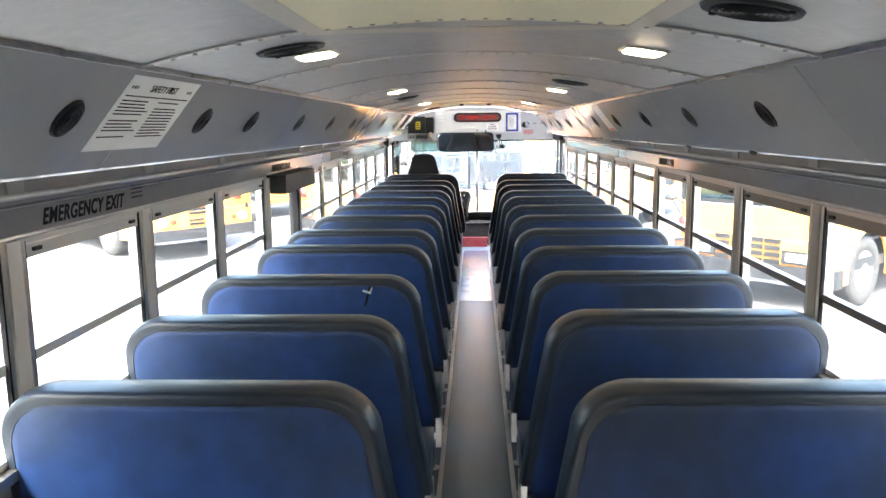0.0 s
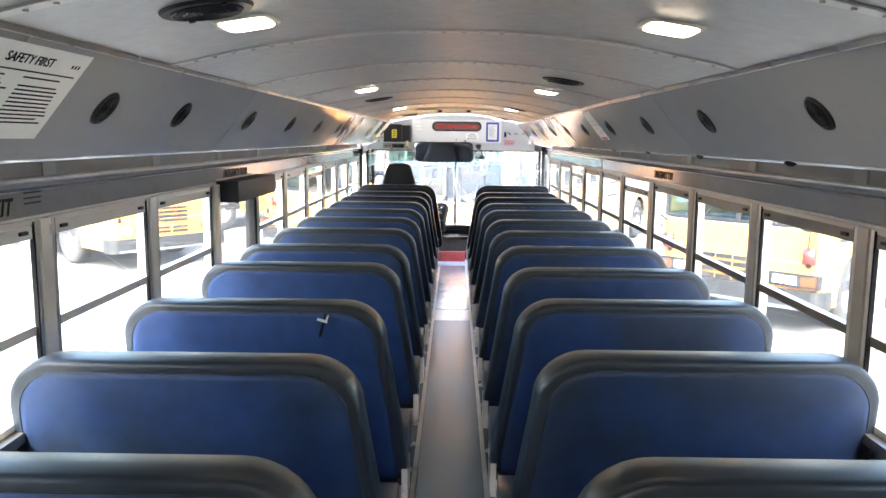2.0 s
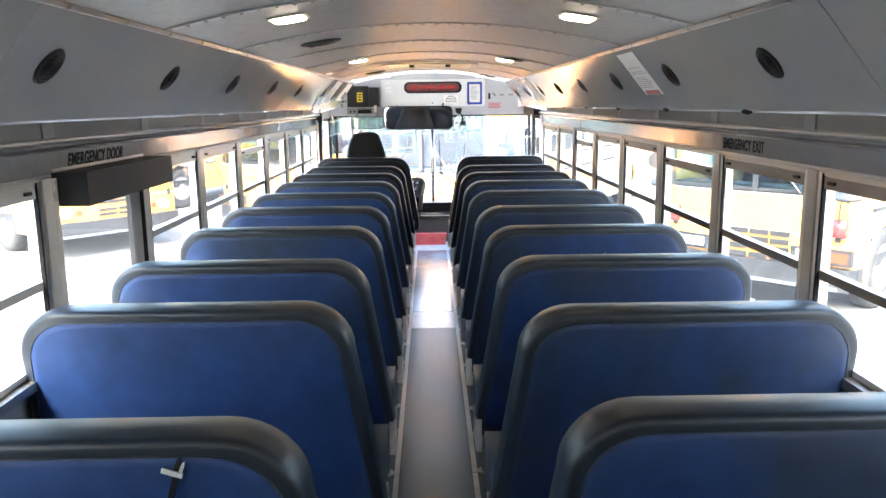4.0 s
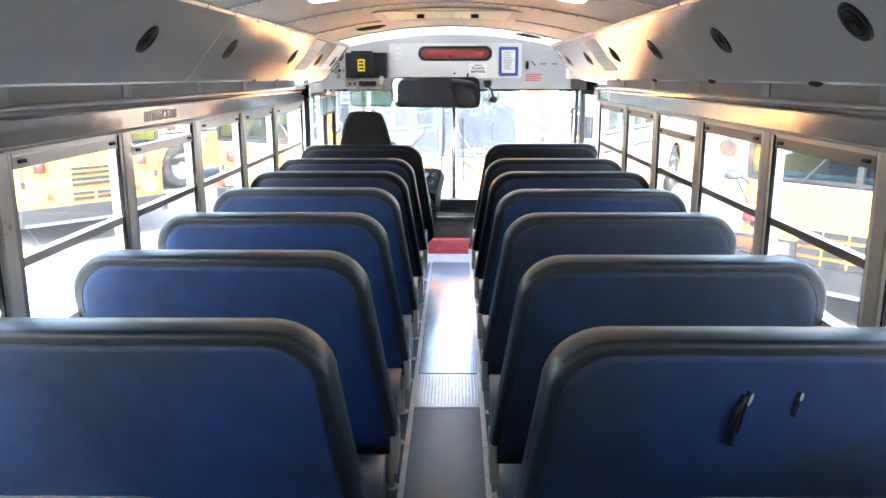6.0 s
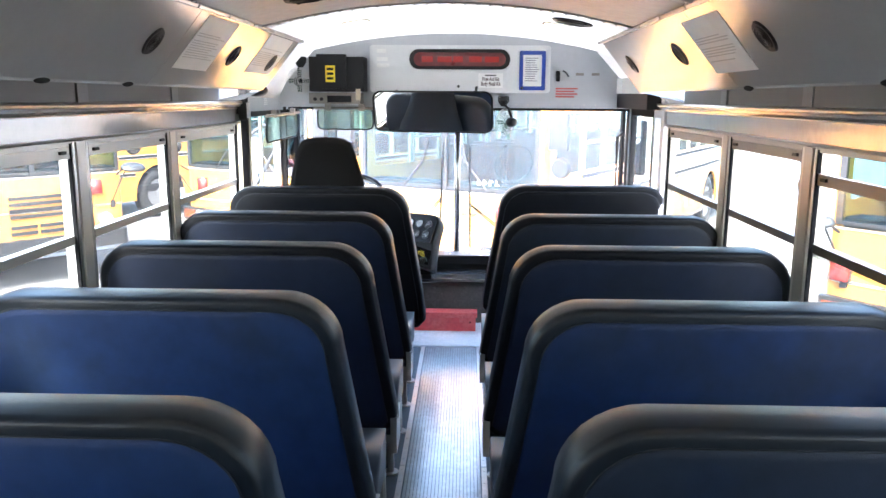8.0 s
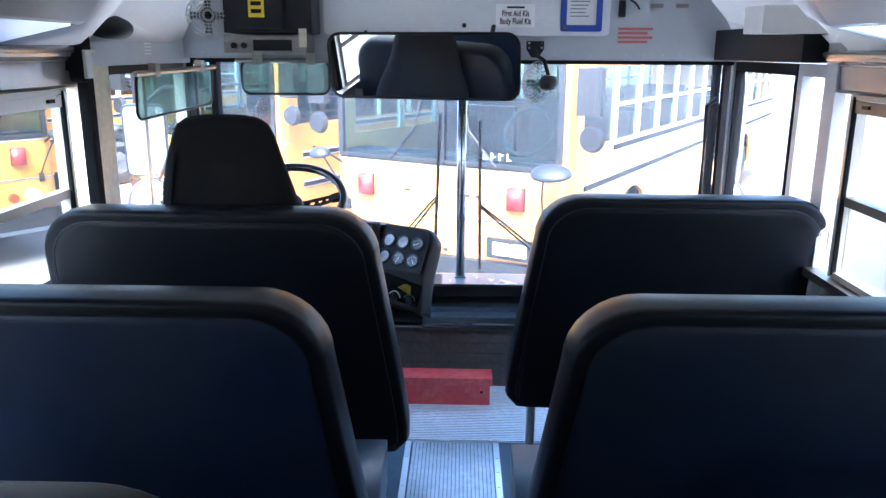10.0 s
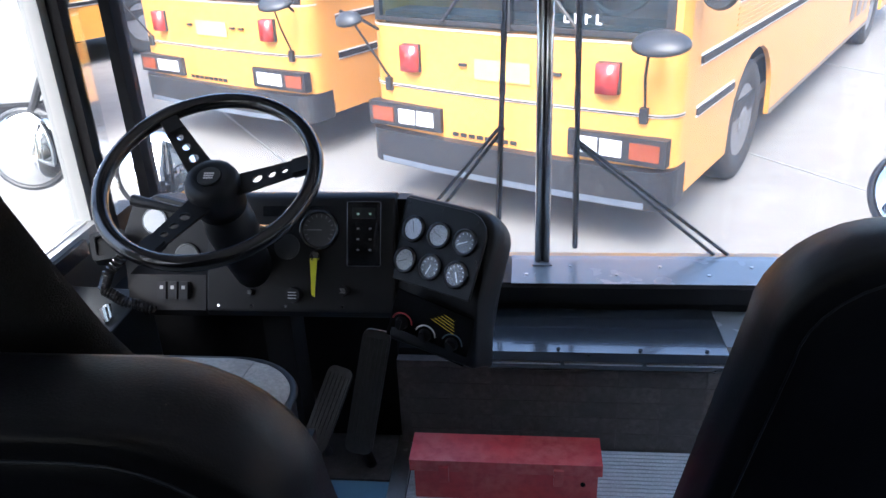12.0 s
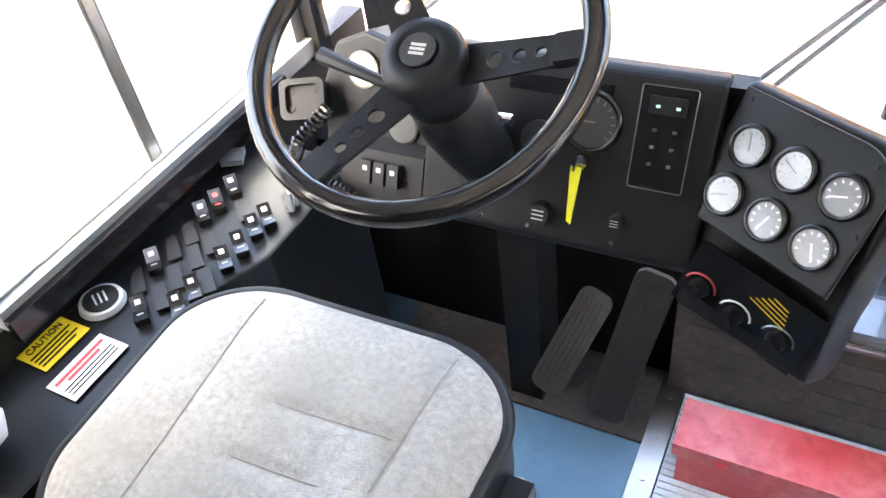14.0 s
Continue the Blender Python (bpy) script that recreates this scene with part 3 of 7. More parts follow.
# overhead panels with their sloping undersides
for s, side in ((-1, "left"), (1, "right")):
    panel = thing("overhead_panel_" + side, "glossy light grey sloping overhead panel", "panel", kind="structure")
    prof = [(0.700, 1.762), (0.884, 1.536), (0.892, 1.530), (0.900, 1.533), (0.904, 1.556), (1.099, 1.556), (1.099, 1.476), (1.15, 1.476), (1.15, 1.80), (0.70, 1.80)]
    cuts = [REAR, 0.72, 2.25, 3.79, 5.33, 6.87, 8.41, 9.78]
    for a, b in zip(cuts, cuts[1:]):
        bm = bmesh.new()
        skin(bm, [[(s * x, a + 0.0015, z) for x, z in prof], [(s * x, b - 0.0015, z) for x, z in prof]])
        bmesh.ops.recalc_face_normals(bm, faces=bm.faces)
        for f in bm.faces:
            f.normal_update()
            # undersides take the colour darkened for shade
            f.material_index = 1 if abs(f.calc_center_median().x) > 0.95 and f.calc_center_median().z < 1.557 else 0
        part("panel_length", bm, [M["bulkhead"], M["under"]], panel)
    # clips on the underside, at each post
    for p in POSTS[1:-1]:
        m_ = basis((s * 1.097, p, 1.514), (0, 1, 0), (0, 0, 1))
        bm = bmesh.new()
        box(bm, -0.034, 0.034, -0.036, 0.036, -0.0035, 0.0035, m_)
        part("clip", bm, M["cap"], panel)
    # the bead along the ceiling edge, in short lengths
    bm = bmesh.new()
    for k in range(36):
        y0 = REAR + k * 0.298
        tube(bm, [(s * 0.70, y0 + 0.006, 1.758), (s * 0.70, y0 + 0.29, 1.758)], 0.009, 6)
    tagged(part("edge_bead", bm, M["alu"], panel, "bright trim bead in short lengths"), kind="stuff")
    for y in (7.81, 8.27) if s < 0 else [2.99 + 0.763 * k for k in range(8)]:
        bm = bmesh.new()
        plate(bm, [(0.034 * math.cos(t), 0.0085 * math.sin(t)) for t in [2 * math.pi * k / 20 for k in range(20)]], -0.003, 0.001, basis((s * 0.8875, y, 1.5325), (0, 1, 0), (-s * 0.6, 0, 0.8)))
        part("lip_slot", bm, M["seal"], panel, "dark oval slot in the lower lip")
    nrm = Vector((-s * 0.226, 0, -0.184)).normalized()
    ups = Vector((-s * 0.184, 0, 0.226)).normalized()
    holes = [1.18, 1.95, 2.71, 3.21, 3.97, 4.735, 5.505, 6.31, 7.10, 8.23, 8.99, 9.55] if s < 0 else [2.635 + 0.763 * k for k in range(-1, 10)]
    for y in holes:
        if y > 9.7:
            continue
        m_ = basis(Vector((s * 0.792, y, 1.649)) + nrm * 0.0005, (0, 1, 0) if s < 0 else (0, -1, 0), ups)
        sp = thing("speaker", "small round black speaker grille in the overhead panel", "speaker", m_, "speakers in the overhead panels")
        bm = bmesh.new()
        disc(bm, 0.046, 0, 0.005, 24, None, 0.042)
        part("rim", bm, M["black"], sp)
        bm = bmesh.new()
        for r in (0.012, 0.022, 0.032):
            tube(bm, [(r * math.cos(2 * math.pi * k / 20), r * math.sin(2 * math.pi * k / 20), 0.005) for k in range(20)], 0.0022, 5, 0, True)
        disc(bm, 0.006, 0.004, 0.0075, 12)
        part("grille", bm, M["black"], sp)

# ceiling: shallow vault, with riveted seams
bm = bmesh.new()
xs = [-0.72 + 1.44 * i / 24 for i in range(25)]


def vault(y0, y1, lift, th, idx=0):
    lo = [[(x, y, roof_z(x) - lift) for x in xs] + [(x, y, roof_z(x) + th) for x in reversed(xs)] for y in (y0, y1)]
    skin(bm, lo, True, True, idx)


vault(REAR, 9.12, 0, 0.03)
SEAMS = [0.559 + 0.772 * k for k in range(11)] + [9.05]
for y in SEAMS:
    vault(y - 0.016, y + 0.016, 0.005, -0.0005, 1)
    for i in range(30):
        x = -0.68 + 1.36 * i / 29
        disc(bm, 0.005, 0.003, 0.0085, 6, pose(x, y, roof_z(x)) @ pose(0, 0, 0, 180), None, 1)
bmesh.ops.recalc_face_normals(bm, faces=bm.faces)
ceiling = tagged(part("ceiling", bm, [M["ceiling"], M["seam_strip"]]), "ribbed pale grey steel ceiling with riveted seams", "ceiling", kind="structure")


def hatch(y0, y1, w, handles=True):
    h = thing("roof_hatch", "cream plastic roof hatch cover with rounded corners in the ceiling", "hatch", pose(0, (y0 + y1) / 2, 0), "roof hatches")
    hl = (y1 - y0) / 2
    bm = bmesh.new()
    out = rrect(2 * w, 2 * hl, 0.05, 4)
    inn = rrect(2 * w - 0.09, 2 * hl - 0.09, 0.04, 4)
    rs = [[(x, y, roof_z(x) - 0.002) for x, y in out], [(x, y, roof_z(x) - 0.007) for x, y in out], [(x, y, roof_z(x) - 0.007) for x, y in inn], [(x, y, roof_z(x) - 0.0055) for x, y in inn]]
    skin(bm, rs, True, False)
    bmesh.ops.recalc_face_normals(bm, faces=bm.faces)
    part("frame", bm, M["hatch_frame"], h, "tan flanged frame")
    bm = bmesh.new()
    n = 10
    grid = [[(-w + 0.04 + (2 * w - 0.08) * i / n, y) for i in range(n + 1)] for y in (-hl + 0.04, hl - 0.04)]
    skin(bm, [[(x, y, roof_z(x) - 0.006) for x, y in g] + [(x, y, roof_z(x) + 0.01) for x, y in reversed(g)] for g in grid])
    bmesh.ops.recalc_face_normals(bm, faces=bm.faces)
    part("cover", bm, M["cream"], h)
    for s in (-1, 1) if handles else ():
        bm = bbox(s * 0.13 - 0.018, s * 0.13 + 0.018, -0.008, 0.008, 1.822, 1.84, 0.004)
        part("handle", bm, M["black"], h, "black twist handle")
    return h


hatch(1.20, 2.17, 0.36, False)
hatch(7.72, 8.38, 0.335)


def ceiling_lamp(x, y):
    la = thing("dome_lamp", "lit square dome lamp with a warm ribbed lens", "lamp", basis((x, y, roof_z(x) - 0.002), (0, 1, 0), (-1, 0, 0.367 * x)), "dome lamps")
    bm = bmesh.new()
    skin(bm, [[(a, b, 0) for a, b in rrect(0.135, 0.118, 0.02, 3)], [(a, b, -0.005) for a, b in rrect(0.128, 0.111, 0.02, 3)]])
    bmesh.ops.recalc_face_normals(bm, faces=bm.faces)
    part("bezel", bm, M["hatch_frame"], la, "pale plastic bezel")
    bm = bmesh.new()
    skin(bm, [[(a, b, -0.005) for a, b in rrect(0.112, 0.095, 0.018, 3)], [(a, b, -0.009) for a, b in rrect(0.104, 0.087, 0.018, 3)], [(a, b, -0.011) for a, b in rrect(0.08, 0.062, 0.018, 3)]])
    bmesh.ops.recalc_face_normals(bm, faces=bm.faces)
    part("lens", bm, M["lamp"], la, "glowing warm lens")
    return la


for y in (2.53, 4.68, 6.95):
    for x in (-0.415, 0.435):
        ceiling_lamp(x, y)
ceiling_lamp(-0.40, 9.50)
ceiling_lamp(0.46, 9.50)


def ceiling_speaker(x, y):
    v = thing("ceiling_speaker", "round black speaker grille in the ceiling", "speaker", basis((x, y, roof_z(x) - 0.001), (0, 1, 0), (-1, 0, 0.367 * x)), "ceiling speakers")
    bm = bmesh.new()
    disc(bm, 0.080, -0.006, 0, 32, None, 0.084)
    part("rim", bm, M["black"], v)
    bm = bmesh.new()
    for k in range(1, 7):
        r = 0.0105 * k
        tube(bm, [(r * math.cos(2 * math.pi * q / 28), r * math.sin(2 * math.pi * q / 28), -0.0075) for q in range(28)], 0.002, 5, 0, True)
    part("grille", bm, M["black"], v)
    for a in (40, 220):
        bm = bmesh.new()
        disc(bm, 0.006, -0.010, -0.006, 10, pose(0.073 * math.cos(radians(a)), 0.073 * math.sin(radians(a)), 0))
        part("screw", bm, M["black"], v)
    return v


for x, y in ((0.455, 1.79), (-0.44, 2.35), (0.425, 4.02), (-0.44, 5.55), (0.46, 6.80), (-0.43, 8.62), (0.50, 9.28)):
    ceiling_speaker(x, y)

# rear wall behind the start of the walk, with its door window
bm = bmesh.new()
box(bm, -1.2, 1.2, REAR - 0.05, REAR, 0, 0.85)
box(bm, -1.2, 1.2, REAR - 0.05, REAR, 1.5, 1.9)
for a, b in ((-1.2, -0.30), (0.30, 1.2)):
    box(bm, a, b, REAR - 0.05, REAR, 0.85, 1.5)
tagged(part("wall_rear", bm, M["bulkhead"]), "grey painted rear wall with a window opening", "wall", kind="structure")


# ---- passenger seats ----
def bench(name, label, category, barrier=False):
    """A bench for the right-hand side, standing at x from 0.15 to 1.13; the crest of its back lies over y = 0."""
    b = thing(name, label, category)
    top, z0 = 1.024, 0.29 if barrier else 0.36

    def outline(inset, zlow):
        """From the lower aisle corner over the crest to the lower window corner."""
        pts = []
        xi0, xi1, xo = 0.150 + inset, 0.232 + inset * 1.05, 1.130 - inset
        zt = top - inset
        r = 0.135 - inset * 0.4
        pts.append((xi0 + 0.03, zlow))
        pts.append((xi0, zlow + 0.035))
        for k in range(6):
            f = k / 5
            z = zlow + 0.08 + (zt - r - zlow - 0.08) * f
            pts.append((xi0 + (xi1 - xi0) * ((z - 0.40) / 0.52 if z > 0.4 else 0), z))
        xi = pts[-1][0]
        for k in range(1, 9):
            a = radians(180 - 90 * k / 8)
            pts.append((xi + r * 1.05 + r * 1.05 * math.cos(a), zt - r + r * math.sin(a)))
        r2 = 0.12 - inset * 0.4
        for k in range(0, 9):
            a = radians(90 - 90 * k / 8)
            pts.append((xo - r2 + r2 * math.cos(a), zt - r2 + r2 * math.sin(a)))
        pts.append((xo, zlow + 0.05))
        pts.append((xo - 0.04, zlow))
        return pts

    lean = 0.12
    face, edge = (M["navy"], M["navy"]) if barrier else (M["vinyl_worn"], M["vinyl_edge"])
    def lay(inset, d, zlow=z0):
        return [(x, d + (top - z) * lean, z) for x, z in outline(inset, zlow)]

    bm = bmesh.new()
    skin(bm, [lay(0.030, -0.0535), lay(0.019, -0.0526), lay(0.0125, -0.052), lay(0.0065, -0.050), lay(0.002, -0.044), lay(0.0, -0.034), lay(-0.003, 0.0), lay(0.0, 0.05), lay(0.010, 0.068), lay(0.02, 0.074)], True, False)
    bmesh.ops.recalc_face_normals(bm, faces=bm.faces)
    part("edge_band", bm, edge, b, "" if barrier else "slate-grey vinyl edge band", True)
    # rear panel, a little pillowed
    bm = bmesh.new()
    skin(bm, [lay(0.0296, -0.0522), lay(0.034, -0.0552), lay(0.048, -0.0564), lay(0.095, -0.058), lay(0.22, -0.0605)], True, False)
    bm.verts.ensure_lookup_table()
    n = len(outline(0, z0))
    bm.faces.new([bm.verts[len(bm.verts) - n + i] for i in range(n)])
    bmesh.ops.recalc_face_normals(bm, faces=bm.faces)
    part("rear_panel", bm, face, b, "", True)
    bm = bmesh.new()
    skin(bm, [lay(0.0195, 0.0741), lay(0.06, 0.088), lay(0.18, 0.094)], True, False)
    bm.verts.ensure_lookup_table()
    bm.faces.new([bm.verts[len(bm.verts) - n + i] for i in range(n)])
    bmesh.ops.recalc_face_normals(bm, faces=bm.faces)
    part("front_panel", bm, face, b, "", True)
    bm = bmesh.new()
    tube(bm, [Vector(p) for p in lay(0.0298, -0.0541)[1:-1]], 0.0017, 5)
    part("piping", bm, M["vinyl_edge"], b, "pale stitched piping", True)
    if not barrier:
        bm = bbox(0.165, 1.12, 0.06, 0.50, 0.33, 0.46, 0.035, 3)
        part("cushion", bm, M["cushion_vinyl"], b, "worn slate vinyl cushion, lightened for the window light", True)
        bm = bbox(0.175, 1.13, 0.08, 0.47, 0.29, 0.328, 0.004)
        part("seat_frame", bm, M["steel"], b, "bare steel frame")
        bm = bmesh.new()
        box(bm, 0.150, 0.172, 0.02, 0.17, 0.28, 0.41)
        bevelled(bm, 0.01)
        part("side_bracket", bm, M["steel"], b, "pale worn steel side bracket")
        for y in (0.10, 0.42):
            bm = bmesh.new()
            tube(bm, [(0.215, y, 0.30), (0.210, y + 0.01, 0.03), (0.210, y + 0.01, 0.0005)], 0.014, 8)
            disc(bm, 0.032, 0.0005, 0.006, 12, pose(0.21, y + 0.01, 0))
            part("leg", bm, M["steel"], b)
    else:
        for x in (0.24, 0.75):
            bm = bmesh.new()
            tube(bm, [(x, 0.10, 0.30), (x, 0.11, -0.033)], 0.016, 8)
            disc(bm, 0.035, -0.033, -0.026, 12, pose(x, 0.11, 0))
            part("leg", bm, M["steel"], b)
        bm = bbox(1.10, 1.149, 0.06, 0.12, 0.42, 0.75, 0.006)
        part("wall_bracket", bm, M["steel"], b)
    return b


ROW_L = [2.18, 2.85, 3.55, 4.375, 4.99, 5.75, 6.45, 7.14, 7.85, 8.525, 9.243]
ROW_R = [2.20, 2.92, 3.61, 4.30, 4.998, 5.70, 6.39, 7.137, 7.80, 8.51, 9.23]
SEAT = "worn blue vinyl bench seat with a slate-grey edge band"
right_seat = bench("bench_seat", SEAT, "seat")


def mirrored(src):
    """A left-hand twin of a bench: the same parts with mirrored meshes."""
    t = thing(src.name.split(".")[0], src["label"], src["category"])
    for c in src.children:
        me = c.data.copy()
        if me.materials[0] == M["vinyl_worn"]:
            me.materials[0] = M["vinyl"]
        me.transform(Matrix.Diagonal((-1, 1, 1, 1)))
        me.flip_normals()
        o = new(c.name.split(".")[0], me)
        o.parent = t
        if "label" in c:
            o["label"] = c["label"]
    return t


left_seat = mirrored(right_seat)
for src, rows in ((right_seat, ROW_R), (left_seat, ROW_L)):
    for k, y in enumerate(rows[1:]):
        seat = tagged(copy_thing(src, pose(0, y + 0.012, 0, 0, 0, random.uniform(-0.25, 0.25))), group="bench seats")
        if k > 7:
            # the two front rows get darkened copies: their deeper shade is in the colour
            seat["label"] = "blue vinyl bench seat and edge band, darkened for the shade at the front"
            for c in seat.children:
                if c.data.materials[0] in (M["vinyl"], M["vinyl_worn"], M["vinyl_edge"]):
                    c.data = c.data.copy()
                    c.data.materials[0] = M["navy"] if c.data.materials[0] == M["vinyl_edge"] else M["vinyl_shaded"]
    tagged(src, group="bench seats").matrix_world = pose(0, rows[0] + 0.012, 0)
bar = bench("crash_barrier", "black-blue padded crash barrier behind the entrance", "barrier", True)
barl = mirrored(bar)
bar.matrix_world = pose(0.036, 10.262, 0.014)
barl["label"] = "black-blue padded crash barrier behind the driver's seat"
barl.matrix_world = pose(0.025, 9.902, 0.034)


# ---- the front of the bus ----
N_ARC = 12


def section_cabin(y):
    pts = [(1.15, 1.476), (0.892, 1.533), (0.70, 1.762)]
    arc = [(0.70 - 1.40 * i / N_ARC, roof_z(0.70 - 1.40 * i / N_ARC)) for i in range(1, N_ARC)]
    pts = pts + arc + [(-a, b) for a, b in reversed(pts)]
    return [(x, y, z) for x, z in pts]


def section_front(y):
    pts = [(1.15, 1.476), (1.085, 1.60), (0.90, 1.80)]
    arc = [(0.90 - 1.80 * i / N_ARC, 1.80 + 0.105 * (1 - (1 - 2 * i / N_ARC) ** 2)) for i in range(1, N_ARC)]
    pts = pts + arc + [(-a, b) for a, b in reversed(pts)]
    return [(x, y, z) for x, z in pts]


# white front cap of the ceiling
bm = bmesh.new()
skin(bm, [[p for p in section_cabin(9.122)[2:-2]], [p for p in section_cabin(9.79)[2:-2]]], False, False)
a, b = section_cabin(9.782), section_front(11.15)
mid = [tuple(Vector(p).lerp(Vector(q), 0.75)) for p, q in zip(a, b)]
mid = [(x, 10.3, z) for x, y, z in mid]
skin(bm, [a, mid, b], False, False)
bmesh.ops.solidify(bm, geom=bm.faces[:], thickness=-0.02)
bmesh.ops.recalc_face_normals(bm, faces=bm.faces)
cap = tagged(part("ceiling_front_cap", bm, M["cap"], smooth=False), "white painted front cap of the ceiling", "ceiling", kind="structure")

# front wall over the windscreen
bm = bmesh.new()
out = [(x, z) for x, y, z in section_front(0)]
poly = [(1.15, 1.44)] + out + [(-1.15, 1.44)]
skin(bm, [[(x, 11.148, z) for x, z in poly], [(x, 11.19, z) for x, z in poly]])
box(bm, -1.15, 1.15, 11.19, 11.43, 1.44, 1.475)
bmesh.ops.recalc_face_normals(bm, faces=bm.faces)
header = tagged(part("wall_front", bm, M["header"]), "white painted header wall over the windscreen", "wall", kind="structure")
bm = bbox(-1.08, 1.13, 11.152, 11.40, 1.424, 1.4385, 0.003)
part("lower_trim", bm, M["seal"], header, "black rubber edge")
bm = bmesh.new()
for i in range(30):
    disc(bm, 0.005, 0, 0.004, 8, basis((-1.05 + i * 0.0725, 11.148, 1.462), (1, 0, 0), (0, 0, 1)))
tagged(part("rivets", bm, M["alu"], header), kind="stuff")

# the sign box on the header, with its hinged panel
sb = thing("sign_box", "white metal destination sign box with a red lens window", "sign box", pose(0.035, 11.148, 1.683))
bm = bmesh.new()
plate(bm, rrect(1.15, 0.295, 0.02, 4), 0, 0.03, basis((0, 0, 0), (1, 0, 0), (0, 0, 1)))
bevelled(bm, 0.004)
part("panel", bm, M["white"], sb)
bm = bmesh.new()
mm = basis((-0.002, -0.030, 0.06), (1, 0, 0), (0, 0, 1))
skin(bm, [[tuple(mm @ Vector((x, y, 0))) for x, y in rrect(0.64, 0.125, 0.06, 8)], [tuple(mm @ Vector((x, y, 0.008))) for x, y in rrect(0.64, 0.125, 0.06, 8)], [tuple(mm @ Vector((x, y, 0.008))) for x, y in rrect(0.585, 0.085, 0.042, 8)], [tuple(mm @ Vector((x, y, 0.0))) for x, y in rrect(0.585, 0.085, 0.042, 8)]], True, False)
bmesh.ops.recalc_face_normals(bm, faces=bm.faces)
part("gasket", bm, M["black"], sb, "black rubber gasket")
bm = bmesh.new()
plate(bm, rrect(0.59, 0.09, 0.044, 8), 0, 0.003, mm)
part("lens", bm, M["red_board"], sb, "dark red sign lens")
bm = bmesh.new()
for i, w in enumerate((0.07, 0.09, 0.06, 0.08, 0.09)):
    box(bm, -0.24 + i * 0.1, -0.24 + i * 0.1 + w, -0.018, 0.018, 0.003, 0.0036, mm)
part("faded_letters", bm, M["red_lens"], sb, "faded mirrored lettering blocks")
bm = bmesh.new()
disc(bm, 0.009, 0, 0.014, 12, basis((-0.008, -0.03, -0.109), (1, 0, 0), (0, 0, 1)))
part("knob", bm, M["black"], sb, "black knob")
for i, z in enumerate((0.11, 0.06, 0.02)):
    bm = bbox(-0.53, -0.47 + 0.01 * i, -0.0315, -0.0305, z - 0.012, z + 0.012)
    part("small_label", bm, M["paper"], sb, "small worn label")
kit = thing("first_aid_notice", "white first aid kit notice on the sign box", "notice", basis((0.232, 11.116, 1.612), (1, 0, 0), (0, 0, 1)))
part("card", bbox(-0.078, 0.078, -0.045, 0.045, 0, 0.0015), M["card"], kit)
text("line", "First Aid Kit", 0.031, pose(0, 0.008, 0.0022), M["ink_maroon"], kit, 0.66, 0.0, 0.0009)
text("line", "Body Fluid Kit", 0.031, pose(0, -0.022, 0.0022), M["ink_maroon"], kit, 0.66, 0.0, 0.0009)
part("bar", bbox(-0.035, 0.035, 0.029, 0.036, 0.0016, 0.002), M["ink"], kit)
fr = thing("document_holder", "blue plastic document holder with a pale sheet", "holder", basis((0.495, 11.116, 1.675), (1, 0, 0), (0, 0, 1)))
bm = bmesh.new()
o, i_ = rrect(0.165, 0.245, 0.008, 2), rrect(0.118, 0.195, 0.004, 2)
skin(bm, [[(x, y, 0) for x, y in o], [(x, y, 0.008) for x, y in o], [(x, y, 0.008) for x, y in i_], [(x, y, 0.001) for x, y in i_]], True, False)
bmesh.ops.recalc_face_normals(bm, faces=bm.faces)
part("frame", bm, M["ink_blue"], fr)
part("sheet", bbox(-0.06, 0.06, -0.098, 0.098, 0.0005, 0.002), M["paper"], fr, "pale printed sheet")
bm = bmesh.new()
for k in range(11):
    box(bm, -0.045, 0.045 - 0.03 * random.random(), 0.075 - k * 0.014, 0.079 - k * 0.014, 0.0021, 0.0025)
part("print", bm, M["rim"], fr)
bm = bmesh.new()
disc(bm, 0.009, 0.008, 0.013, 12, pose(-0.065, -0.108, 0))
part("screw", bm, M["chrome"], fr)
rd = thing("red_warning_label", "small white label with red print on the header", "label", basis((0.72, 11.146, 1.53), (1, 0, 0), (0, 0, 1)))
bm = bmesh.new()
for k in range(4):
    box(bm, -0.07, 0.07 - 0.02 * (k % 2), 0.03 - k * 0.017, 0.04 - k * 0.017, 0, 0.0012)
part("print", bm, M["print_red_pale"], rd)
sw = thing("toggle_switch", "small black toggle switch with a looped wire on the header", "switch", basis((0.66, 11.146, 1.645), (1, 0, 0), (0, 0, 1)))
part("body", bbox(-0.012, 0.012, -0.035, 0.03, 0, 0.02, 0.004), M["black"], sw)
bm = bmesh.new()
tube(bm, [(0.03 + 0.04 * k / 6, 0.03 - 0.035 * (k / 6) ** 2, 0.006) for k in range(7)], 0.004, 6)
part("wire", bm, M["black"], sw)
for x in (0.80, 0.90):
    pl = thing("header_plate", "small dark data plate on the header", "plate", basis((x, 11.146, 1.655), (1, 0, 0), (0, 0, 1)), "data plates")
    part("plate", bbox(-0.025, 0.025, -0.008, 0.008, 0, 0.002), M["alu_dark"], pl)

# radio and black monitor box left of the sign box
mon = thing("monitor_box", "black camera monitor box with a yellow sticker above the driver", "monitor", pose(-0.725, 11.05, 1.643))
bm = bbox(-0.175, 0.165, -0.09, 0.09, -0.105, 0.105, 0.012)
part("housing", bm, M["black"], mon)
part("hood", bbox(-0.12, 0.06, -0.135, -0.088, -0.09, 0.118, 0.01), M["black"], mon)
part("sticker", bbox(-0.065, -0.005, -0.1375, -0.1355, -0.05, 0.05), M["caution"], mon, "yellow warning sticker")
bm = bmesh.new()
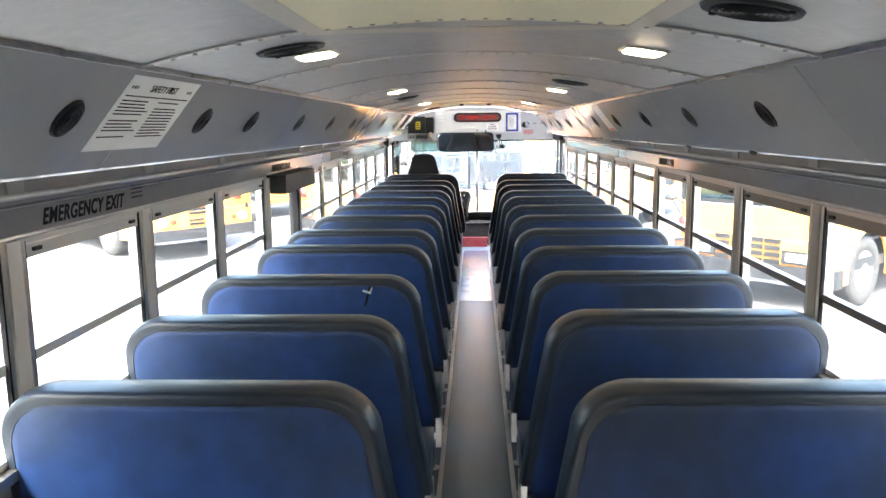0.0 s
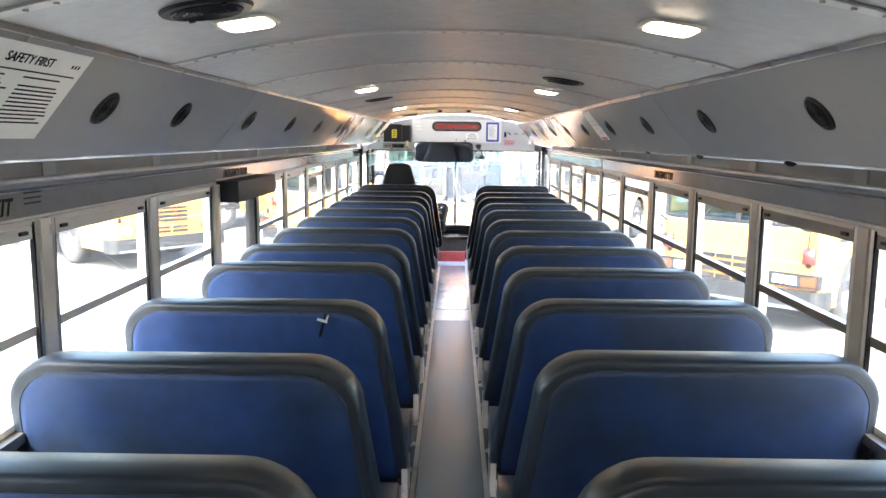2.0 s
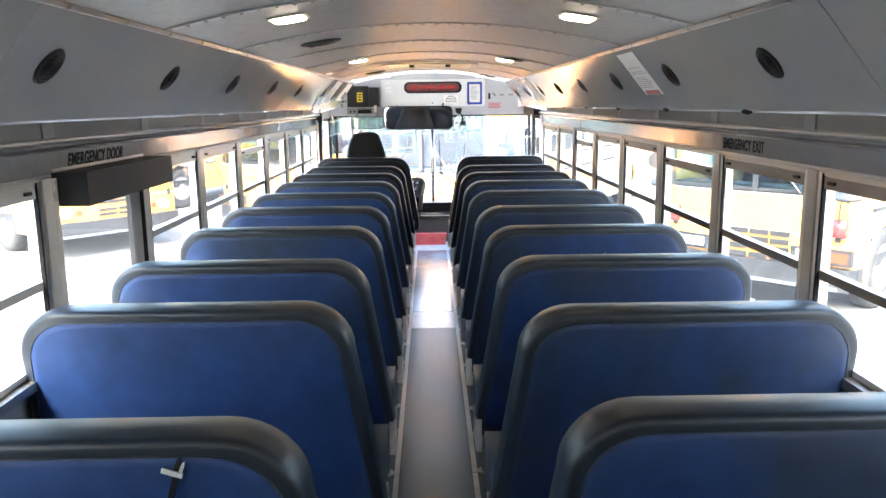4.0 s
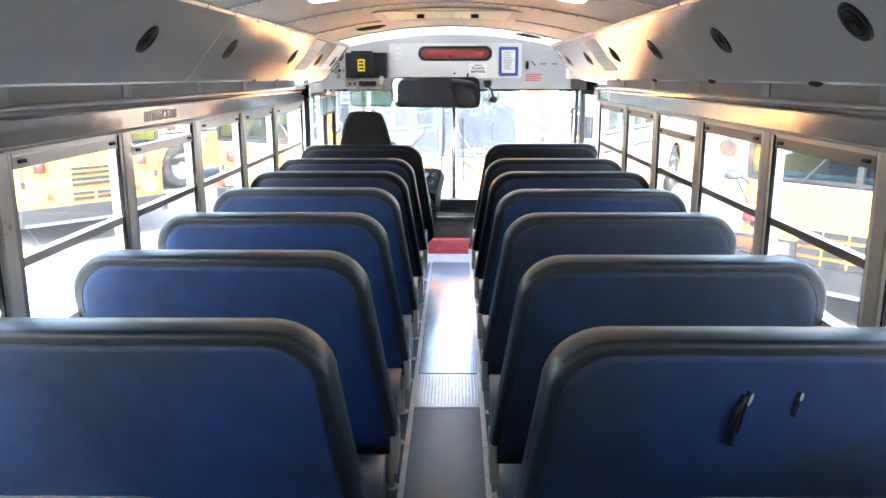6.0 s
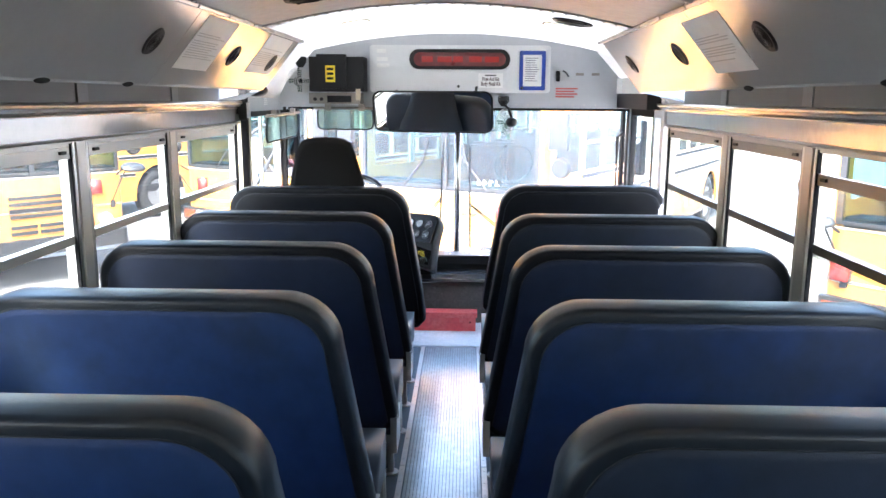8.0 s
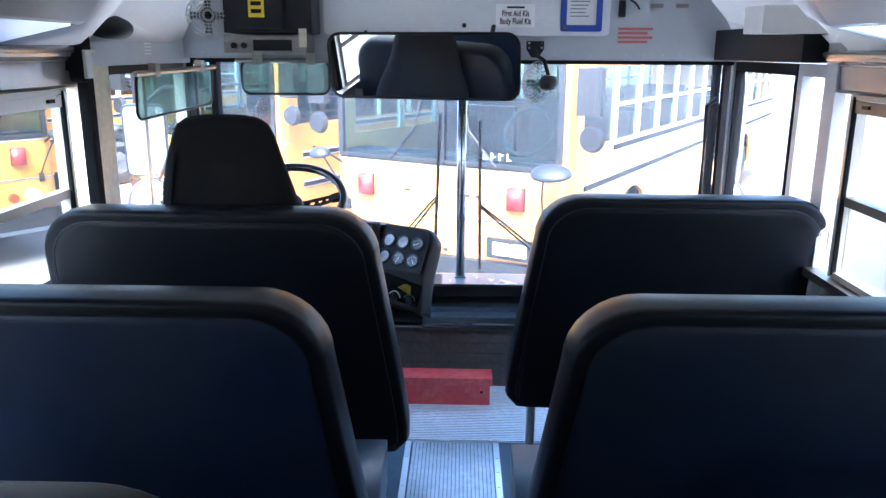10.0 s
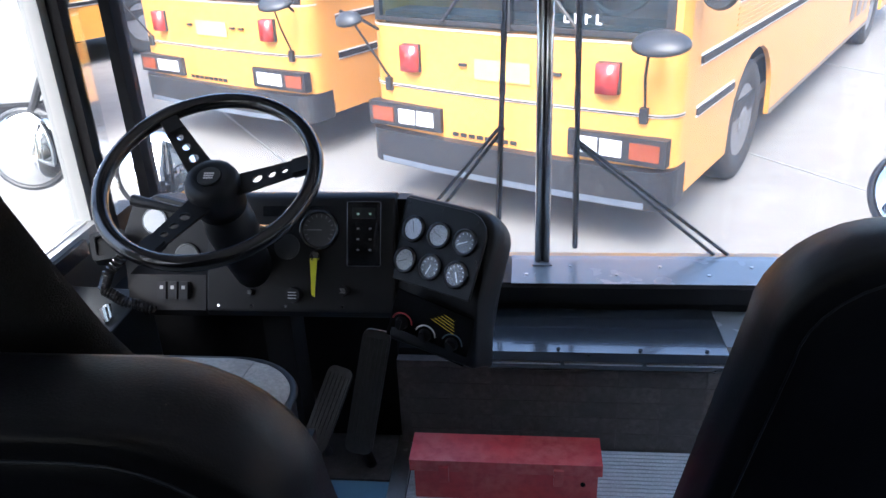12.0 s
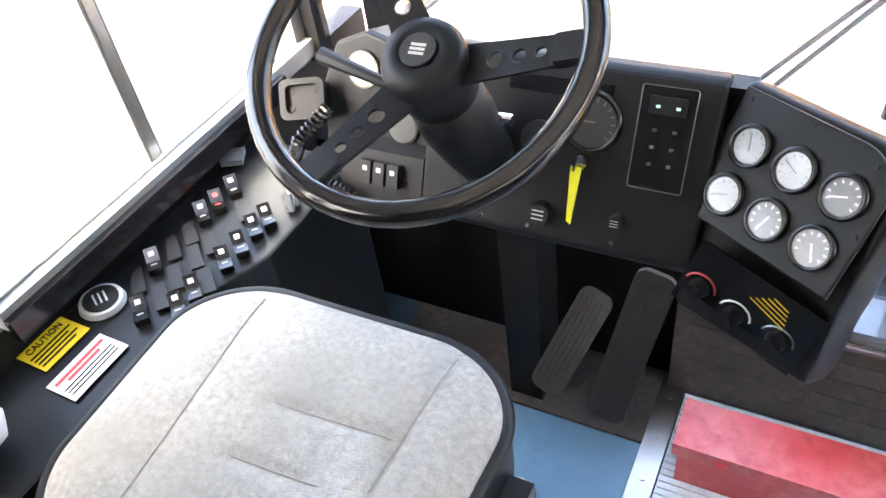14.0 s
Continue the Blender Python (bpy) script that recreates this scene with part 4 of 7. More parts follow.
for k in range(3):
    box(bm, -0.055, -0.015, -0.1385, -0.1378, -0.035 + k * 0.028, -0.020 + k * 0.028)
part("sticker_print", bm, M["ink"], mon)
rad = thing("two_way_radio", "grey two-way radio under the header with a dark display", "radio", pose(-0.745, 11.04, 1.494))
part("case", bbox(-0.16, 0.16, -0.075, 0.10, -0.032, 0.034, 0.008), M["alu_dark"], rad)
part("display", bbox(-0.045, 0.105, -0.079, -0.074, -0.024, 0.018, 0.003), M["black_gloss"], rad, "dark display")
for x in (-0.12, -0.08):
    bm = bmesh.new()
    disc(bm, 0.011, 0, 0.014, 12, basis((x, -0.075, -0.004), (1, 0, 0), (0, 0, 1)))
    part("knob", bm, M["black"], rad)
part("paper_tag", bbox(0.135, 0.165, -0.085, -0.082, -0.01, 0.06), M["pillar"], rad, "tan paper tag")


def cage_fan(name, m, label, r=0.062, stem=0.10, turn=0.0):
    """A caged fan under its bracket; the cage is turned about the stem."""
    f = thing(name, label, "fan", m)
    tm = pose(0, 0, 0, 0, 0, turn)
    bm = bmesh.new()
    for k in range(24):
        a = 2 * math.pi * k / 24
        tube(bm, [(r * 0.16 * math.cos(a), 0.03 + 0.006, r * 0.16 * math.sin(a)), (r * 0.7 * math.cos(a), 0.032, r * 0.7 * math.sin(a)), (r * math.cos(a), 0.0, r * math.sin(a)), (r * 0.6 * math.cos(a), -0.03, r * 0.6 * math.sin(a))], 0.0013, 4)
    for rr, yy in ((1.0, 0.0), (0.85, 0.017), (0.7, 0.032), (0.55, 0.034), (0.4, 0.036), (0.25, 0.037), (0.8, -0.016), (0.6, -0.03)):
        tube(bm, [(r * rr * math.cos(2 * math.pi * k / 24), yy, r * rr * math.sin(2 * math.pi * k / 24)) for k in range(24)], 0.0016, 4, 0, True)
    bm.transform(tm)
    tagged(part("cage", bm, M["steel"], f, "wire cage"), kind="stuff")
    for k in range(4):
        bm = bmesh.new()
        box(bm, 0.008, r * 0.85, -0.002, 0.002, -0.014, 0.014, tm @ pose(0, 0, 0, 0, 90 * k, 0) @ pose(0, 0, 0, 25, 0, 0))
        part("blade", bm, M["glass_visor"], f, "smoky plastic blade")
    bm = bmesh.new()
    prof = [(0.008, -0.088), (0.022, -0.084), (0.029, -0.074), (0.031, -0.040), (0.026, -0.030), (0.010, -0.028)]
    skin(bm, [[(q * math.cos(t), y, q * math.sin(t)) for t in [2 * math.pi * k / 20 for k in range(20)]] for q, y in prof])
    bm.transform(tm)
    bmesh.ops.recalc_face_normals(bm, faces=bm.faces)
    part("motor", bm, M["mirror_back"], f, "black motor housing", True)
    bm = bmesh.new()
    tube(bm, [tm @ Vector((0, -0.055, 0.03)), tm @ Vector((0, -0.03, r * 1.05)), (0, 0.03, stem - 0.01), (0, 0.05, stem + 0.01)], 0.008, 8)
    part("stem", bm, M["black"], f)
    bm = bmesh.new()
    plate(bm, [(-0.014, -0.02), (0.014, -0.02), (0.036, 0.012), (0.036, 0.045), (-0.036, 0.045), (-0.036, 0.012)], -0.004, 0.004, basis((0, 0.056, stem), (1, 0, 0), (0, 0, 1)))
    mt = part("mount", bm, M["black"], f, "black mounting plate")
    for x in (-0.026, 0.026):
        for z in (0.018, 0.037):
            bm = bmesh.new()
            disc(bm, 0.005, 0.004, 0.007, 8, basis((x, 0.056, stem + z), (1, 0, 0), (0, 0, 1)))
            part("screw", bm, M["bar_steel"], mt)
    return f


cage_fan("dash_fan", pose(0.325, 11.084, 1.352, 0, 0, 8), "small chromed wire-cage fan hanging from a black header bracket", 0.084, 0.118, 40)
cage_fan("driver_fan", pose(-0.96, 10.96, 1.60, 0, 0, 200), "clear wire-cage fan on the header above the driver", 0.08)

# inside mirror
im = thing("inside_mirror", "wide black-rimmed inside mirror under the sign box", "mirror", basis((-0.135, 10.98, 1.415), (0.976, -0.215, 0), (-0.05, -0.19, 1)))
bm = bmesh.new()
o = rrect(0.775, 0.262, 0.055, 6)
i_ = rrect(0.755, 0.242, 0.048, 6)
skin(bm, [[(x * 0.97, y * 0.92, -0.022) for x, y in o], [(x, y, -0.006) for x, y in o], [(x, y, 0.004) for x, y in o], [(x, y, 0.004) for x, y in i_], [(x, y, 0.001) for x, y in i_]], True, False)
plate(bm, [(x * 0.97, y * 0.92) for x, y in o], -0.0225, -0.0215)
bmesh.ops.recalc_face_normals(bm, faces=bm.faces)
part("housing", bm, M["black"], im)
bm = bmesh.new()
plate(bm, i_, 0.0, 0.002)
part("glass", bm, M["mirror"], im, "mirror glass")
for x in (-0.26, 0.26):
    bm = bmesh.new()
    tube(bm, [(x, 0.02, -0.02), (x, 0.09, -0.08), (x, 0.13, -0.14)], 0.009, 8)
    part("arm", bm, M["black"], im)


def visor(m, w, h, label):
    v = thing("sun_visor", label, "sun visor", m)
    bm = bmesh.new()
    plate(bm, rrect(w, h, 0.035, 5), -0.003, 0.003)
    part("blade", bm, M["glass_visor"], v, "smoky green tinted plastic")
    bm = bmesh.new()
    tube(bm, [(x, y, 0) for x, y in rrect(w, h, 0.035, 5)], 0.005, 6, 0, True)
    part("edge", bm, M["black"], v)
    bm = bmesh.new()
    tube(bm, [(-w / 2 - 0.02, h / 2, 0.006), (w / 2 + 0.02, h / 2, 0.006)], 0.009, 8)
    for x in (-w * 0.3, w * 0.3):
        box(bm, x - 0.02, x + 0.02, h / 2 - 0.015, h / 2 + 0.03, -0.01, 0.015)
    part("hinge_rod", bm, M["alu_dark"], v)
    return v


visor(basis((-0.70, 11.10, 1.365), (1, 0, 0), (0, -0.06, 1)), 0.36, 0.135, "tinted green sun visor over the windscreen")
visor(basis((-1.03, 10.78, 1.325), (0.03, 1, 0.012), (0.05, 0, 1)), 0.72, 0.15, "tinted green sun visor over the driver's side window")

# windscreen: two panes, mullion, posts
ws = thing("window_1", "two-piece windscreen with a bright centre bar", "windscreen", kind="structure")
for x0, x1 in ((-1.065, 0.006), (0.040, 1.128)):
    ob = part("pane", bbox(x0, x1, 11.402, 11.408, 0.450, 1.438), M["screen_glass"], ws, "clear windscreen pane")
    ob.visible_shadow = False
for x_ in (0.012, 0.034):
    bm = bmesh.new()
    tube(bm, [(x_, 11.385, 0.446), (x_, 11.385, 1.44)], 0.010, 16)
    part("centre_bar", bm, M["bar_steel"], ws, "bright rounded half of the centre bar", True)
part("centre_groove", bbox(0.0185, 0.0275, 11.382, 11.400, 0.446, 1.44), M["black"], ws, "black rubber strip")
for x0, x1 in ((-1.095, -1.066), (1.129, 1.148)):
    part("side_bar", bbox(x0, x1, 11.36, 11.43, 0.446, 1.44, 0.004), M["seal"], ws, "black window post")
part("bar_foot", bbox(-0.004, 0.050, 11.360, 11.383, 0.446, 0.450, 0.002), M["sill"], ws)
ob = part("corner_pane", bbox(-0.003, 0.003, -0.09, 0.09, 0.66, 1.438, m=pose(-1.13, 11.30, 0, 0, 0, 24)), M["clear_glass"], ws, "clear corner pane")
ob.visible_shadow = False


def wiper(base, tip, pivot_low):
    w = thing("windscreen_wiper", "black windscreen wiper outside the glass", "wiper", group="windscreen wipers")
    bm = bmesh.new()
    b, t = Vector(base), Vector(tip)
    tube(bm, [b, b.lerp(t, 0.5) + Vector((0, -0.006, 0)), t], 0.008, 6)
    for k in range(4):
        p = b.lerp(t, 0.2 + 0.2 * k)
        box(bm, p.x - 0.008, p.x + 0.008, p.y - 0.004, p.y + 0.02, p.z - 0.02, p.z + 0.02)
    part("blade", bm, M["black"], w)
    mid_ = b.lerp(t, 0.46) + Vector((0, 0.02, 0))
    for dx in (-0.019, 0.019):
        bm = bmesh.new()
        tube(bm, [mid_ + Vector((dx * 0.35, 0, -abs(dx))), Vector(pivot_low) + Vector((dx, 0, 0))], 0.0055, 6)
        part("arm", bm, M["black"], w)
    return w


wiper((-0.10, 11.43, 0.52), (-0.075, 11.43, 1.20), (-0.34, 11.45, 0.50))
wiper((0.115, 11.43, 0.47), (0.105, 11.43, 1.17), (0.52, 11.45, 0.44))

# windscreen shelf and the black lower front
bm = bmesh.new()
prof = [(11.43, 0.443), (11.267, 0.443), (11.257, 0.433), (11.257, 0.388), (11.30, 0.382), (11.31, 0.296), (11.175, 0.29), (11.16, 0.0), (11.43, 0.0)]
skin(bm, [[(-0.36, y, z) for y, z in prof], [(1.10, y, z) for y, z in prof]])
bmesh.ops.recalc_face_normals(bm, faces=bm.faces)
fw = tagged(part("front_ledge", bm, M["dash"]), "black stepped ledge and kick panel under the windscreen", "ledge", kind="structure")
part("toe_wall", bbox(-1.148, -0.362, 11.17, 11.43, 0.0, 0.443), M["seal"], fw, "black wall behind the pedals")
part("top_plate", bbox(-0.06, 1.10, 11.260, 11.428, 0.4432, 0.4452, 0.0008), M["sill"], fw, "blue-grey painted shelf plate")
part("lower_shelf", bbox(-0.14, 0.47, 11.075, 11.298, 0.302, 0.350, 0.004), M["shelf_black"], fw, "glossy black lower shelf")
part("lower_shelf_end", bbox(0.474, 0.60, 11.12, 11.298, 0.31, 0.345, 0.004), M["sill"], fw, "grey end plate of the shelf")
for k in range(3):
    part("shelf_edge", bbox(-0.125 + k * 0.20, 0.065 + k * 0.20, 11.068, 11.0745, 0.318, 0.3225), M["alu"], fw, "bright edge strip")
for x_ in (0.06, 0.26, 0.42):
    bm = bmesh.new()
    disc(bm, 0.005, 0.350, 0.3535, 8, pose(x_, 11.087, 0))
    part("shelf_screw", bm, M["black"], fw, "black screw head")
bm = bmesh.new()
for k in range(9):
    disc(bm, 0.005, 0.4452, 0.448, 8, pose(-0.02 + 0.12 * k, 11.31 + 0.05 * (k % 2), 0))
part("screws", bm, M["alu"], fw)
part("kick_mat", bbox(-0.36, 0.9, 11.13, 11.158, 0.004, 0.28), M["carpet"], fw, "dirty black ribbed kick mat")
tile = None
for k in range(11):
    for j in range(5):
        if tile is None:
            tile = part("mat_block", bbox(0, 0.107, -0.002, 0.0002, 0, 0.047), M["carpet"], fw)
            ob = tile
        else:
            ob = new("mat_block", tile.data)
            ob.parent = fw
        ob.matrix_basis = pose(-0.33 + 0.11 * k, 11.13, 0.015 + 0.05 * j)

# front floor: blue driver's floor, trim and cross-ribbed landing
part("driver_mat", bbox(-1.14, -0.372, 10.25, 10.975, 0.001, 0.005), M["floor_blue"], floor, "scuffed light blue floor covering")
bm = bbox(-0.371, -0.325, 10.25, 11.16, 0.001, 0.010, 0.003)
for k in range(9):
    disc(bm, 0.006, 0.010, 0.013, 8, pose(-0.348, 10.30 + k * 0.1, 0))
part("edge_trim", bm, M["alu"], floor, "screwed aluminium edge trim")
part("toe_board", bbox(-0.95, -0.372, 10.977, 11.16, 0.001, 0.010, 0.003), M["carpet"], floor, "dirty black toe mat")
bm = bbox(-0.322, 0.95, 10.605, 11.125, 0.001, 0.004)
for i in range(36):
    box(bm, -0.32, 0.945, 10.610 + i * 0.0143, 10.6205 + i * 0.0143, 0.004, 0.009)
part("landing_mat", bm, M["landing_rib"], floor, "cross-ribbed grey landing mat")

# red tool box on the floor
tb = thing("tool_box", "faded red steel tool box on the floor by the windscreen", "tool box", pose(-0.07, 10.970, 0.009))
part("body", bbox(-0.225, 0.225, -0.048, 0.045, 0, 0.090, 0.004), M["red"], tb)
part("lid", bbox(-0.235, 0.235, -0.056, 0.05, 0.091, 0.124, 0.005), M["red"], tb, "faded red lid")
for x in (-0.15, 0.13):
    part("latch", bbox(x - 0.012, x + 0.012, -0.063, -0.0565, 0.062, 0.110, 0.002), M["red"], tb)
bm = bmesh.new()
disc(bm, 0.006, 0, 0.004, 8, basis((0.19, -0.048, 0.06), (1, 0, 0), (0, 0, 1)))
part("stud", bm, M["ink"], tb)

# left driver wall with side window, and right entrance door
bm = bmesh.new()
box(bm, -1.20, -1.15, 10.30, 11.43, 0, 0.615)
wl = tagged(part("wall_driver", bm, M["dash"]), "black lower wall beside the driver", "wall", kind="structure")
part("upper_panel", bbox(-1.20, -1.13, 10.262, 11.43, 1.42, 1.60, 0.006), M["header"], wl, "grey panel over the driver's window")
bm = bmesh.new()
for k in range(4):
    box(bm, -1.131, -1.127, 10.74, 10.80, 1.455 + k * 0.012, 1.460 + k * 0.012)
part("vent_slots", bm, M["paper"], wl, "pale vent slots")
dw = thing("window_2", "driver's sliding side window in an aluminium frame", "window", kind="structure")
part("sill", bbox(-1.20, -1.132, 10.437, 11.24, 0.617, 0.652, 0.006), M["sash_grey"], dw, "dull grey sill")
part("sill_line", bbox(-1.158, -1.154, 10.437, 11.18, 0.6525, 0.657, 0.001), M["alu"], dw, "bright glazing strip")
part("sill_trim", bbox(-1.136, -1.118, 10.437, 11.10, 0.600, 0.640, 0.004), M["black_gloss"], dw, "glossy black inner trim")
part("rear_post", bbox(-1.20, -1.132, 10.255, 10.435, 0.67, 1.53, 0.028, 4), M["pillar"], dw, "cream pillar")
part("slider_post", bbox(-1.180, -1.165, 10.789, 10.807, 0.652, 1.42, 0.003), M["alu"], dw, "aluminium slider post")
for y_ in (10.786, 10.810):
    part("slider_seal", bbox(-1.181, -1.167, y_ - 0.003, y_ + 0.003, 0.652, 1.42), M["sash_grey"], dw, "dark seal")
part("front_post", bbox(-1.195, -1.15, 11.19, 11.225, 0.60, 1.44, 0.006), M["sash_grey"], dw)
part("front_seal", bbox(-1.148, -1.118, 11.22, 11.26, 0.60, 1.44, 0.004), M["seal"], dw, "black riveted post")
part("top_rail", bbox(-1.19, -1.15, 10.437, 11.18, 1.39, 1.42), M["black"], dw)
ob = part("pane", bbox(-1.174, -1.170, 10.436, 10.77, 0.652, 1.39), M["clear_glass"], dw, "clear sliding pane")
ob.visible_shadow = False
ob = part("pane", bbox(-1.180, -1.176, 10.82, 11.18, 0.652, 1.39), M["clear_glass"], dw, "clear pane")
ob.visible_shadow = False
part("hanging_strap", bbox(-1.118, -1.086, 10.185, 10.225, 0.86, 1.55, 0.008), M["seal"], dw, "black seal strip beside the pillar")

gh = thing("grab_handle", "grey plastic grab handle in a black frame beside the driver", "handle", pose(-1.09, 10.155, 1.43) @ Matrix.Diagonal((1, 0.6, 0.62, 1)))
bm = bmesh.new()
skin(bm, [[(0.02 * k, y * w_, z * w_) for y, z in rrect(0.09, 0.17, 0.035, 5)] for k, w_ in ((-1, 1.0), (0.6, 1.0), (1, 0.9))])
bmesh.ops.recalc_face_normals(bm, faces=bm.faces)
part("frame", bm, M["seal"], gh, "black frame")
part("pad", bbox(0.018, 0.030, -0.032, 0.032, -0.065, 0.065, 0.01), M["alu_paint"], gh, "grey pad")
part("bracket", bbox(-0.058, -0.018, -0.015, 0.015, -0.03, 0.03, 0.004), M["seal"], gh)
cl_ = thing("cabin_lamp", "black hooded lamp on the cream pillar", "lamp", pose(-1.07, 10.33, 1.535))
bm = bmesh.new()
skin(bm, [[(r_ * 0.9 * math.cos(t), y, r_ * 0.55 * math.sin(t) + dz) for t in [2 * math.pi * k / 18 for k in range(18)]] for y, r_, dz in ((-0.06, 0.015, 0.0), (-0.055, 0.05, 0.0), (0.0, 0.068, 0.004), (0.05, 0.062, 0.0), (0.065, 0.03, -0.008))])
bmesh.ops.recalc_face_normals(bm, faces=bm.faces)
part("hood", bm, M["black"], cl_, "", True)
bm = bmesh.new()
tube(bm, [(-0.02, -0.02, 0.02), (-0.07, -0.07, 0.0), (-0.085, -0.075, -0.10), (-0.08, -0.06, -0.16)], 0.010, 8)
part("neck", bm, M["black"], cl_, "bent black neck", True)

dr = thing("door_2", "folding entrance door with tall panes and black rubber frames", "door", pose(1.165, 10.78, 0), kind="structure")
for y0, y1, st_, leaf_mat, leaf_label in ((-0.48, -0.225, 0.035, M["header"], "grey painted door leaf frame"), (-0.215, 0.395, 0.016, M["seal"], "slim black door leaf frame")):
    bm = bmesh.new()
    for a, b in ((y0, y0 + st_), (y1 - st_, y1)):
        box(bm, -0.018, 0.018, a, b, -0.35, 1.44)
    box(bm, -0.018, 0.018, y0 + st_, y1 - st_, 1.40, 1.44)
    box(bm, -0.018, 0.018, y0 + st_, y1 - st_, 0.42, 0.47)
    box(bm, -0.018, 0.018, y0 + st_, y1 - st_, -0.35, -0.28)
    lf = part("leaf", bm, leaf_mat, dr, leaf_label)
    for z0, z1 in ((0.47, 1.40), (-0.28, 0.42)):
        ob = part("pane", bbox(-0.003, 0.003, y0 + st_, y1 - st_, z0, z1), M["clear_glass"], lf)
        ob.visible_shadow = False
part("rear_post", bbox(-0.045, -0.012, -0.56, -0.485, 0, 1.52, 0.006), M["header"], dr, "grey painted door post")
part("front_post", bbox(0.0, 0.03, 0.585, 0.62, 0, 1.44, 0.004), M["seal"], dr)
part("bright_strip", bbox(-0.012, 0.0, 0.455, 0.468, 0, 1.44, 0.002), M["bar_steel"], dr, "bright metal strip")
part("slim_post", bbox(-0.02, 0.02, 0.42, 0.445, 0, 1.44, 0.004), M["sash_grey"], dr, "grey slim post")
part("header", bbox(-0.12, 0.03, -0.48, 0.60, 1.445, 1.56, 0.01), M["vinyl_black"], dr, "dark padded header over the door")
bm = bmesh.new()
tube(bm, [(-0.03, 0.56, 0.75), (-0.07, 0.56, 0.78), (-0.07, 0.56, 1.25), (-0.03, 0.56, 1.28)], 0.013, 8)
part("grab_rail", bm, M["black"], dr)
fs = thing("fare_cup", "clear plastic bin under the ceiling by the door", "bin", pose(1.0, 10.33, 1.575))
part("shell", bbox(-0.10, 0.10, -0.08, 0.08, -0.045, 0.035, 0.03, 4), M["paper"], fs)

# ---- dash board ----
da = thing("dashboard", "black moulded dashboard with gauges and switches", "dashboard")
bm = bmesh.new()
prof = [(10.945, 0.53), (11.05, 0.745), (11.062, 0.765), (11.08, 0.771), (11.105, 0.765), (11.115, 0.745), (11.115, 0.50), (10.955, 0.51)]
skin(bm, [[(-0.765, y, z) for y, z in prof], [(-0.318, y, z) for y, z in prof]])
bmesh.ops.recalc_face_normals(bm, faces=bm.faces)
bevelled(bm, 0.006)
part("main_panel", bm, M["dash"], da)
part("corner_filler", bbox(-0.320, -0.285, 11.078, 11.115, 0.50, 0.757, 0.004), M["dash"], da)
bm = bmesh.new()
prof = [(10.945, 0.53), (10.982, 0.604), (11.115, 0.61), (11.115, 0.50), (10.955, 0.51)]
skin(bm, [[(-0.955, y, z) for y, z in prof], [(-0.766, y, z) for y, z in prof]])
bmesh.ops.recalc_face_normals(bm, faces=bm.faces)
part("switch_strip", bm, M["dash"], da)
part("knee_post", bbox(-0.655, -0.585, 11.00, 11.10, 0.01, 0.505, 0.012), M["dash"], da)
part("slot", bbox(-0.08, 0.08, -0.012, 0.012, -0.001, 0.003, 0.002, m=basis((-0.55, 11.0495, 0.738), (1, 0, 0), (0, 0.5, 1))), M["black_gloss"], da, "dark slot")
GX = Vector((0.858, -0.513, 0))
GU = Vector((0.27, 0.447, 0.853)).normalized()
GO = Vector((-0.2205, 10.9735, 0.672))
gm = basis(GO, GX, GU)
bm = bmesh.new()
o = [(-0.118, -0.085), (-0.118, 0.105)] + [(0.058 + 0.060 * math.sin(t), 0.045 + 0.060 * math.cos(t)) for t in [math.pi / 2 * k / 8 for k in range(9)]] + [(0.118, -0.085)]
skin(bm, [[(x, y, -0.004) for x, y in o], [(x, y, 0.004) for x, y in o]])
bm.transform(gm)
bmesh.ops.recalc_face_normals(bm, faces=bm.faces)
bevelled(bm, 0.003)
pod = part("gauge_panel", bm, M["gauge_grey"], da, "dark grey gauge panel")
# housing of the gauge pod, down to the heater controls
bm = bmesh.new()
front = [(-0.128, 0.112)] + [(0.062 + 0.068 * math.sin(t), 0.044 + 0.068 * math.cos(t)) for t in [math.pi / 2 * k / 8 for k in range(9)]] + [(0.13, -0.09)]
A = [gm @ Vector((x, y, -0.006)) for x, y in front] + [Vector((-0.135, 10.875, 0.425)), Vector((-0.335, 10.925, 0.475))]
PN = GX.cross(GU).normalized()
B = [p - PN * 0.09 + Vector((0, 0.02 if p.z < 0.5 else 0, 0)) for p in A]
skin(bm, [A, [p.lerp(q, 0.3) + Vector((0.010 * max(0, p.x + 0.3) / 0.2, 0, 0.004)) for p, q in zip(A, B)], B])
bmesh.ops.recalc_face_normals(bm, faces=bm.faces)
bevelled(bm, 0.012, 3)
part("pod_housing", bm, M["dash"], da, "rounded black gauge pod", True)
hm = basis((-0.232, 10.918, 0.505), (0.196, -0.060, -0.055), (0.03, 0.10, 0.85))
bm = bmesh.new()
plate(bm, [(-0.100, -0.055), (0.095, -0.055), (0.095, 0.065), (-0.100, 0.065)], 0.0, 0.004)
bm.transform(hm)
part("heater_panel", bm, M["black_gloss"], da, "glossy black heater control panel")
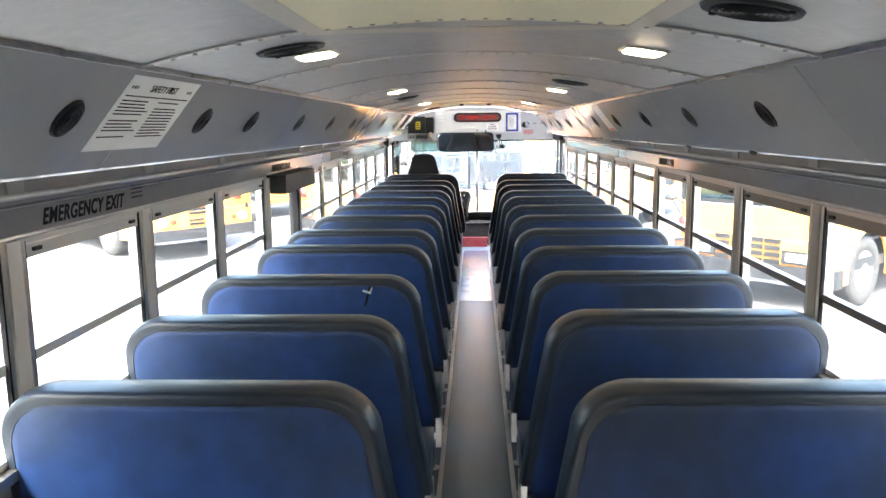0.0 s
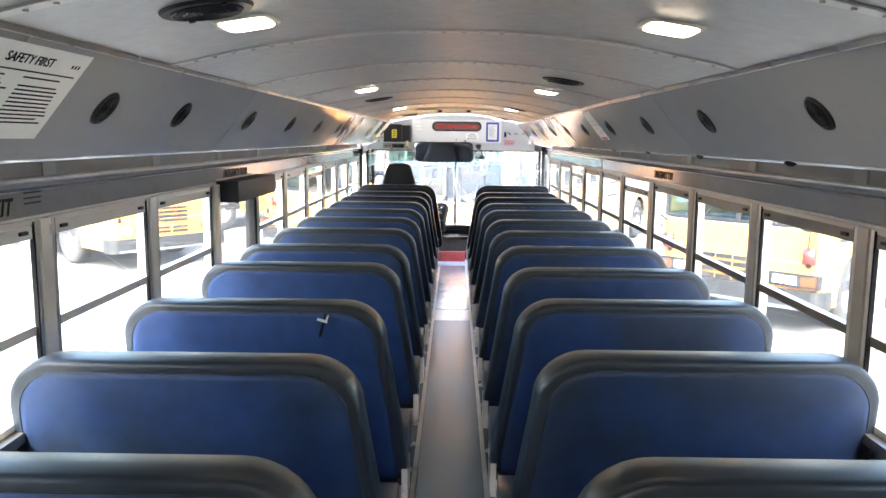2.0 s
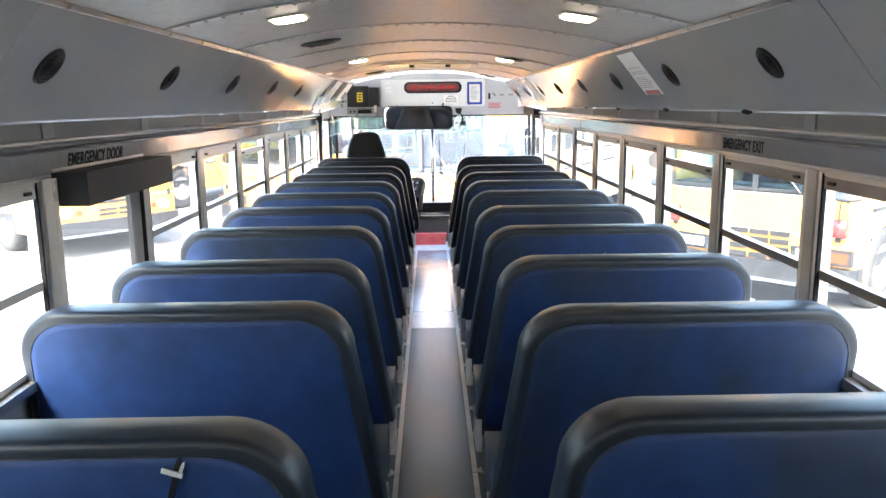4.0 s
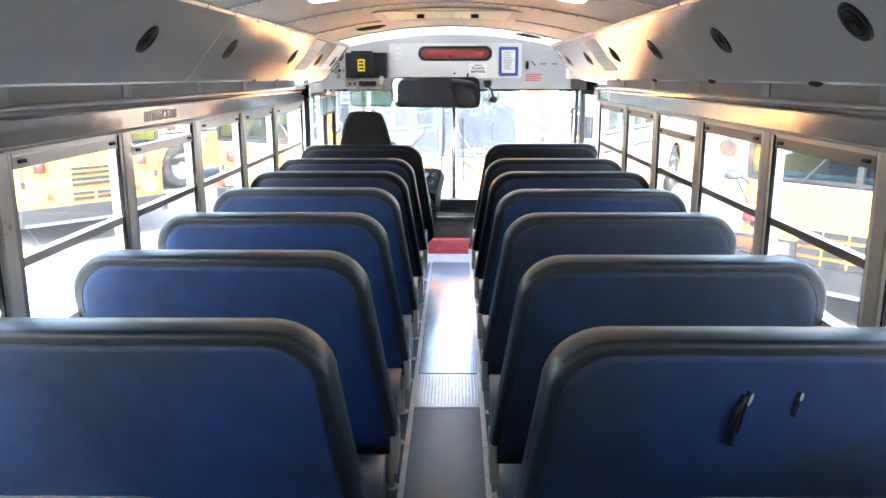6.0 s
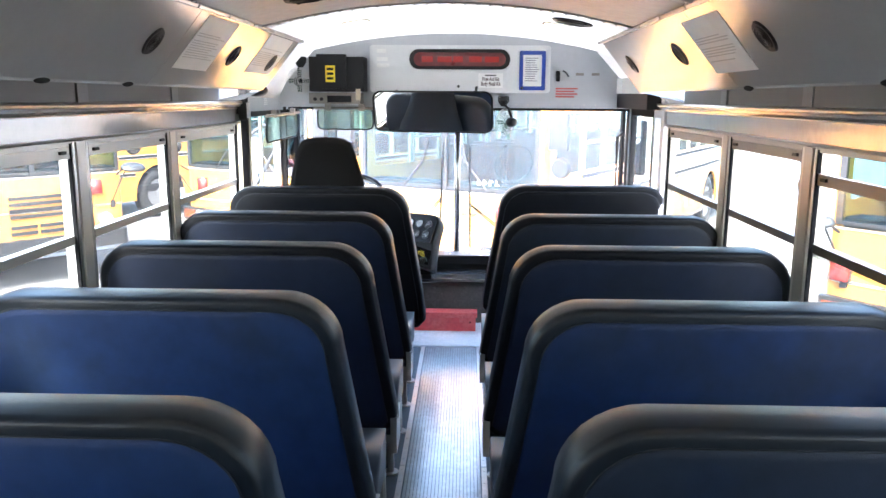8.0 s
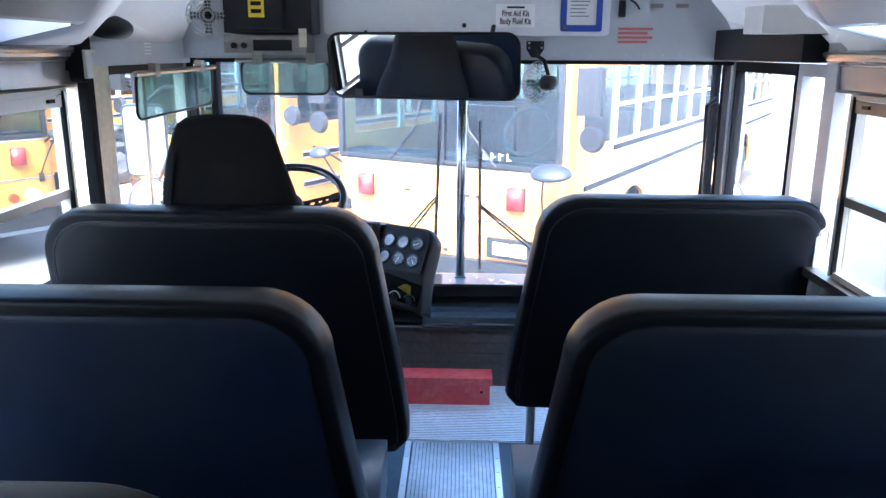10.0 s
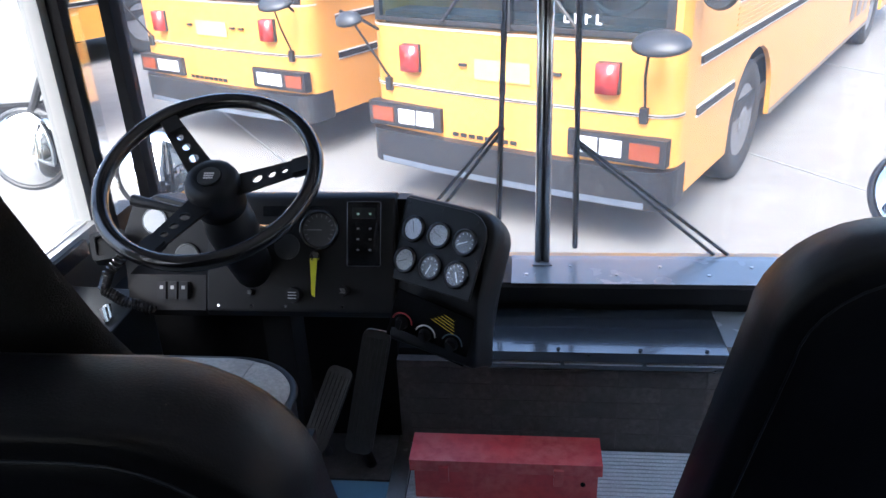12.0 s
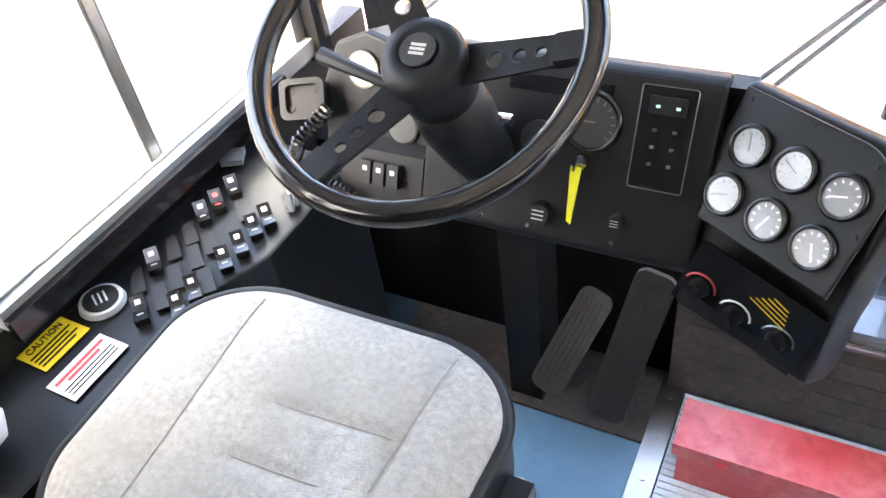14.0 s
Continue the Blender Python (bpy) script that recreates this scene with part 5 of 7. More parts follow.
for k, (x, y) in enumerate(((-0.07, -0.012), (-0.01, -0.018), (0.055, -0.012))):
    bm = bmesh.new()
    disc(bm, 0.016, 0.004, 0.016, 20, None, 0.013)
    box(bm, -0.003, 0.003, -0.013, 0.013, 0.016, 0.022)
    bm.transform(hm @ pose(x, y, 0, 0, 0, 30 * k))
    part("heater_knob", bm, M["black"], da)
    bm = bmesh.new()
    tube(bm, [(0.024 * math.cos(radians(a)), 0.024 * math.sin(radians(a)), 0.0045) for a in range(10, 171, 20)], 0.0018, 4)
    bm.transform(hm @ pose(x, y, 0))
    part("dial_mark", bm, [M["ink_red"], M["paper"], M["glass_bus"]][k], da)
bm = bmesh.new()
for k in range(5):
    box(bm, -0.012 + 0.005 * k, 0.05 - 0.004 * k, 0.024 + k * 0.007, 0.0256 + k * 0.007, 0.0042, 0.005)
bm.transform(hm @ pose(0, 0, 0, 0, 0, -14))
part("heater_diagram", bm, M["caution"], da, "yellow line diagram")
for r in range(2):
    for c in range(3):
        m_ = gm @ pose(-0.071 + c * 0.071, 0.0365 - r * 0.073, 0.004)
        bm = bmesh.new()
        skin(bm, [[(0.031 * math.cos(t), 0.031 * math.sin(t), 0) for t in [2 * math.pi * k / 28 for k in range(28)]], [(0.030 * math.cos(t), 0.030 * math.sin(t), 0.008) for t in [2 * math.pi * k / 28 for k in range(28)]], [(0.0245 * math.cos(t), 0.0245 * math.sin(t), 0.008) for t in [2 * math.pi * k / 28 for k in range(28)]], [(0.0235 * math.cos(t), 0.0235 * math.sin(t), 0.003) for t in [2 * math.pi * k / 28 for k in range(28)]]], True, False)
        bm.transform(m_)
        bmesh.ops.recalc_face_normals(bm, faces=bm.faces)
        g = part("gauge_bezel", bm, M["black_gloss"], pod, "", True)
        bm = bmesh.new()
        disc(bm, 0.0238, 0.002, 0.0032, 24)
        bm.transform(m_)
        part("gauge_face", bm, M["dial"] if (r, c) in ((0, 0), (0, 1), (1, 0)) else M["dial_dark"], pod, "pale gauge face" if (r, c) in ((0, 0), (0, 1), (1, 0)) else "dark gauge face")
        bm = bmesh.new()
        disc(bm, 0.0242, 0.0058, 0.0066, 28, pose(0, 0, 0, random.uniform(-2, 2), random.uniform(-2, 2), 0))
        bm.transform(m_)
        bmesh.ops.recalc_face_normals(bm, faces=bm.faces)
        part("gauge_glass", bm, M["gauge_glass"], pod, "flat dusty glass")
        bm = bmesh.new()
        box(bm, -0.001, 0.001, -0.006, 0.018, 0.0034, 0.0044, pose(0, 0, 0, 0, 0, 20 + 47 * (c + 2 * r)))
        for a in range(-120, 121, 30):
            box(bm, -0.0007, 0.0007, 0.017, 0.021, 0.0033, 0.0036, pose(0, 0, 0, 0, 0, a))
        bm.transform(m_)
        part("gauge_needle", bm, M["rim"] if (r, c) in ((0, 0), (0, 1), (1, 0)) else M["paper"], pod)
for x, y in ((-0.105, 0.092), (-0.01, 0.097), (0.085, 0.085), (0.108, 0.0), (-0.108, 0.0)):
    bm = bmesh.new()
    disc(bm, 0.004, 0.004, 0.006, 8)
    bm.transform(gm @ pose(x, y, 0))
    part("panel_screw", bm, M["black"], pod)


def on_dash(x, z):
    """A place on the sloping face of the dash."""
    return basis((x, 10.945 + (z - 0.53) * 0.488, z), (1, 0, 0), (0, 0.488, 1))


bm = bmesh.new()
skin(bm, [[(0.047 * math.cos(t), 0.047 * math.sin(t), 0) for t in [2 * math.pi * k / 32 for k in range(32)]], [(0.045 * math.cos(t), 0.045 * math.sin(t), 0.009) for t in [2 * math.pi * k / 32 for k in range(32)]], [(0.039 * math.cos(t), 0.039 * math.sin(t), 0.009) for t in [2 * math.pi * k / 32 for k in range(32)]], [(0.038 * math.cos(t), 0.038 * math.sin(t), 0.003) for t in [2 * math.pi * k / 32 for k in range(32)]]], True, False)
bm.transform(on_dash(-0.496, 0.70))
bmesh.ops.recalc_face_normals(bm, faces=bm.faces)
sp = part("speedometer", bm, M["black_gloss"], da, "round black speedometer", True)
bm = bmesh.new()
disc(bm, 0.0385, 0.001, 0.003, 28)
bm.transform(on_dash(-0.496, 0.70))
part("face", bm, M["dial_dark"], sp)
bm = bmesh.new()
box(bm, -0.028, 0.006, -0.0012, 0.0012, 0.0035, 0.0045)
for a in range(-130, 131, 20):
    box(bm, -0.0008, 0.0008, 0.029, 0.036, 0.0031, 0.0035, pose(0, 0, 0, 0, 0, a))
bm.transform(on_dash(-0.496, 0.70))
part("needle", bm, M["rim"], sp)
for x, z in ((-0.572, 0.665),):
    bm = bmesh.new()
    disc(bm, 0.03, 0, 0.004, 24)
    bm.transform(on_dash(x, z))
    part("minor_gauge", bm, M["dial_dark"], da, "dark round gauge")
# switch plate
bm = bmesh.new()
plate(bm, rrect(0.080, 0.150, 0.004, 2), 0, 0.003, on_dash(-0.391, 0.692))
sp2 = part("switch_plate", bm, M["black_gloss"], da, "black switch plate with a pale outline")
bm = bmesh.new()
tube(bm, [on_dash(-0.391, 0.692) @ Vector((x, y, 0.003)) for x, y in rrect(0.078, 0.148, 0.004, 2)], 0.0008, 4, 0, True)
part("outline", bm, M["rim"], sp2)
bm = bmesh.new()
box(bm, -0.026, 0.026, 0.035, 0.06, 0.003, 0.006, on_dash(-0.391, 0.692))
part("clock", bm, M["black"], sp2)
for r in range(4):
    for c in range(2):
        bm = bmesh.new()
        m_ = on_dash(-0.391 - 0.013 + c * 0.028, 0.733 - r * 0.022 - (0.008 if r else 0))
        box(bm, -0.0028, 0.0028, -0.002, 0.002, 0.004, 0.0068, m_)
        part("switch_mark", bm, M["rim"] if r else M["green_lamp"], sp2, "" if r else "small lit green indicator")
for x in (-0.735, -0.655, -0.575, -0.44):
    bm = bmesh.new()
    disc(bm, 0.0045, 0, 0.0025, 10, on_dash(x, 0.541), 0.003)
    part("edge_screw", bm, M["chrome"], da, "bright screw head")
# key with its yellow tag, knobs
km = on_dash(-0.504, 0.645)
bm = bmesh.new()
disc(bm, 0.014, 0, 0.010, 20, km, 0.012)
kl = part("key_lock", bm, M["chrome"], da, "chrome ignition lock")
bm = bmesh.new()
box(bm, -0.0015, 0.0015, -0.009, 0.009, 0.010, 0.032, km)
part("key", bm, M["chrome"], kl)
bm = bmesh.new()
plate(bm, [(-0.008, -0.004), (-0.003, -0.088), (0.004, -0.092), (0.009, -0.004)], 0.020, 0.023, km)
part("key_tag", bm, M["yellow_tag"], kl, "bright yellow key tag")
for x, z, r in ((-0.553, 0.565, 0.019), (-0.435, 0.575, 0.012), (-0.655, 0.57, 0.008)):
    bm = bmesh.new()
    disc(bm, r, 0, 0.022, 16, on_dash(x, z), r * 0.9)
    kn = part("dash_knob", bm, M["black"], da, "black pull knob")
    bm = bmesh.new()
    for k in range(3):
        box(bm, -r * 0.5, r * 0.5, -r * 0.4 + k * r * 0.35, -r * 0.3 + k * r * 0.35, 0.022, 0.0226, on_dash(x, z))
    part("knob_print", bm, M["faint_print"], kn)
# left instrument pod behind the wheel
pm = basis((-0.905, 11.045, 0.655), (0.93, -0.05, 0.0), (0.0, 0.35, 0.94))
bm = bmesh.new()
o = [(-0.075, -0.13), (-0.085, 0.02), (-0.06, 0.09), (0.0, 0.115), (0.07, 0.10), (0.13, 0.06), (0.15, -0.13)]
skin(bm, [[(x * 1.06, y * 1.06, -0.12) for x, y in o], [(x * 1.04, y * 1.04, -0.01) for x, y in o], [(x, y, 0.004) for x, y in o]])
bm.transform(pm)
bmesh.ops.recalc_face_normals(bm, faces=bm.faces)
bevelled(bm, 0.004)
lp = part("left_pod", bm, M["dash"], da, "rounded black instrument pod")
for x, y in ((0.0, 0.055), (0.082, -0.028)):
    bm = bmesh.new()
    disc(bm, 0.034, 0.004, 0.010, 24, pm @ pose(x, y, 0), 0.032)
    part("gauge_bezel", bm, M["black_gloss"], lp)
    bm = bmesh.new()
    disc(bm, 0.028, 0.010, 0.0108, 24, pm @ pose(x, y, 0))
    part("gauge_face", bm, M["dial_dark"] if x > 0.05 else M["dial"], lp)
for k in range(3):
    m_ = on_dash(-0.868 + k * 0.0265, 0.572)
    r_ = part("rocker_switch", bbox(-0.0105, 0.0105, -0.02, 0.02, 0, 0.016, 0.003, m=m_), M["black"], da, "black rocker switch")
    part("rocker_mark", bbox(-0.004, 0.004, 0.003, 0.011, 0.0161, 0.0166, m=m_), M["faint_print"], r_)

# steering wheel and column
HUB = Vector((-0.649, 10.827, 0.907))
WN = Vector((0.0436, -0.541, 1.0)).normalized()
wm = basis(HUB, (1, 0.04, 0), WN.cross(Vector((1, 0.04, 0))))
st = thing("steering_wheel", "large black three-spoke steering wheel with drilled spokes", "steering wheel", wm)
R = 0.214
bm = bmesh.new()
tube(bm, [(R * math.cos(2 * math.pi * k / 56), R * math.sin(2 * math.pi * k / 56), 0) for k in range(56)], 0.0165, 12, 0, True)
part("rim", bm, M["black_gloss"], st, "glossy black rim", True)
for a in (8, 127, 246):
    bm = bmesh.new()
    L0, L1, w0, w1 = 0.05, R - 0.008, 0.028, 0.019
    n = 3
    # a drilled bar: strips around three holes
    holes = [(0.094, 0.0115), (0.126, 0.0095), (0.154, 0.0078)]
    ts = [L0] + sorted([h - r for h, r in holes] + [h + r for h, r in holes]) + [L1]
    wid = lambda x: w0 + (w1 - w0) * (x - L0) / (L1 - L0)
    for x0, x1 in zip(ts, ts[1:]):
        hole = [h for h, r in holes if abs((x0 + x1) / 2 - h) < r]
        if not hole:
            vs = [(x0, -wid(x0)), (x1, -wid(x1)), (x1, wid(x1)), (x0, wid(x0))]
            plate(bm, vs, -0.002, 0.003)
        else:
            h = hole[0]
            r = [r for q, r in holes if q == h][0]
            for s in (-1, 1):
                arc = [(h + r * math.cos(radians(t)), s * r * math.sin(radians(t))) for t in range(180, -1, -20)]
                vs = [(x0, s * wid(x0))] + arc + [(x1, s * wid(x1))]
                plate(bm, vs if s < 0 else vs[::-1], -0.002, 0.003)
    bmesh.ops.recalc_face_normals(bm, faces=bm.faces)
    dish = pose(0, 0, 0, 0, 0, a) @ pose(0, 0, -0.050, 0, -13, 0)
    bm.transform(dish)
    sk = part("spoke", bm, M["dash"], st, "flat drilled metal spoke")
    for h, r in holes:
        bm = bmesh.new()
        tube(bm, [(h + r * math.cos(2 * math.pi * k / 16), r * math.sin(2 * math.pi * k / 16), 0.003) for k in range(16)], 0.0009, 5, 0, True)
        bm.transform(dish)
        part("hole_edge", bm, M["gauge_grey"], sk)
    bm = bmesh.new()
    box(bm, R - 0.042, R - 0.004, -0.019, 0.019, -0.008, 0.009)
    bevelled(bm, 0.006)
    bm.transform(dish)
    part("rim_lug", bm, M["black"], sk)
bm = bmesh.new()
prof = [(0.052, -0.095), (0.056, -0.065), (0.056, -0.022), (0.050, -0.008), (0.030, -0.002), (0.027, -0.004)]
skin(bm, [[(r * math.cos(t), r * math.sin(t), z) for t in [2 * math.pi * k / 32 for k in range(32)]] for r, z in prof])
part("hub_pad", bm, M["vinyl_black"], st, "round black hub pad", True)
bm = bmesh.new()
disc(bm, 0.0235, -0.0036, -0.0006, 24)
hb = part("horn_button", bm, M["dial_dark"], st, "round horn button with a pale badge")
bm = bmesh.new()
for k, c in enumerate((0.008, 0.0, -0.008)):
    box(bm, -0.010, 0.010, c * 0.75 - 0.0018, c * 0.75 + 0.0018, -0.0005, 0.0001)
part("badge", bm, M["faint_print"], hb)
sc = thing("steering_column", "thick black steering column with a turn signal lever", "steering column", wm)
bm = bmesh.new()
tube(bm, [(0, 0, -0.085), (0.0, 0.0, -0.17), (0.0, 0.005, -0.27), (0.0, 0.015, -0.36)], [0.050, 0.056, 0.050, 0.046], 20)
part("shroud", bm, M["vinyl_black"], sc, "ribbed black shroud", True)
bm = bmesh.new()
tip = wm.inverted() @ Vector((-0.866, 10.912, 0.821))
root = Vector((-0.04, 0.0, -0.13))
tube(bm, [root, root.lerp(tip, 0.45), tip], [0.007, 0.009, 0.013], 10)
part("turn_lever", bm, M["black"], sc, "black turn signal lever")
bm = bmesh.new()
disc(bm, 0.009, 0, 0.02, 10, basis((0.05, 0.02, -0.20), (0, 1, 0), (0, 0, 1)))
part("hazard_knob", bm, M["chrome"], sc)

# left console with its rocker switches
co = thing("side_console", "black side console with rows of rocker switches", "console")
bm = bmesh.new()
plate(bm, [(-1.147, 10.26), (-0.968, 10.26), (-0.968, 10.64), (-0.925, 10.74), (-0.925, 11.0), (-1.147, 11.0)], 0.01, 0.565)
for v in bm.verts:
    if v.co.x > -1.0 and v.co.z > 0.3:
        v.co.z -= 0.012
bmesh.ops.recalc_face_normals(bm, faces=bm.faces)
bevelled(bm, 0.006)
part("body", bm, M["console"], co)
CM = basis((-1.04, 10.70, 0.5605), (0, 1, 0), (-1, 0, 0.055))


def on_console(u, v, z=0.0, a=0):
    """u along the bus, v towards the wall."""
    return CM @ pose(u, v, z, 0, 0, a)


def rocker(u, v, marked=True, red=False):
    m_ = on_console(u, v, 0.001, 50)
    if not marked:
        part("blank_plate", bbox(-0.028, 0.028, -0.0105, 0.0105, 0, 0.004, 0.001, m=m_), M["black"], co, "blank switch plate")
        return
    bm = bmesh.new()
    vs = [(-0.025, 0.0), (-0.025, 0.013), (0.0, 0.008), (0.025, 0.017), (0.025, 0.0)]
    skin(bm, [[(x, -0.0105, z) for x, z in vs], [(x, 0.0105, z) for x, z in vs]])
    bm.transform(m_)
    bmesh.ops.recalc_face_normals(bm, faces=bm.faces)
    r_ = part("rocker_switch", bm, M["black_gloss"], co, "black rocker switch with red marks" if red else "black rocker switch")
    bm = bmesh.new()
    tilt = pose(0.0125, 0, 0.0127, 0, -19.8, 0)
    box(bm, -0.003, 0.006, -0.0045, 0.0045, 0.0, 0.0006, tilt)
    tilt = pose(-0.0125, 0, 0.0107, 0, 11.3, 0)
    box(bm, 0.002, 0.004, -0.005, 0.005, 0.0, 0.0006, tilt)
    bm.transform(m_)
    part("pictogram", bm, M["ink_red"] if red else M["faint_print"], r_)


for x, y in ((-1.078, 10.85), (-1.084, 10.774), (-0.977, 10.809), (-0.982, 10.779), (-0.979, 10.737), (-0.981, 10.699), (-1.084, 10.652), (-0.985, 10.629), (-1.032, 10.563), (-0.985, 10.592)):
    rocker(y - 10.70, -(x + 1.04))
for x, y in ((-1.078, 10.731), (-1.032, 10.726), (-1.081, 10.692), (-1.034, 10.69), (-1.033, 10.643), (-1.084, 10.612), (-1.027, 10.601), (-0.982, 10.655), (-1.028, 10.812)):
    rocker(y - 10.70, -(x + 1.04), False)
rocker(0.108, 0.039, True, True)
bm = bmesh.new()
disc(bm, 0.036, 0.001, 0.010, 28, on_console(-0.143, 0.064), 0.033)
bb = part("round_switch", bm, M["alu_paint"], co, "large round push switch with a pale ring")
bm = bmesh.new()
disc(bm, 0.027, 0.010, 0.013, 24, on_console(-0.143, 0.064))
part("button", bm, M["black"], bb)
bm = bmesh.new()
for k in range(3):
    box(bm, -0.012, 0.012, -0.009 + k * 0.008, -0.006 + k * 0.008, 0.013, 0.0136, on_console(-0.143, 0.064, 0, 60))
part("print", bm, M["paper"], bb)
part("map_lamp", bbox(-0.02, 0.02, -0.02, 0.02, 0.001, 0.012, 0.004, m=on_console(0.223, 0.094, 0, 30)), M["sill"], co, "small square button")
for k in range(2):
    bm = bmesh.new()
    tube(bm, [(0.142 + 0.016 * k, -0.088, 0.002), (0.152 + 0.016 * k, -0.078, 0.03)], [0.008, 0.011], 10)
    bm.transform(on_console(0, 0))
    part("chrome_toggle", bm, M["bar_steel"], co, "chrome toggle")
cl = thing("caution_label", "yellow caution label on the side console", "label", on_console(-0.232, 0.075, 0.001))
part("plate", bbox(-0.0425, 0.0425, -0.03, 0.03, 0, 0.001), M["caution"], cl)
text("title", "CAUTION", 0.016, pose(0.0, 0.018, 0.0016), M["ink"], cl, 0.9)
bm = bmesh.new()
for k in range(4):
    box(bm, -0.038, 0.036 - 0.01 * (k % 2), 0.003 - k * 0.008, 0.0065 - k * 0.008, 0.001, 0.0014)
part("print", bm, M["ink"], cl)
il = thing("instruction_label", "white door operation label with red print on the side console", "label", on_console(-0.243, -0.004, 0.001))
part("plate", bbox(-0.052, 0.052, -0.028, 0.028, 0, 0.001), M["paper"], il)
bm = bmesh.new()
box(bm, -0.045, 0.045, 0.013, 0.019, 0.001, 0.0014)
box(bm, -0.03, 0.03, 0.004, 0.010, 0.001, 0.0014)
part("heading", bm, M["ink_red"], il, "red heading")
bm = bmesh.new()
for k in range(3):
    box(bm, -0.046, 0.044, -0.004 - k * 0.007, -0.0015 - k * 0.007, 0.001, 0.0014)
part("print", bm, M["ink"], il)
# microphone clip with a coiled cord in the corner
mc = thing("microphone_holder", "black radio microphone holder with a coiled cord", "holder", basis((-0.994, 10.988, 0.679), (0.9, 0.4, 0), (-0.3, 0.55, 0.75)))
bm = bmesh.new()
o, i_ = rrect(0.095, 0.085, 0.015, 4), rrect(0.07, 0.06, 0.012, 4)
skin(bm, [[(x, y, -0.05) for x, y in o], [(x, y, 0) for x, y in o], [(x, y, 0) for x, y in i_], [(x, y, -0.012) for x, y in i_]], True, False)
plate(bm, i_, -0.014, -0.012)
bmesh.ops.recalc_face_normals(bm, faces=bm.faces)
bm.transform(Matrix.Diagonal((0.82, 0.82, 0.9, 1)))
part("cup", bm, M["gauge_grey"], mc, "dark grey recessed cup")
for x, y in ((-0.02, -0.015), (0.02, -0.015), (-0.02, 0.015), (0.02, 0.015)):
    bm = bmesh.new()
    disc(bm, 0.005, -0.012, -0.009, 10, pose(x, y, 0))
    part("cup_screw", bm, M["black"], mc)
bm = bmesh.new()
stops = [Vector(p) for p in ((-0.930, 10.975, 0.680), (-0.985, 10.945, 0.625), (-1.000, 10.935, 0.588), (-0.950, 10.925, 0.562), (-0.880, 10.920, 0.545))]
inv_ = mc.matrix_world.inverted()
pts = []
for k in range(241):
    f = k / 240 * (len(stops) - 1)
    i0 = min(int(f), len(stops) - 2)
    c, d = stops[i0].lerp(stops[i0 + 1], f - i0), (stops[i0 + 1] - stops[i0]).normalized()
    u_ = d.cross(Vector((0, 1, 0))).normalized()
    a = k * 0.78
    pts.append(inv_ @ (c + (u_ * math.cos(a) + d.cross(u_) * math.sin(a)) * 0.011))
tube(bm, pts, 0.0032, 6)
part("coiled_cord", bm, M["black_gloss"], mc, "coiled black cord")

# pedals
for p0, p1, w, lab in (((-0.43, 10.905, 0.155), (-0.374, 11.0, 0.45), 0.043, "ribbed accelerator pedal"), ((-0.56, 10.945, 0.125), (-0.495, 11.085, 0.285), 0.042, "ribbed brake pedal")):
    pe = thing("pedal", "long worn black " + lab, "pedal", group="pedals")
    p0, p1 = Vector(p0), Vector(p1)
    d = p1 - p0
    m_ = basis((p0 + p1) / 2, Vector((1, 0, 0)) - d * (d.x / d.length_squared), d)
    h = d.length / 2
    bm = bmesh.new()
    plate(bm, rrect(w * 1.6, 2 * h, 0.02, 4), -0.012, 0.0, m_)
    part("pad", bm, M["worn_pedal"], pe)
    bm = bmesh.new()
    for k in range(6):
        xx = -w * 0.62 + k * w * 0.25
        box(bm, xx - 0.0025, xx + 0.0025, -h + 0.02, h - 0.02, 0.0, 0.003, m_)
    part("ribs", bm, M["worn_pedal"], pe)
    bm = bmesh.new()
    tube(bm, [m_ @ Vector((0, -h + 0.04, -0.01)), (p0.x, p0.y + 0.13, 0.011)], 0.014, 8)
    part("hinge", bm, M["black"], pe)

# driver's seat
ds = thing("driver_seat", "high-backed driver's seat with a grey fabric cushion and black back", "driver's seat", pose(-0.697, 10.44, 0))


def seat_outline(sx, sy):
    """A rounded cushion outline, wider towards its front."""
    out_ = []
    for x, y in rrect(1.0, 1.0, 0.27, 22):
        out_.append((x * sx * (0.97 + 0.05 * y + 0.13 * (0.25 - y * y)), y * sy))
    return out_


CUT = [((-0.108, -0.23), (-0.140, 0.205)), ((0.135, -0.23), (0.163, 0.205)), ((-0.02, 0.046), (0.156, 0.052)), ((-0.03, -0.035), (0.149, -0.029))]


def lift(y):
    return 0.022 * (y + 0.26)


def seam_gap(x, y, a, b):
    """How far a place lies from a seam."""
    d = Vector((b[0] - a[0], b[1] - a[1]))
    t = max(0.0, min(1.0, ((x - a[0]) * d.x + (y - a[1]) * d.y) / d.length_squared))
    return math.hypot(x - a[0] - d.x * t, y - a[1] - d.y * t)


def cushion_z(k, x, y):
    """Height of the padded top at the share k of its outline."""
    steps = [(0.0, 0.603), (0.5, 0.603), (0.72, 0.601), (0.86, 0.596), (0.93, 0.590), (0.975, 0.581), (1.0, 0.566)]
    for (k0, z0_), (k1, z1_) in zip(steps, steps[1:]):
        if k <= k1:
            z = z0_ + (z1_ - z0_) * (k - k0) / (k1 - k0)
            break
    dent = sum(0.005 * math.exp(-(seam_gap(x, y, a, b) / 0.011) ** 2) for a, b in CUT)
    sag = 0.010 * math.exp(-((x / 0.13) ** 2 + ((y + 0.05) / 0.16) ** 2))
    return z + lift(y) - (dent + sag) * min(1.0, (1 - k) * 12)


SX, SY = 0.510, 0.435
bm = bmesh.new()
rim_ = seat_outline(SX, SY)
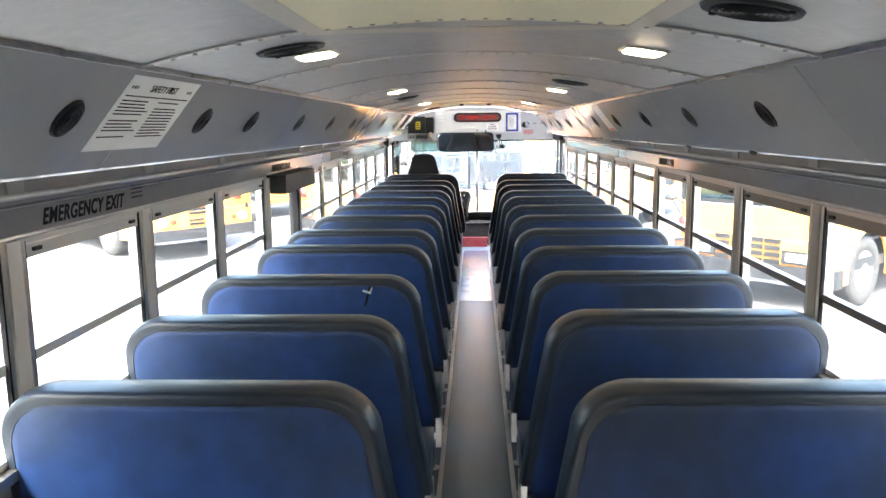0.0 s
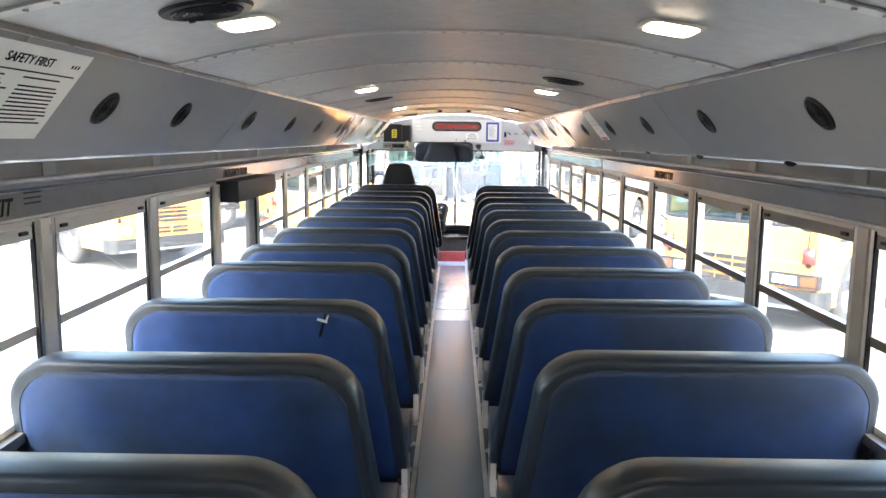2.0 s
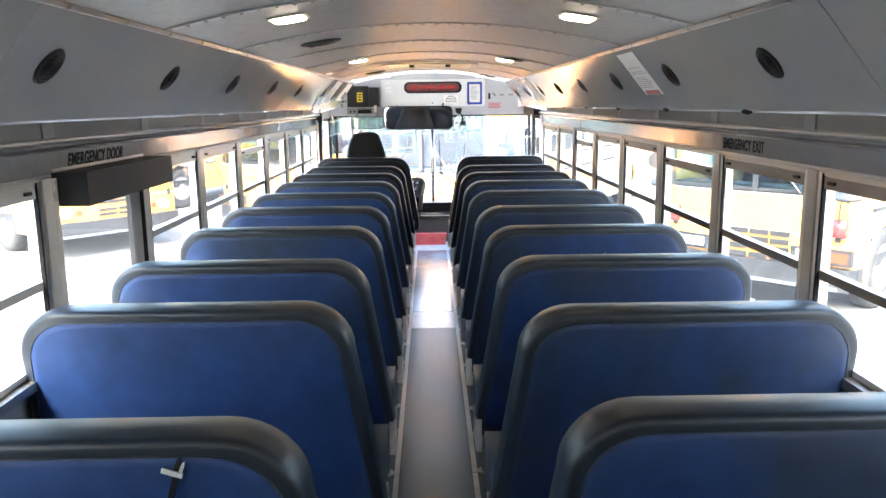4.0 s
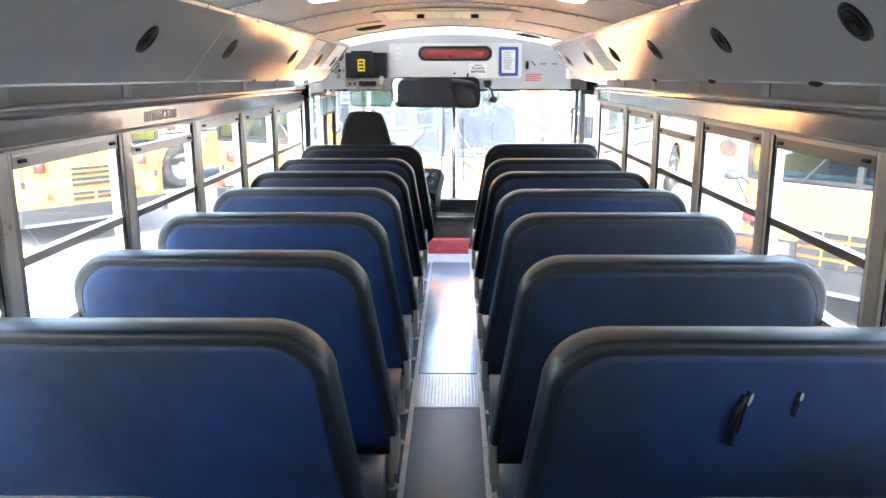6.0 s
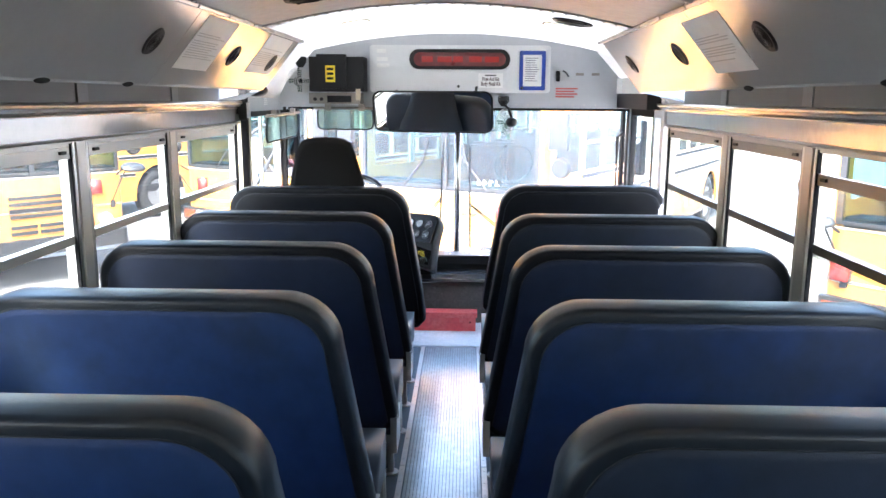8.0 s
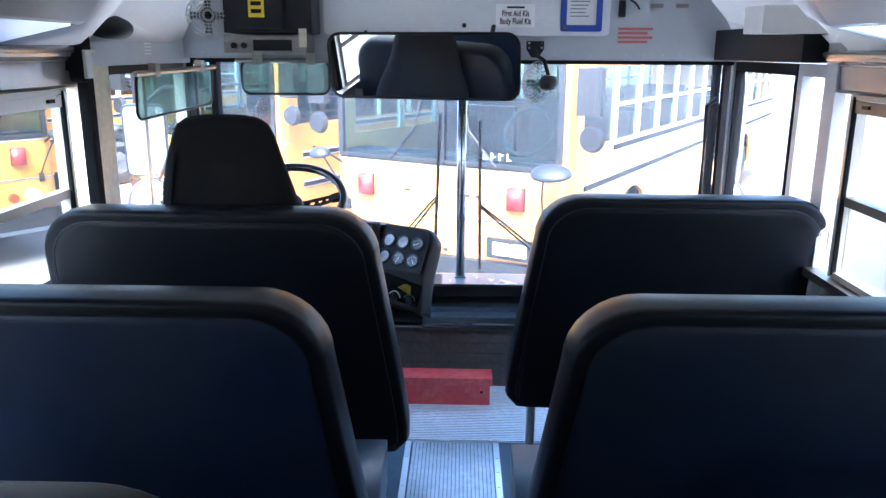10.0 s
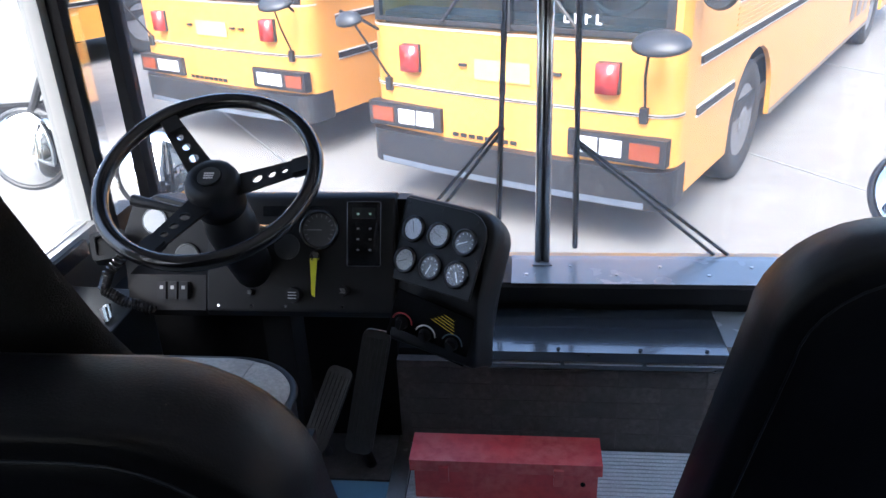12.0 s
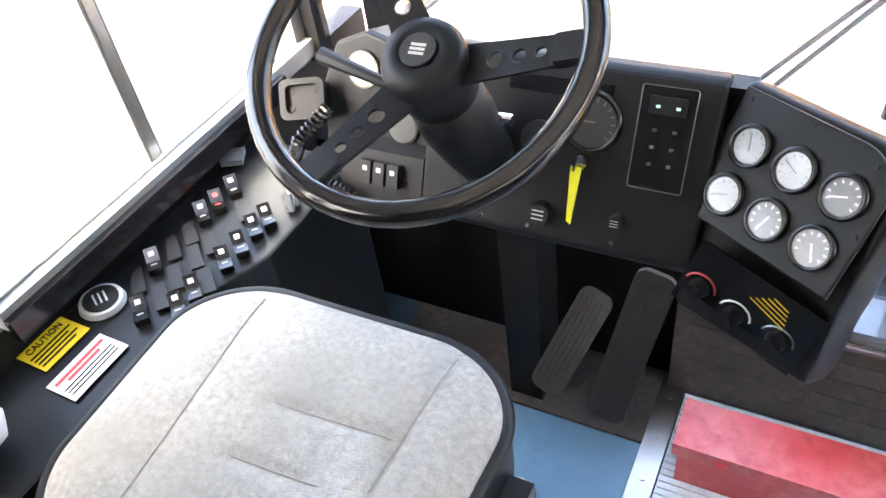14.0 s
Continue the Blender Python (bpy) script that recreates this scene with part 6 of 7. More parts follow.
low = [[(x * k, y * k, z) for x, y in rim_] for k, z in ((0.94, 0.47), (1.0, 0.495), (1.0, 0.556))]
top_ = [[(x * k, y * k, cushion_z(k, x * k, y * k)) for x, y in rim_] for k in [1.0, 0.99, 0.975, 0.955, 0.93] + [0.90 - 0.025 * q for q in range(36)]]
skin(bm, low + top_)
part("cushion", bm, M["fabric"], ds, "grey tweed cushion", True)
bm = bmesh.new()
tube(bm, [(x * 1.0, y * 1.0, 0.573 + lift(y)) for x, y in seat_outline(SX, SY)], 0.0085, 6, 0, True)
part("piping", bm, M["black"], ds, "black piping", True)
bm = bmesh.new()
skin(bm, [[(x * 1.006, y * 1.006, z) for x, y in seat_outline(SX, SY)] for z in (0.482, 0.52, 0.567)], True, False)
part("side_band", bm, M["vinyl_black"], ds, "black vinyl side band", True)
for (ax, ay), (bx, by) in CUT:
    bm = bmesh.new()
    line = [(ax + (bx - ax) * k / 24, ay + (by - ay) * k / 24) for k in range(25)]
    line = [(x, y) for x, y in line if max(abs(x) / SX, abs(y) / SY) < 0.455]
    tube(bm, [(x, y, cushion_z(2 * max(abs(x) / SX, abs(y) / SY), x, y) + 0.0009) for x, y in line], 0.0010, 5)
    part("seam", bm, M["seam"], ds, "stitched seam")
bm = bmesh.new()
half = [(0.0, 1.302), (0.06, 1.300), (0.10, 1.292), (0.125, 1.275), (0.143, 1.24), (0.162, 1.18), (0.184, 1.10), (0.20, 1.03), (0.232, 0.95), (0.262, 0.89), (0.285, 0.80), (0.292, 0.72), (0.295, 0.58), (0.285, 0.47), (0.20, 0.44)]
shape = [(w_, z) for w_, z in half] + [(-w_, z) for w_, z in reversed(half[1:])]
skin(bm, [[(x * k + 0.062 - 0.05 * max(0, 0.95 - z), y + 0.3 * max(-0.06, min(0.6, 1.1 - z)), 0.87 + (z - 0.87) * (0.5 + 0.5 * k)) for x, z in shape] for y, k in ((-0.442, 0.85), (-0.438, 0.96), (-0.426, 1.0), (-0.414, 1.0), (-0.398, 0.93), (-0.380, 0.82), (-0.370, 0.68))])
bmesh.ops.recalc_face_normals(bm, faces=bm.faces)
part("backrest", bm, M["fabric_dark"], ds, "tall black fabric backrest", True)
bm = bmesh.new()
disc(bm, 0.15, 0.006, 0.05, 28, None, 0.12)
disc(bm, 0.09, 0.05, 0.475, 20, None, 0.13)
part("pedestal", bm, M["dash"], ds, "black pedestal")
bm = bmesh.new()
tube(bm, [(0.262, -0.16, 0.485), (0.272, 0.0, 0.49), (0.268, 0.12, 0.485)], 0.010, 8)
part("slide_lever", bm, M["steel"], ds, "steel adjuster lever")
part("buckle", bbox(0.255, 0.290, 0.06, 0.11, 0.46, 0.51, 0.008), M["black"], ds, "black adjuster bracket")
bm = bmesh.new()
tube(bm, [(-0.42, -0.205, 0.585), (-0.385, -0.165, 0.60), (-0.352, -0.125, 0.602), (-0.340, -0.108, 0.596)], [0.034, 0.036, 0.034, 0.018], 16)
part("belt_sleeve", bm, M["white"], ds, "pale plastic belt sleeve", True)

# ---- notices in the cabin ----
def notice(name, label, y0, y1, s, f0, f1, heading, words=""):
    """A printed sheet on a sloping overhead panel; f from the upper edge to the lower."""
    hi, lo = Vector((s * 0.70, 0, 1.762)), Vector((s * 0.884, 0, 1.536))
    a, b = hi.lerp(lo, f0), hi.lerp(lo, f1)
    nrm_ = Vector((-s * 0.226, 0, -0.184)).normalized()
    c = (a + b) / 2 + nrm_ * 0.001
    m_ = basis((c.x, (y0 + y1) / 2, c.z), (0, 1, 0) if s < 0 else (0, -1, 0), a - b)
    w_, h_ = (y1 - y0), (b - a).length
    nt = thing(name, label, "notice", m_)
    part("sheet", bbox(-w_ / 2, w_ / 2, -h_ / 2, h_ / 2, 0, 0.0012), M["paper"], nt)
    if words:
        text("title", words, 0.027, pose(0, h_ / 2 - 0.03, 0.0018), M["ink"], nt, 0.95)
        bm = bmesh.new()
        box(bm, -w_ / 2 + 0.02, w_ / 2 - 0.02, h_ / 2 - 0.055, h_ / 2 - 0.052, 0.0012, 0.0016)
        for s_ in (-1, 1):
            for k in range(3):
                box(bm, s_ * w_ * 0.40 + 0.012 * (k - 1) - 0.003, s_ * w_ * 0.40 + 0.012 * (k - 1) + 0.003, h_ / 2 - 0.034, h_ / 2 - 0.026, 0.0012, 0.0016)
        part("rule", bm, M["ink"], nt)
    bm = bmesh.new()
    rows_ = int((h_ - 0.09) / 0.0092)
    for k in range(rows_):
        z = h_ / 2 - 0.068 - k * 0.0092
        for x0, x1 in ((-w_ / 2 + 0.02, -0.012), (0.012, w_ / 2 - 0.02)) if words else ((-w_ / 2 + 0.015, w_ / 2 - 0.015),):
            if random.random() < 0.9:
                box(bm, x0, x0 + (x1 - x0) * random.uniform(0.7, 1.0), z, z + 0.0034, 0.0012, 0.0016)
    part("print", bm, heading, nt, "lines of fine print")
    return nt


notice("safety_notice", "white safety notice sheet on the overhead panel", 2.10, 2.50, -1, 0.09, 0.80, M["ink"], "SAFETY FIRST")
nn = notice("rules_notice", "white notice with red print on the overhead panel", 5.15, 5.38, 1, 0.10, 0.76, M["print_pale"])
part("red_bar", bbox(-0.09, 0.09, -0.095, -0.075, 0.0012, 0.0018), M["print_red_pale"], nn, "red printed bar")
notice("posted_sheet", "plain pale sheet on the overhead panel near the front", 8.155, 8.50, 1, 0.15, 0.81, M["faint_print"])
notice("posted_sheet", "plain pale sheet on the overhead panel near the front", 8.49, 8.81, -1, 0.07, 0.77, M["faint_print"])
notice("posted_sheet", "plain pale sheet on the overhead panel near the front", 9.26, 9.66, -1, 0.06, 0.71, M["faint_print"])

# torn latches on seat backs
def tear(x, y, z, a, w, fold=0.0):
    m_ = basis((x, y, z), (math.cos(radians(a)), 0, math.sin(radians(a))), (-math.sin(radians(a)), 0.1, math.cos(radians(a))))
    t_ = thing("seat_tear", "torn slit with pale stuffing in a blue seat back", "tear", m_)
    bm = bmesh.new()
    plate(bm, [(w * 1.5 * math.cos(a_), (0.0065 + 0.002 * math.cos(2 * a_)) * math.sin(a_)) for a_ in [2 * math.pi * k / 16 for k in range(16)]], -0.003, 0.0022)
    part("slit", bm, M["seal"], t_)
    bm = bmesh.new()
    plate(bm, [(w * 0.95 + w * 0.45 * math.cos(a_), -0.004 + 0.003 * math.sin(a_)) for a_ in [2 * math.pi * k / 10 for k in range(10)]], 0.001, 0.004, pose(0, 0, 0, 0, 0, -8))
    part("stuffing", bm, M["stuffing"], t_, "pale stuffing")
    if fold:
        bm = bmesh.new()
        tube(bm, [(w * 1.1, 0.004, 0.0), (0.0, 0.012, 0.006), (-fold * 0.6, 0.010, 0.005), (-fold, 0.004, -0.002)], 0.008, 8)
        part("fold", bm, M["navy"], t_, "loose fold of vinyl", True)


tear(-0.435, 3.553 - 0.05, 0.955, 75, 0.03)
part("flap", bbox(0.012, 0.02, -0.012, 0.024, 0.002, 0.006, 0.002), M["stuffing"], bpy.data.objects["seat_tear"], "pale torn flap")
tear(0.635, 5.712 - 0.044, 0.868, 78, 0.034, 0.075)
tear(0.745, 5.712 - 0.044, 0.886, 82, 0.02)


# ---- the yard outside ----
GROUND = -0.95
bm = bmesh.new()
n = 40
vs = [[bm.verts.new((-600 + 1200 * i / n, -600 + 1200 * j / n, GROUND)) for i in range(n + 1)] for j in range(n + 1)]
for j in range(n):
    for i in range(n):
        bm.faces.new((vs[j][i], vs[j][i + 1], vs[j + 1][i + 1], vs[j + 1][i]))
gr = tagged(part("ground", bm, M["ground"]), "pale dusty gravel and concrete yard", "ground", kind="structure")

bm = bmesh.new()
for k in range(-3, 6):
    m_ = pose(4.0 + k * 3.6, 20.0 + k * 1.2, GROUND, 0, 0, -55)
    box(bm, -14, 14, -0.012, 0.012, 0.001, 0.004, m_)
part("slab_joint", bm, M["rim"], gr, "dark joints between concrete slabs")


def wheel(parent, x, y, s, r=0.50):
    """A wheel with its tyre outside face towards s along x."""
    o = thing("wheel", "", "")
    for k in list(o.keys()):
        del o[k]
    o.parent = parent
    o.matrix_basis = basis((x, y, r), (0, 1, 0), (0, 0, 1)) if s > 0 else basis((x, y, r), (0, -1, 0), (0, 0, 1))
    bm = bmesh.new()
    prof = [(r * 0.58, 0.10), (r * 0.66, 0.125), (r * 0.86, 0.135), (r * 0.97, 0.11), (r, 0.06), (r, -0.10), (r * 0.9, -0.13), (r * 0.5, -0.13)]
    skin(bm, [[(q * math.cos(t), q * math.sin(t), z) for t in [2 * math.pi * k / 36 for k in range(36)]] for q, z in prof], True, False)
    bmesh.ops.recalc_face_normals(bm, faces=bm.faces)
    part("tyre", bm, M["tyre"], o, "black tyre", True)
    bm = bmesh.new()
    prof = [(r * 0.59, 0.11), (r * 0.55, 0.07), (r * 0.42, 0.03), (r * 0.34, 0.05), (r * 0.24, 0.05), (r * 0.22, 0.12), (r * 0.12, 0.13)]
    skin(bm, [[(q * math.cos(t), q * math.sin(t), z) for t in [2 * math.pi * k / 28 for k in range(28)]] for q, z in prof], True, True)
    for k in range(8):
        a = 2 * math.pi * k / 8
        disc(bm, 0.016, 0.04, 0.075, 8, pose(r * 0.31 * math.cos(a), r * 0.31 * math.sin(a), 0))
    bmesh.ops.recalc_face_normals(bm, faces=bm.faces)
    part("rim", bm, M["rim"], o, "grey steel rim")
    return o


BUS_SEAT = part("seat_back_source", bbox(-0.46, 0.46, -0.05, 0.05, 0.0, 0.86, 0.04), M["navy"])
BUS_SEAT.data.name = "seat_back"
seat_source, BUS_SEAT = BUS_SEAT, BUS_SEAT.data
bpy.data.objects.remove(seat_source)


def school_bus(x, y, yaw, label, grille="", set_back=1.84, length=10.9, writing=True):
    """A flat-fronted school bus; its nose stands at x, y and faces the viewer; it runs back along its own y."""
    b = thing("school_bus", label, "bus", pose(x, y, GROUND, 0, 0, -yaw), "parked school buses")
    W, z0 = 1.22, 0.38
    # body shell with rounded front corners and openings
    def ring_at(inset):
        arc = [(W - 0.17 + 0.17 * math.cos(t) - inset, 0.18 - 0.17 * math.sin(t) + inset) for t in [math.pi / 2 * k / 6 for k in range(7)]]
        mid = [(0.6, -0.02 + inset), (0.0, -0.035 + inset), (-0.6, -0.02 + inset)]
        return [(-p, q) for p, q in arc] + mid[::-1] + arc[::-1]
    fr = ring_at(0)
    # front lower body
    bm = bmesh.new()
    skin(bm, [[(p, q, z) for p, q in fr] + [(W, 0.30, z), (-W, 0.30, z)] for z in (0.52, 0.9, 1.415)])
    bmesh.ops.recalc_face_normals(bm, faces=bm.faces)
    for e in bm.edges:
        e.smooth = e.calc_face_angle(0) < radians(30)
    part("front_panel", bm, M["yellow"], b, "", True)
    bm = bmesh.new()
    skin(bm, [[(p, q + 0.02 * k, z) for p, q in fr] + [(W, 0.30, z), (-W, 0.30, z)] for k, z in ((0, 2.40), (1, 2.6), (4, 2.80), (8, 2.90))])
    bmesh.ops.recalc_face_normals(bm, faces=bm.faces)
    part("front_cap", bm, M["yellow"], b)
    # corner posts and windscreen
    for s in (-1, 1):
        bm = bmesh.new()
        skin(bm, [[(s * W, 0.18, z), (s * (W - 0.03), 0.08, z), (s * (W - 0.07), 0.05, z), (s * (W - 0.05), 0.30, z), (s * W, 0.30, z)] for z in (1.415, 2.40)])
        bmesh.ops.recalc_face_normals(bm, faces=bm.faces)
        part("corner_post", bm, M["yellow"], b)
        bm = bmesh.new()
        box(bm, *sorted((s * 0.02, s * (W - 0.07))), 0.045, 0.055, 1.45, 2.38)
        g = part("windscreen_pane", bm, M["bus_pane"], b, "dark reflecting windscreen pane")
        bm = bmesh.new()
        tube(bm, [(s * 0.55, 0.02, 1.45), (s * 0.28, 0.025, 1.75), (s * 0.22, 0.03, 2.0)], 0.012, 6)
        part("wiper", bm, M["bus_black"], b, "black wiper")
    part("screen_bar", bbox(-0.03, 0.03, 0.02, 0.07, 1.43, 2.40), M["bus_black"], b, "black centre bar")
    bm = bmesh.new()
    skin(bm, [[(p * 1.004, q - 0.008, z) for p, q in fr] for z in (1.413, 1.429)], False, False)
    bmesh.ops.solidify(bm, geom=bm.faces[:], thickness=0.012)
    part("screen_trim", bm, M["alu_paint"], b, "bright trim under the windscreen")
    bm = bmesh.new()
    skin(bm, [[(p * 1.004, q - 0.008, z) for p, q in fr] for z in (0.965, 0.989)], False, False)
    bmesh.ops.solidify(bm, geom=bm.faces[:], thickness=0.012)
    bt = part("belt_trim", bm, M["alu_paint"], b, "bright belt trim")
    bm = bmesh.new()
    skin(bm, [[(p * 1.008, q - 0.014, z) for p, q in fr] for z in (0.974, 0.981)], False, False)
    bmesh.ops.solidify(bm, geom=bm.faces[:], thickness=0.008)
    part("trim_line", bm, M["bus_black"], bt, "black centre line")
    # side walls with a strip of windows
    nwin = 13
    pitch = (length - 1.4) / nwin
    for s in (-1, 1):
        xa, xb = sorted((s * (W - 0.04), s * W))
        bm = bmesh.new()
        wa = (set_back - 0.62, set_back + 0.62)
        wb = (length - 3.3, length - 2.1)
        for u, v in ((0.30, wa[0]), (wa[1], wb[0]), (wb[1], length)):
            box(bm, xa, xb, u, v, z0 + 0.02, 1.1)
        for c in (wa, wb):
            mid_, r_ = (c[0] + c[1]) / 2, 0.60
            arc = [(mid_ + r_ * math.cos(radians(t)) * 1.03, 0.50 + r_ * math.sin(radians(t))) for t in range(0, 181, 15)]
            arc = [(q, min(z, 1.095)) for q, z in arc]
            pts = [(c[1], 1.1), (c[1], 0.5)] + [p for p in arc if c[0] < p[0] < c[1]] + [(c[0], 0.5), (c[0], 1.1)]
            skin(bm, [[(xa, q, z) for q, z in pts], [(xb, q, z) for q, z in pts]])
        box(bm, xa, xb, 0.30, length, 1.1, 1.62)
        box(bm, xa, xb, 0.30, length, 2.30, 2.62)
        bmesh.ops.recalc_face_normals(bm, faces=bm.faces)
        part("side_wall", bm, M["yellow"], b)
        for k in range(nwin + 1):
            u = 1.2 + k * pitch - 0.05
            part("window_post", bbox(xa, xb, u, u + 0.08, 1.62, 2.30), M["bus_frame"], b, "pale window post")
            if k < nwin:
                m_ = part("side_window", bbox(xa + 0.01, xb - 0.01, u + 0.08, u + pitch, 1.62, 2.30), M["bus_side_pane"], b, "dark split window")
                part("window_rail", bbox(*sorted((s * (W - 0.035), s * (W + 0.004))), u + 0.08, u + pitch, 1.935, 1.965), M["bus_frame"], m_)
        part("door_glass" if s > 0 else "driver_glass", bbox(xa + 0.01, xb - 0.01, 0.34, 1.14, 1.50, 2.30), M["bus_side_pane"], b, "dark side pane")
        part("front_door_post", bbox(xa, xb, 0.30, 0.34, 1.5, 2.35), M["yellow"], b)
        for z, h in ((1.535, 0.045), (1.245, 0.045), (0.905, 0.045)):
            ya, yb = 0.40 if z < 1.3 else 1.15, wa[0] if z < 1 else length
            rl = part("rub_rail", bbox(*sorted((s * (W - 0.01), s * (W + 0.018))), ya, yb, z, z + h, 0.008), M["bus_black"], b, "black rub rail")
            bm = bmesh.new()
            for q in (z - 0.016, z + h + 0.004):
                box(bm, *sorted((s * (W - 0.005), s * (W + 0.010))), ya, yb, q, q + 0.012)
            part("rail_edge", bm, M["alu_paint"], rl, "thin metal edge")
        for k in range(5):
            part("body_rib", bbox(*sorted((s * (W - 0.005), s * (W + 0.007))), 1.15, length - 0.05, 1.325 + k * 0.037, 1.340 + k * 0.037, 0.003), M["yellow"], b)
        part("skirt_edge", bbox(*sorted((s * (W - 0.01), s * (W + 0.008))), wa[1], wb[0], z0 + 0.02, z0 + 0.06), M["alu_dark"], b, "metal skirt edge")
        if s > 0:
            for k in range(3):
                part("louvre_panel", bbox(W - 0.01, W + 0.006, 6.1 + k * 0.45, 6.4 + k * 0.45, 0.62, 0.88, 0.004), M["alu_dark"], b, "grey vent panel")
        wheel(b, s * (W - 0.17), set_back, s)
        wheel(b, s * (W - 0.17), length - 2.7, s)
    # roof, floor, rear
    bm = bmesh.new()
    rs = []
    for q, k in ((0.10, 0.95), (0.35, 1.0), (length, 1.0)):
        rs.append([(W * k * math.cos(radians(t)), q, 2.58 + 0.34 * math.sin(radians(t)) ** 0.8) for t in range(0, 181, 15)])
    skin(bm, [r + [(-W * 0.97, r[0][1], 2.56), (W * 0.97, r[0][1], 2.56)] for r in rs])
    bmesh.ops.recalc_face_normals(bm, faces=bm.faces)
    part("roof", bm, M["yellow"], b)
    part("underbody", bbox(-W + 0.05, W - 0.05, 0.35, length - 0.05, 0.55, 0.70), M["bus_black"], b, "black underbody")
    part("rear_wall", bbox(-W + 0.002, W - 0.002, length, length + 0.04, 0.42, 2.60), M["yellow"], b)
    part("inner_lining", bbox(-W + 0.06, W - 0.06, 0.34, length - 0.02, 2.50, 2.54), M["white"], b, "pale ceiling inside")
    part("inner_floor", bbox(-W + 0.06, W - 0.06, 0.32, length - 0.06, 0.93, 0.97), M["bus_black"], b, "dark floor inside")
    for k in range(11):
        for s in (-1, 1):
            ob = new("seat_back", BUS_SEAT)
            ob.parent = b
            ob.matrix_basis = pose(s * 0.66, 2.0 + k * 0.76, 0.97)
    part("inner_dash", bbox(-W + 0.1, W - 0.1, 0.12, 0.42, 0.97, 1.50, 0.03), M["bus_black"], b, "dark dashboard inside")
    bm = bmesh.new()
    tube(bm, [(0.62 + 0.23 * math.cos(2 * math.pi * k / 24), 0.52 + 0.10 * math.sin(2 * math.pi * k / 24), 1.72 + 0.2 * math.sin(2 * math.pi * k / 24)) for k in range(24)], 0.016, 6, 0, True)
    part("inner_wheel", bm, M["bus_black"], b, "steering wheel behind the glass")
    part("driver_back", bbox(0.40, 0.84, 1.02, 1.12, 0.97, 2.05, 0.05), M["bus_black"], b, "driver's seat behind the glass")
    for s in (-1, 1):
        bm = bmesh.new()
        for xa_, xb_, za, zb in ((0.03, W - 0.07, 1.445, 1.475), (0.03, W - 0.07, 2.36, 2.395), (W - 0.115, W - 0.065, 1.475, 2.36)):
            box(bm, *sorted((s * xa_, s * xb_)), 0.03, 0.075, za, zb)
        part("screen_gasket", bm, M["bus_black"], b, "black windscreen gasket")
    # bumper
    bm = bmesh.new()
    skin(bm, [[(p * 1.01, q - 0.09, z) for p, q in fr] + [(W, 0.28, z), (-W, 0.28, z)] for z in (0.37, 0.42, 0.60, 0.63)])
    bmesh.ops.recalc_face_normals(bm, faces=bm.faces)
    bp = part("bumper", bm, M["bus_black"], b, "black steel bumper")
    bm = bmesh.new()
    skin(bm, [[(p * 0.98, q - 0.097, z) for p, q in fr[1:-1]] for z in (0.375, 0.42)], False, False)
    bmesh.ops.solidify(bm, geom=bm.faces[:], thickness=0.006)
    part("bumper_lip", bm, M["lip"], bp, "blue-grey bumper lip")
    # lamps
    up = {"": 0.0, "slats": 0.04, "squares": -0.11}[grille]
    lx = 1.04 if grille == "squares" else 0.78
    for s in (-1, 1):
        wl_ = part("warning_lamp", bbox(s * lx - 0.07, s * lx + 0.07, -0.085, 0.0, 1.105 + up, 1.295 + up, 0.041, 5), M["red_lens"], b, "red warning lamp", True)
        part("lamp_bezel", bbox(s * lx - 0.075, s * lx + 0.075, -0.04, 0.0, 1.10 + up, 1.30 + up, 0.015), M["mirror_back"], wl_, "dark bezel")
        if grille == "slats":
            for x_, r_, mt_, nm_ in ((0.90, 0.088, M["lens_white"], "round clear headlamp"), (0.68, 0.055, M["amber"], "round amber lamp")):
                bm = bmesh.new()
                disc(bm, r_, 0.0, 0.07, 20, basis((s * x_, 0.0, 0.78), (1, 0, 0), (0, 0, 1)), r_ * 0.9)
                part("headlamp" if r_ > 0.06 else "turn_lamp", bm, mt_, b, nm_)
        else:
            bm = bbox(s * 0.86 - 0.34, s * 0.86 + 0.34, -0.062, 0.02, 0.665, 0.845, 0.012)
            hs = part("headlamp_box", bm, M["bus_black"], b, "black headlamp surround")
            for q in (-0.20, -0.03):
                part("headlamp", bbox(s * (0.86 + q) - 0.075, s * (0.86 + q) + 0.075, -0.072, -0.055, 0.70, 0.81, 0.006), M["lens_white"], hs, "clear rectangular headlamp")
            part("turn_lamp", bbox(s * 1.06 - 0.10, s * 1.06 + 0.10, -0.070, -0.04, 0.70, 0.81, 0.006), M["amber"], hs, "amber turn lamp")
        # mirrors
        bm = bmesh.new()
        tube(bm, [(s * 1.10, 0.0, 1.38), (s * 1.16, -0.18, 1.50), (s * 1.20, -0.30, 1.55)], 0.012, 6)
        tube(bm, [(s * 1.02, 0.0, 1.02), (s * 1.06, -0.14, 1.25), (s * 1.12, -0.26, 1.47)], 0.009, 6)
        box(bm, s * 1.02 - 0.025, s * 1.02 + 0.025, -0.03, 0.03, 0.93, 1.03)
        mr = part("mirror_bracket", bm, M["bus_black"], b, "black mirror bracket")
        bm = bmesh.new()
        rings_ = []
        for k in range(6):
            t = k / 5 * math.pi / 2
            rings_.append([((0.175 if s > 0 else 0.11) * math.cos(t) * math.cos(a), (0.13 if s > 0 else 0.085) * math.cos(t) * math.sin(a), 0.075 * math.sin(t)) for a in [2 * math.pi * j / 20 for j in range(20)]])
        rings_[-1] = [(0.01 * math.cos(a), 0.01 * math.sin(a), 0.075) for a in [2 * math.pi * j / 20 for j in range(20)]]
        skin(bm, rings_)
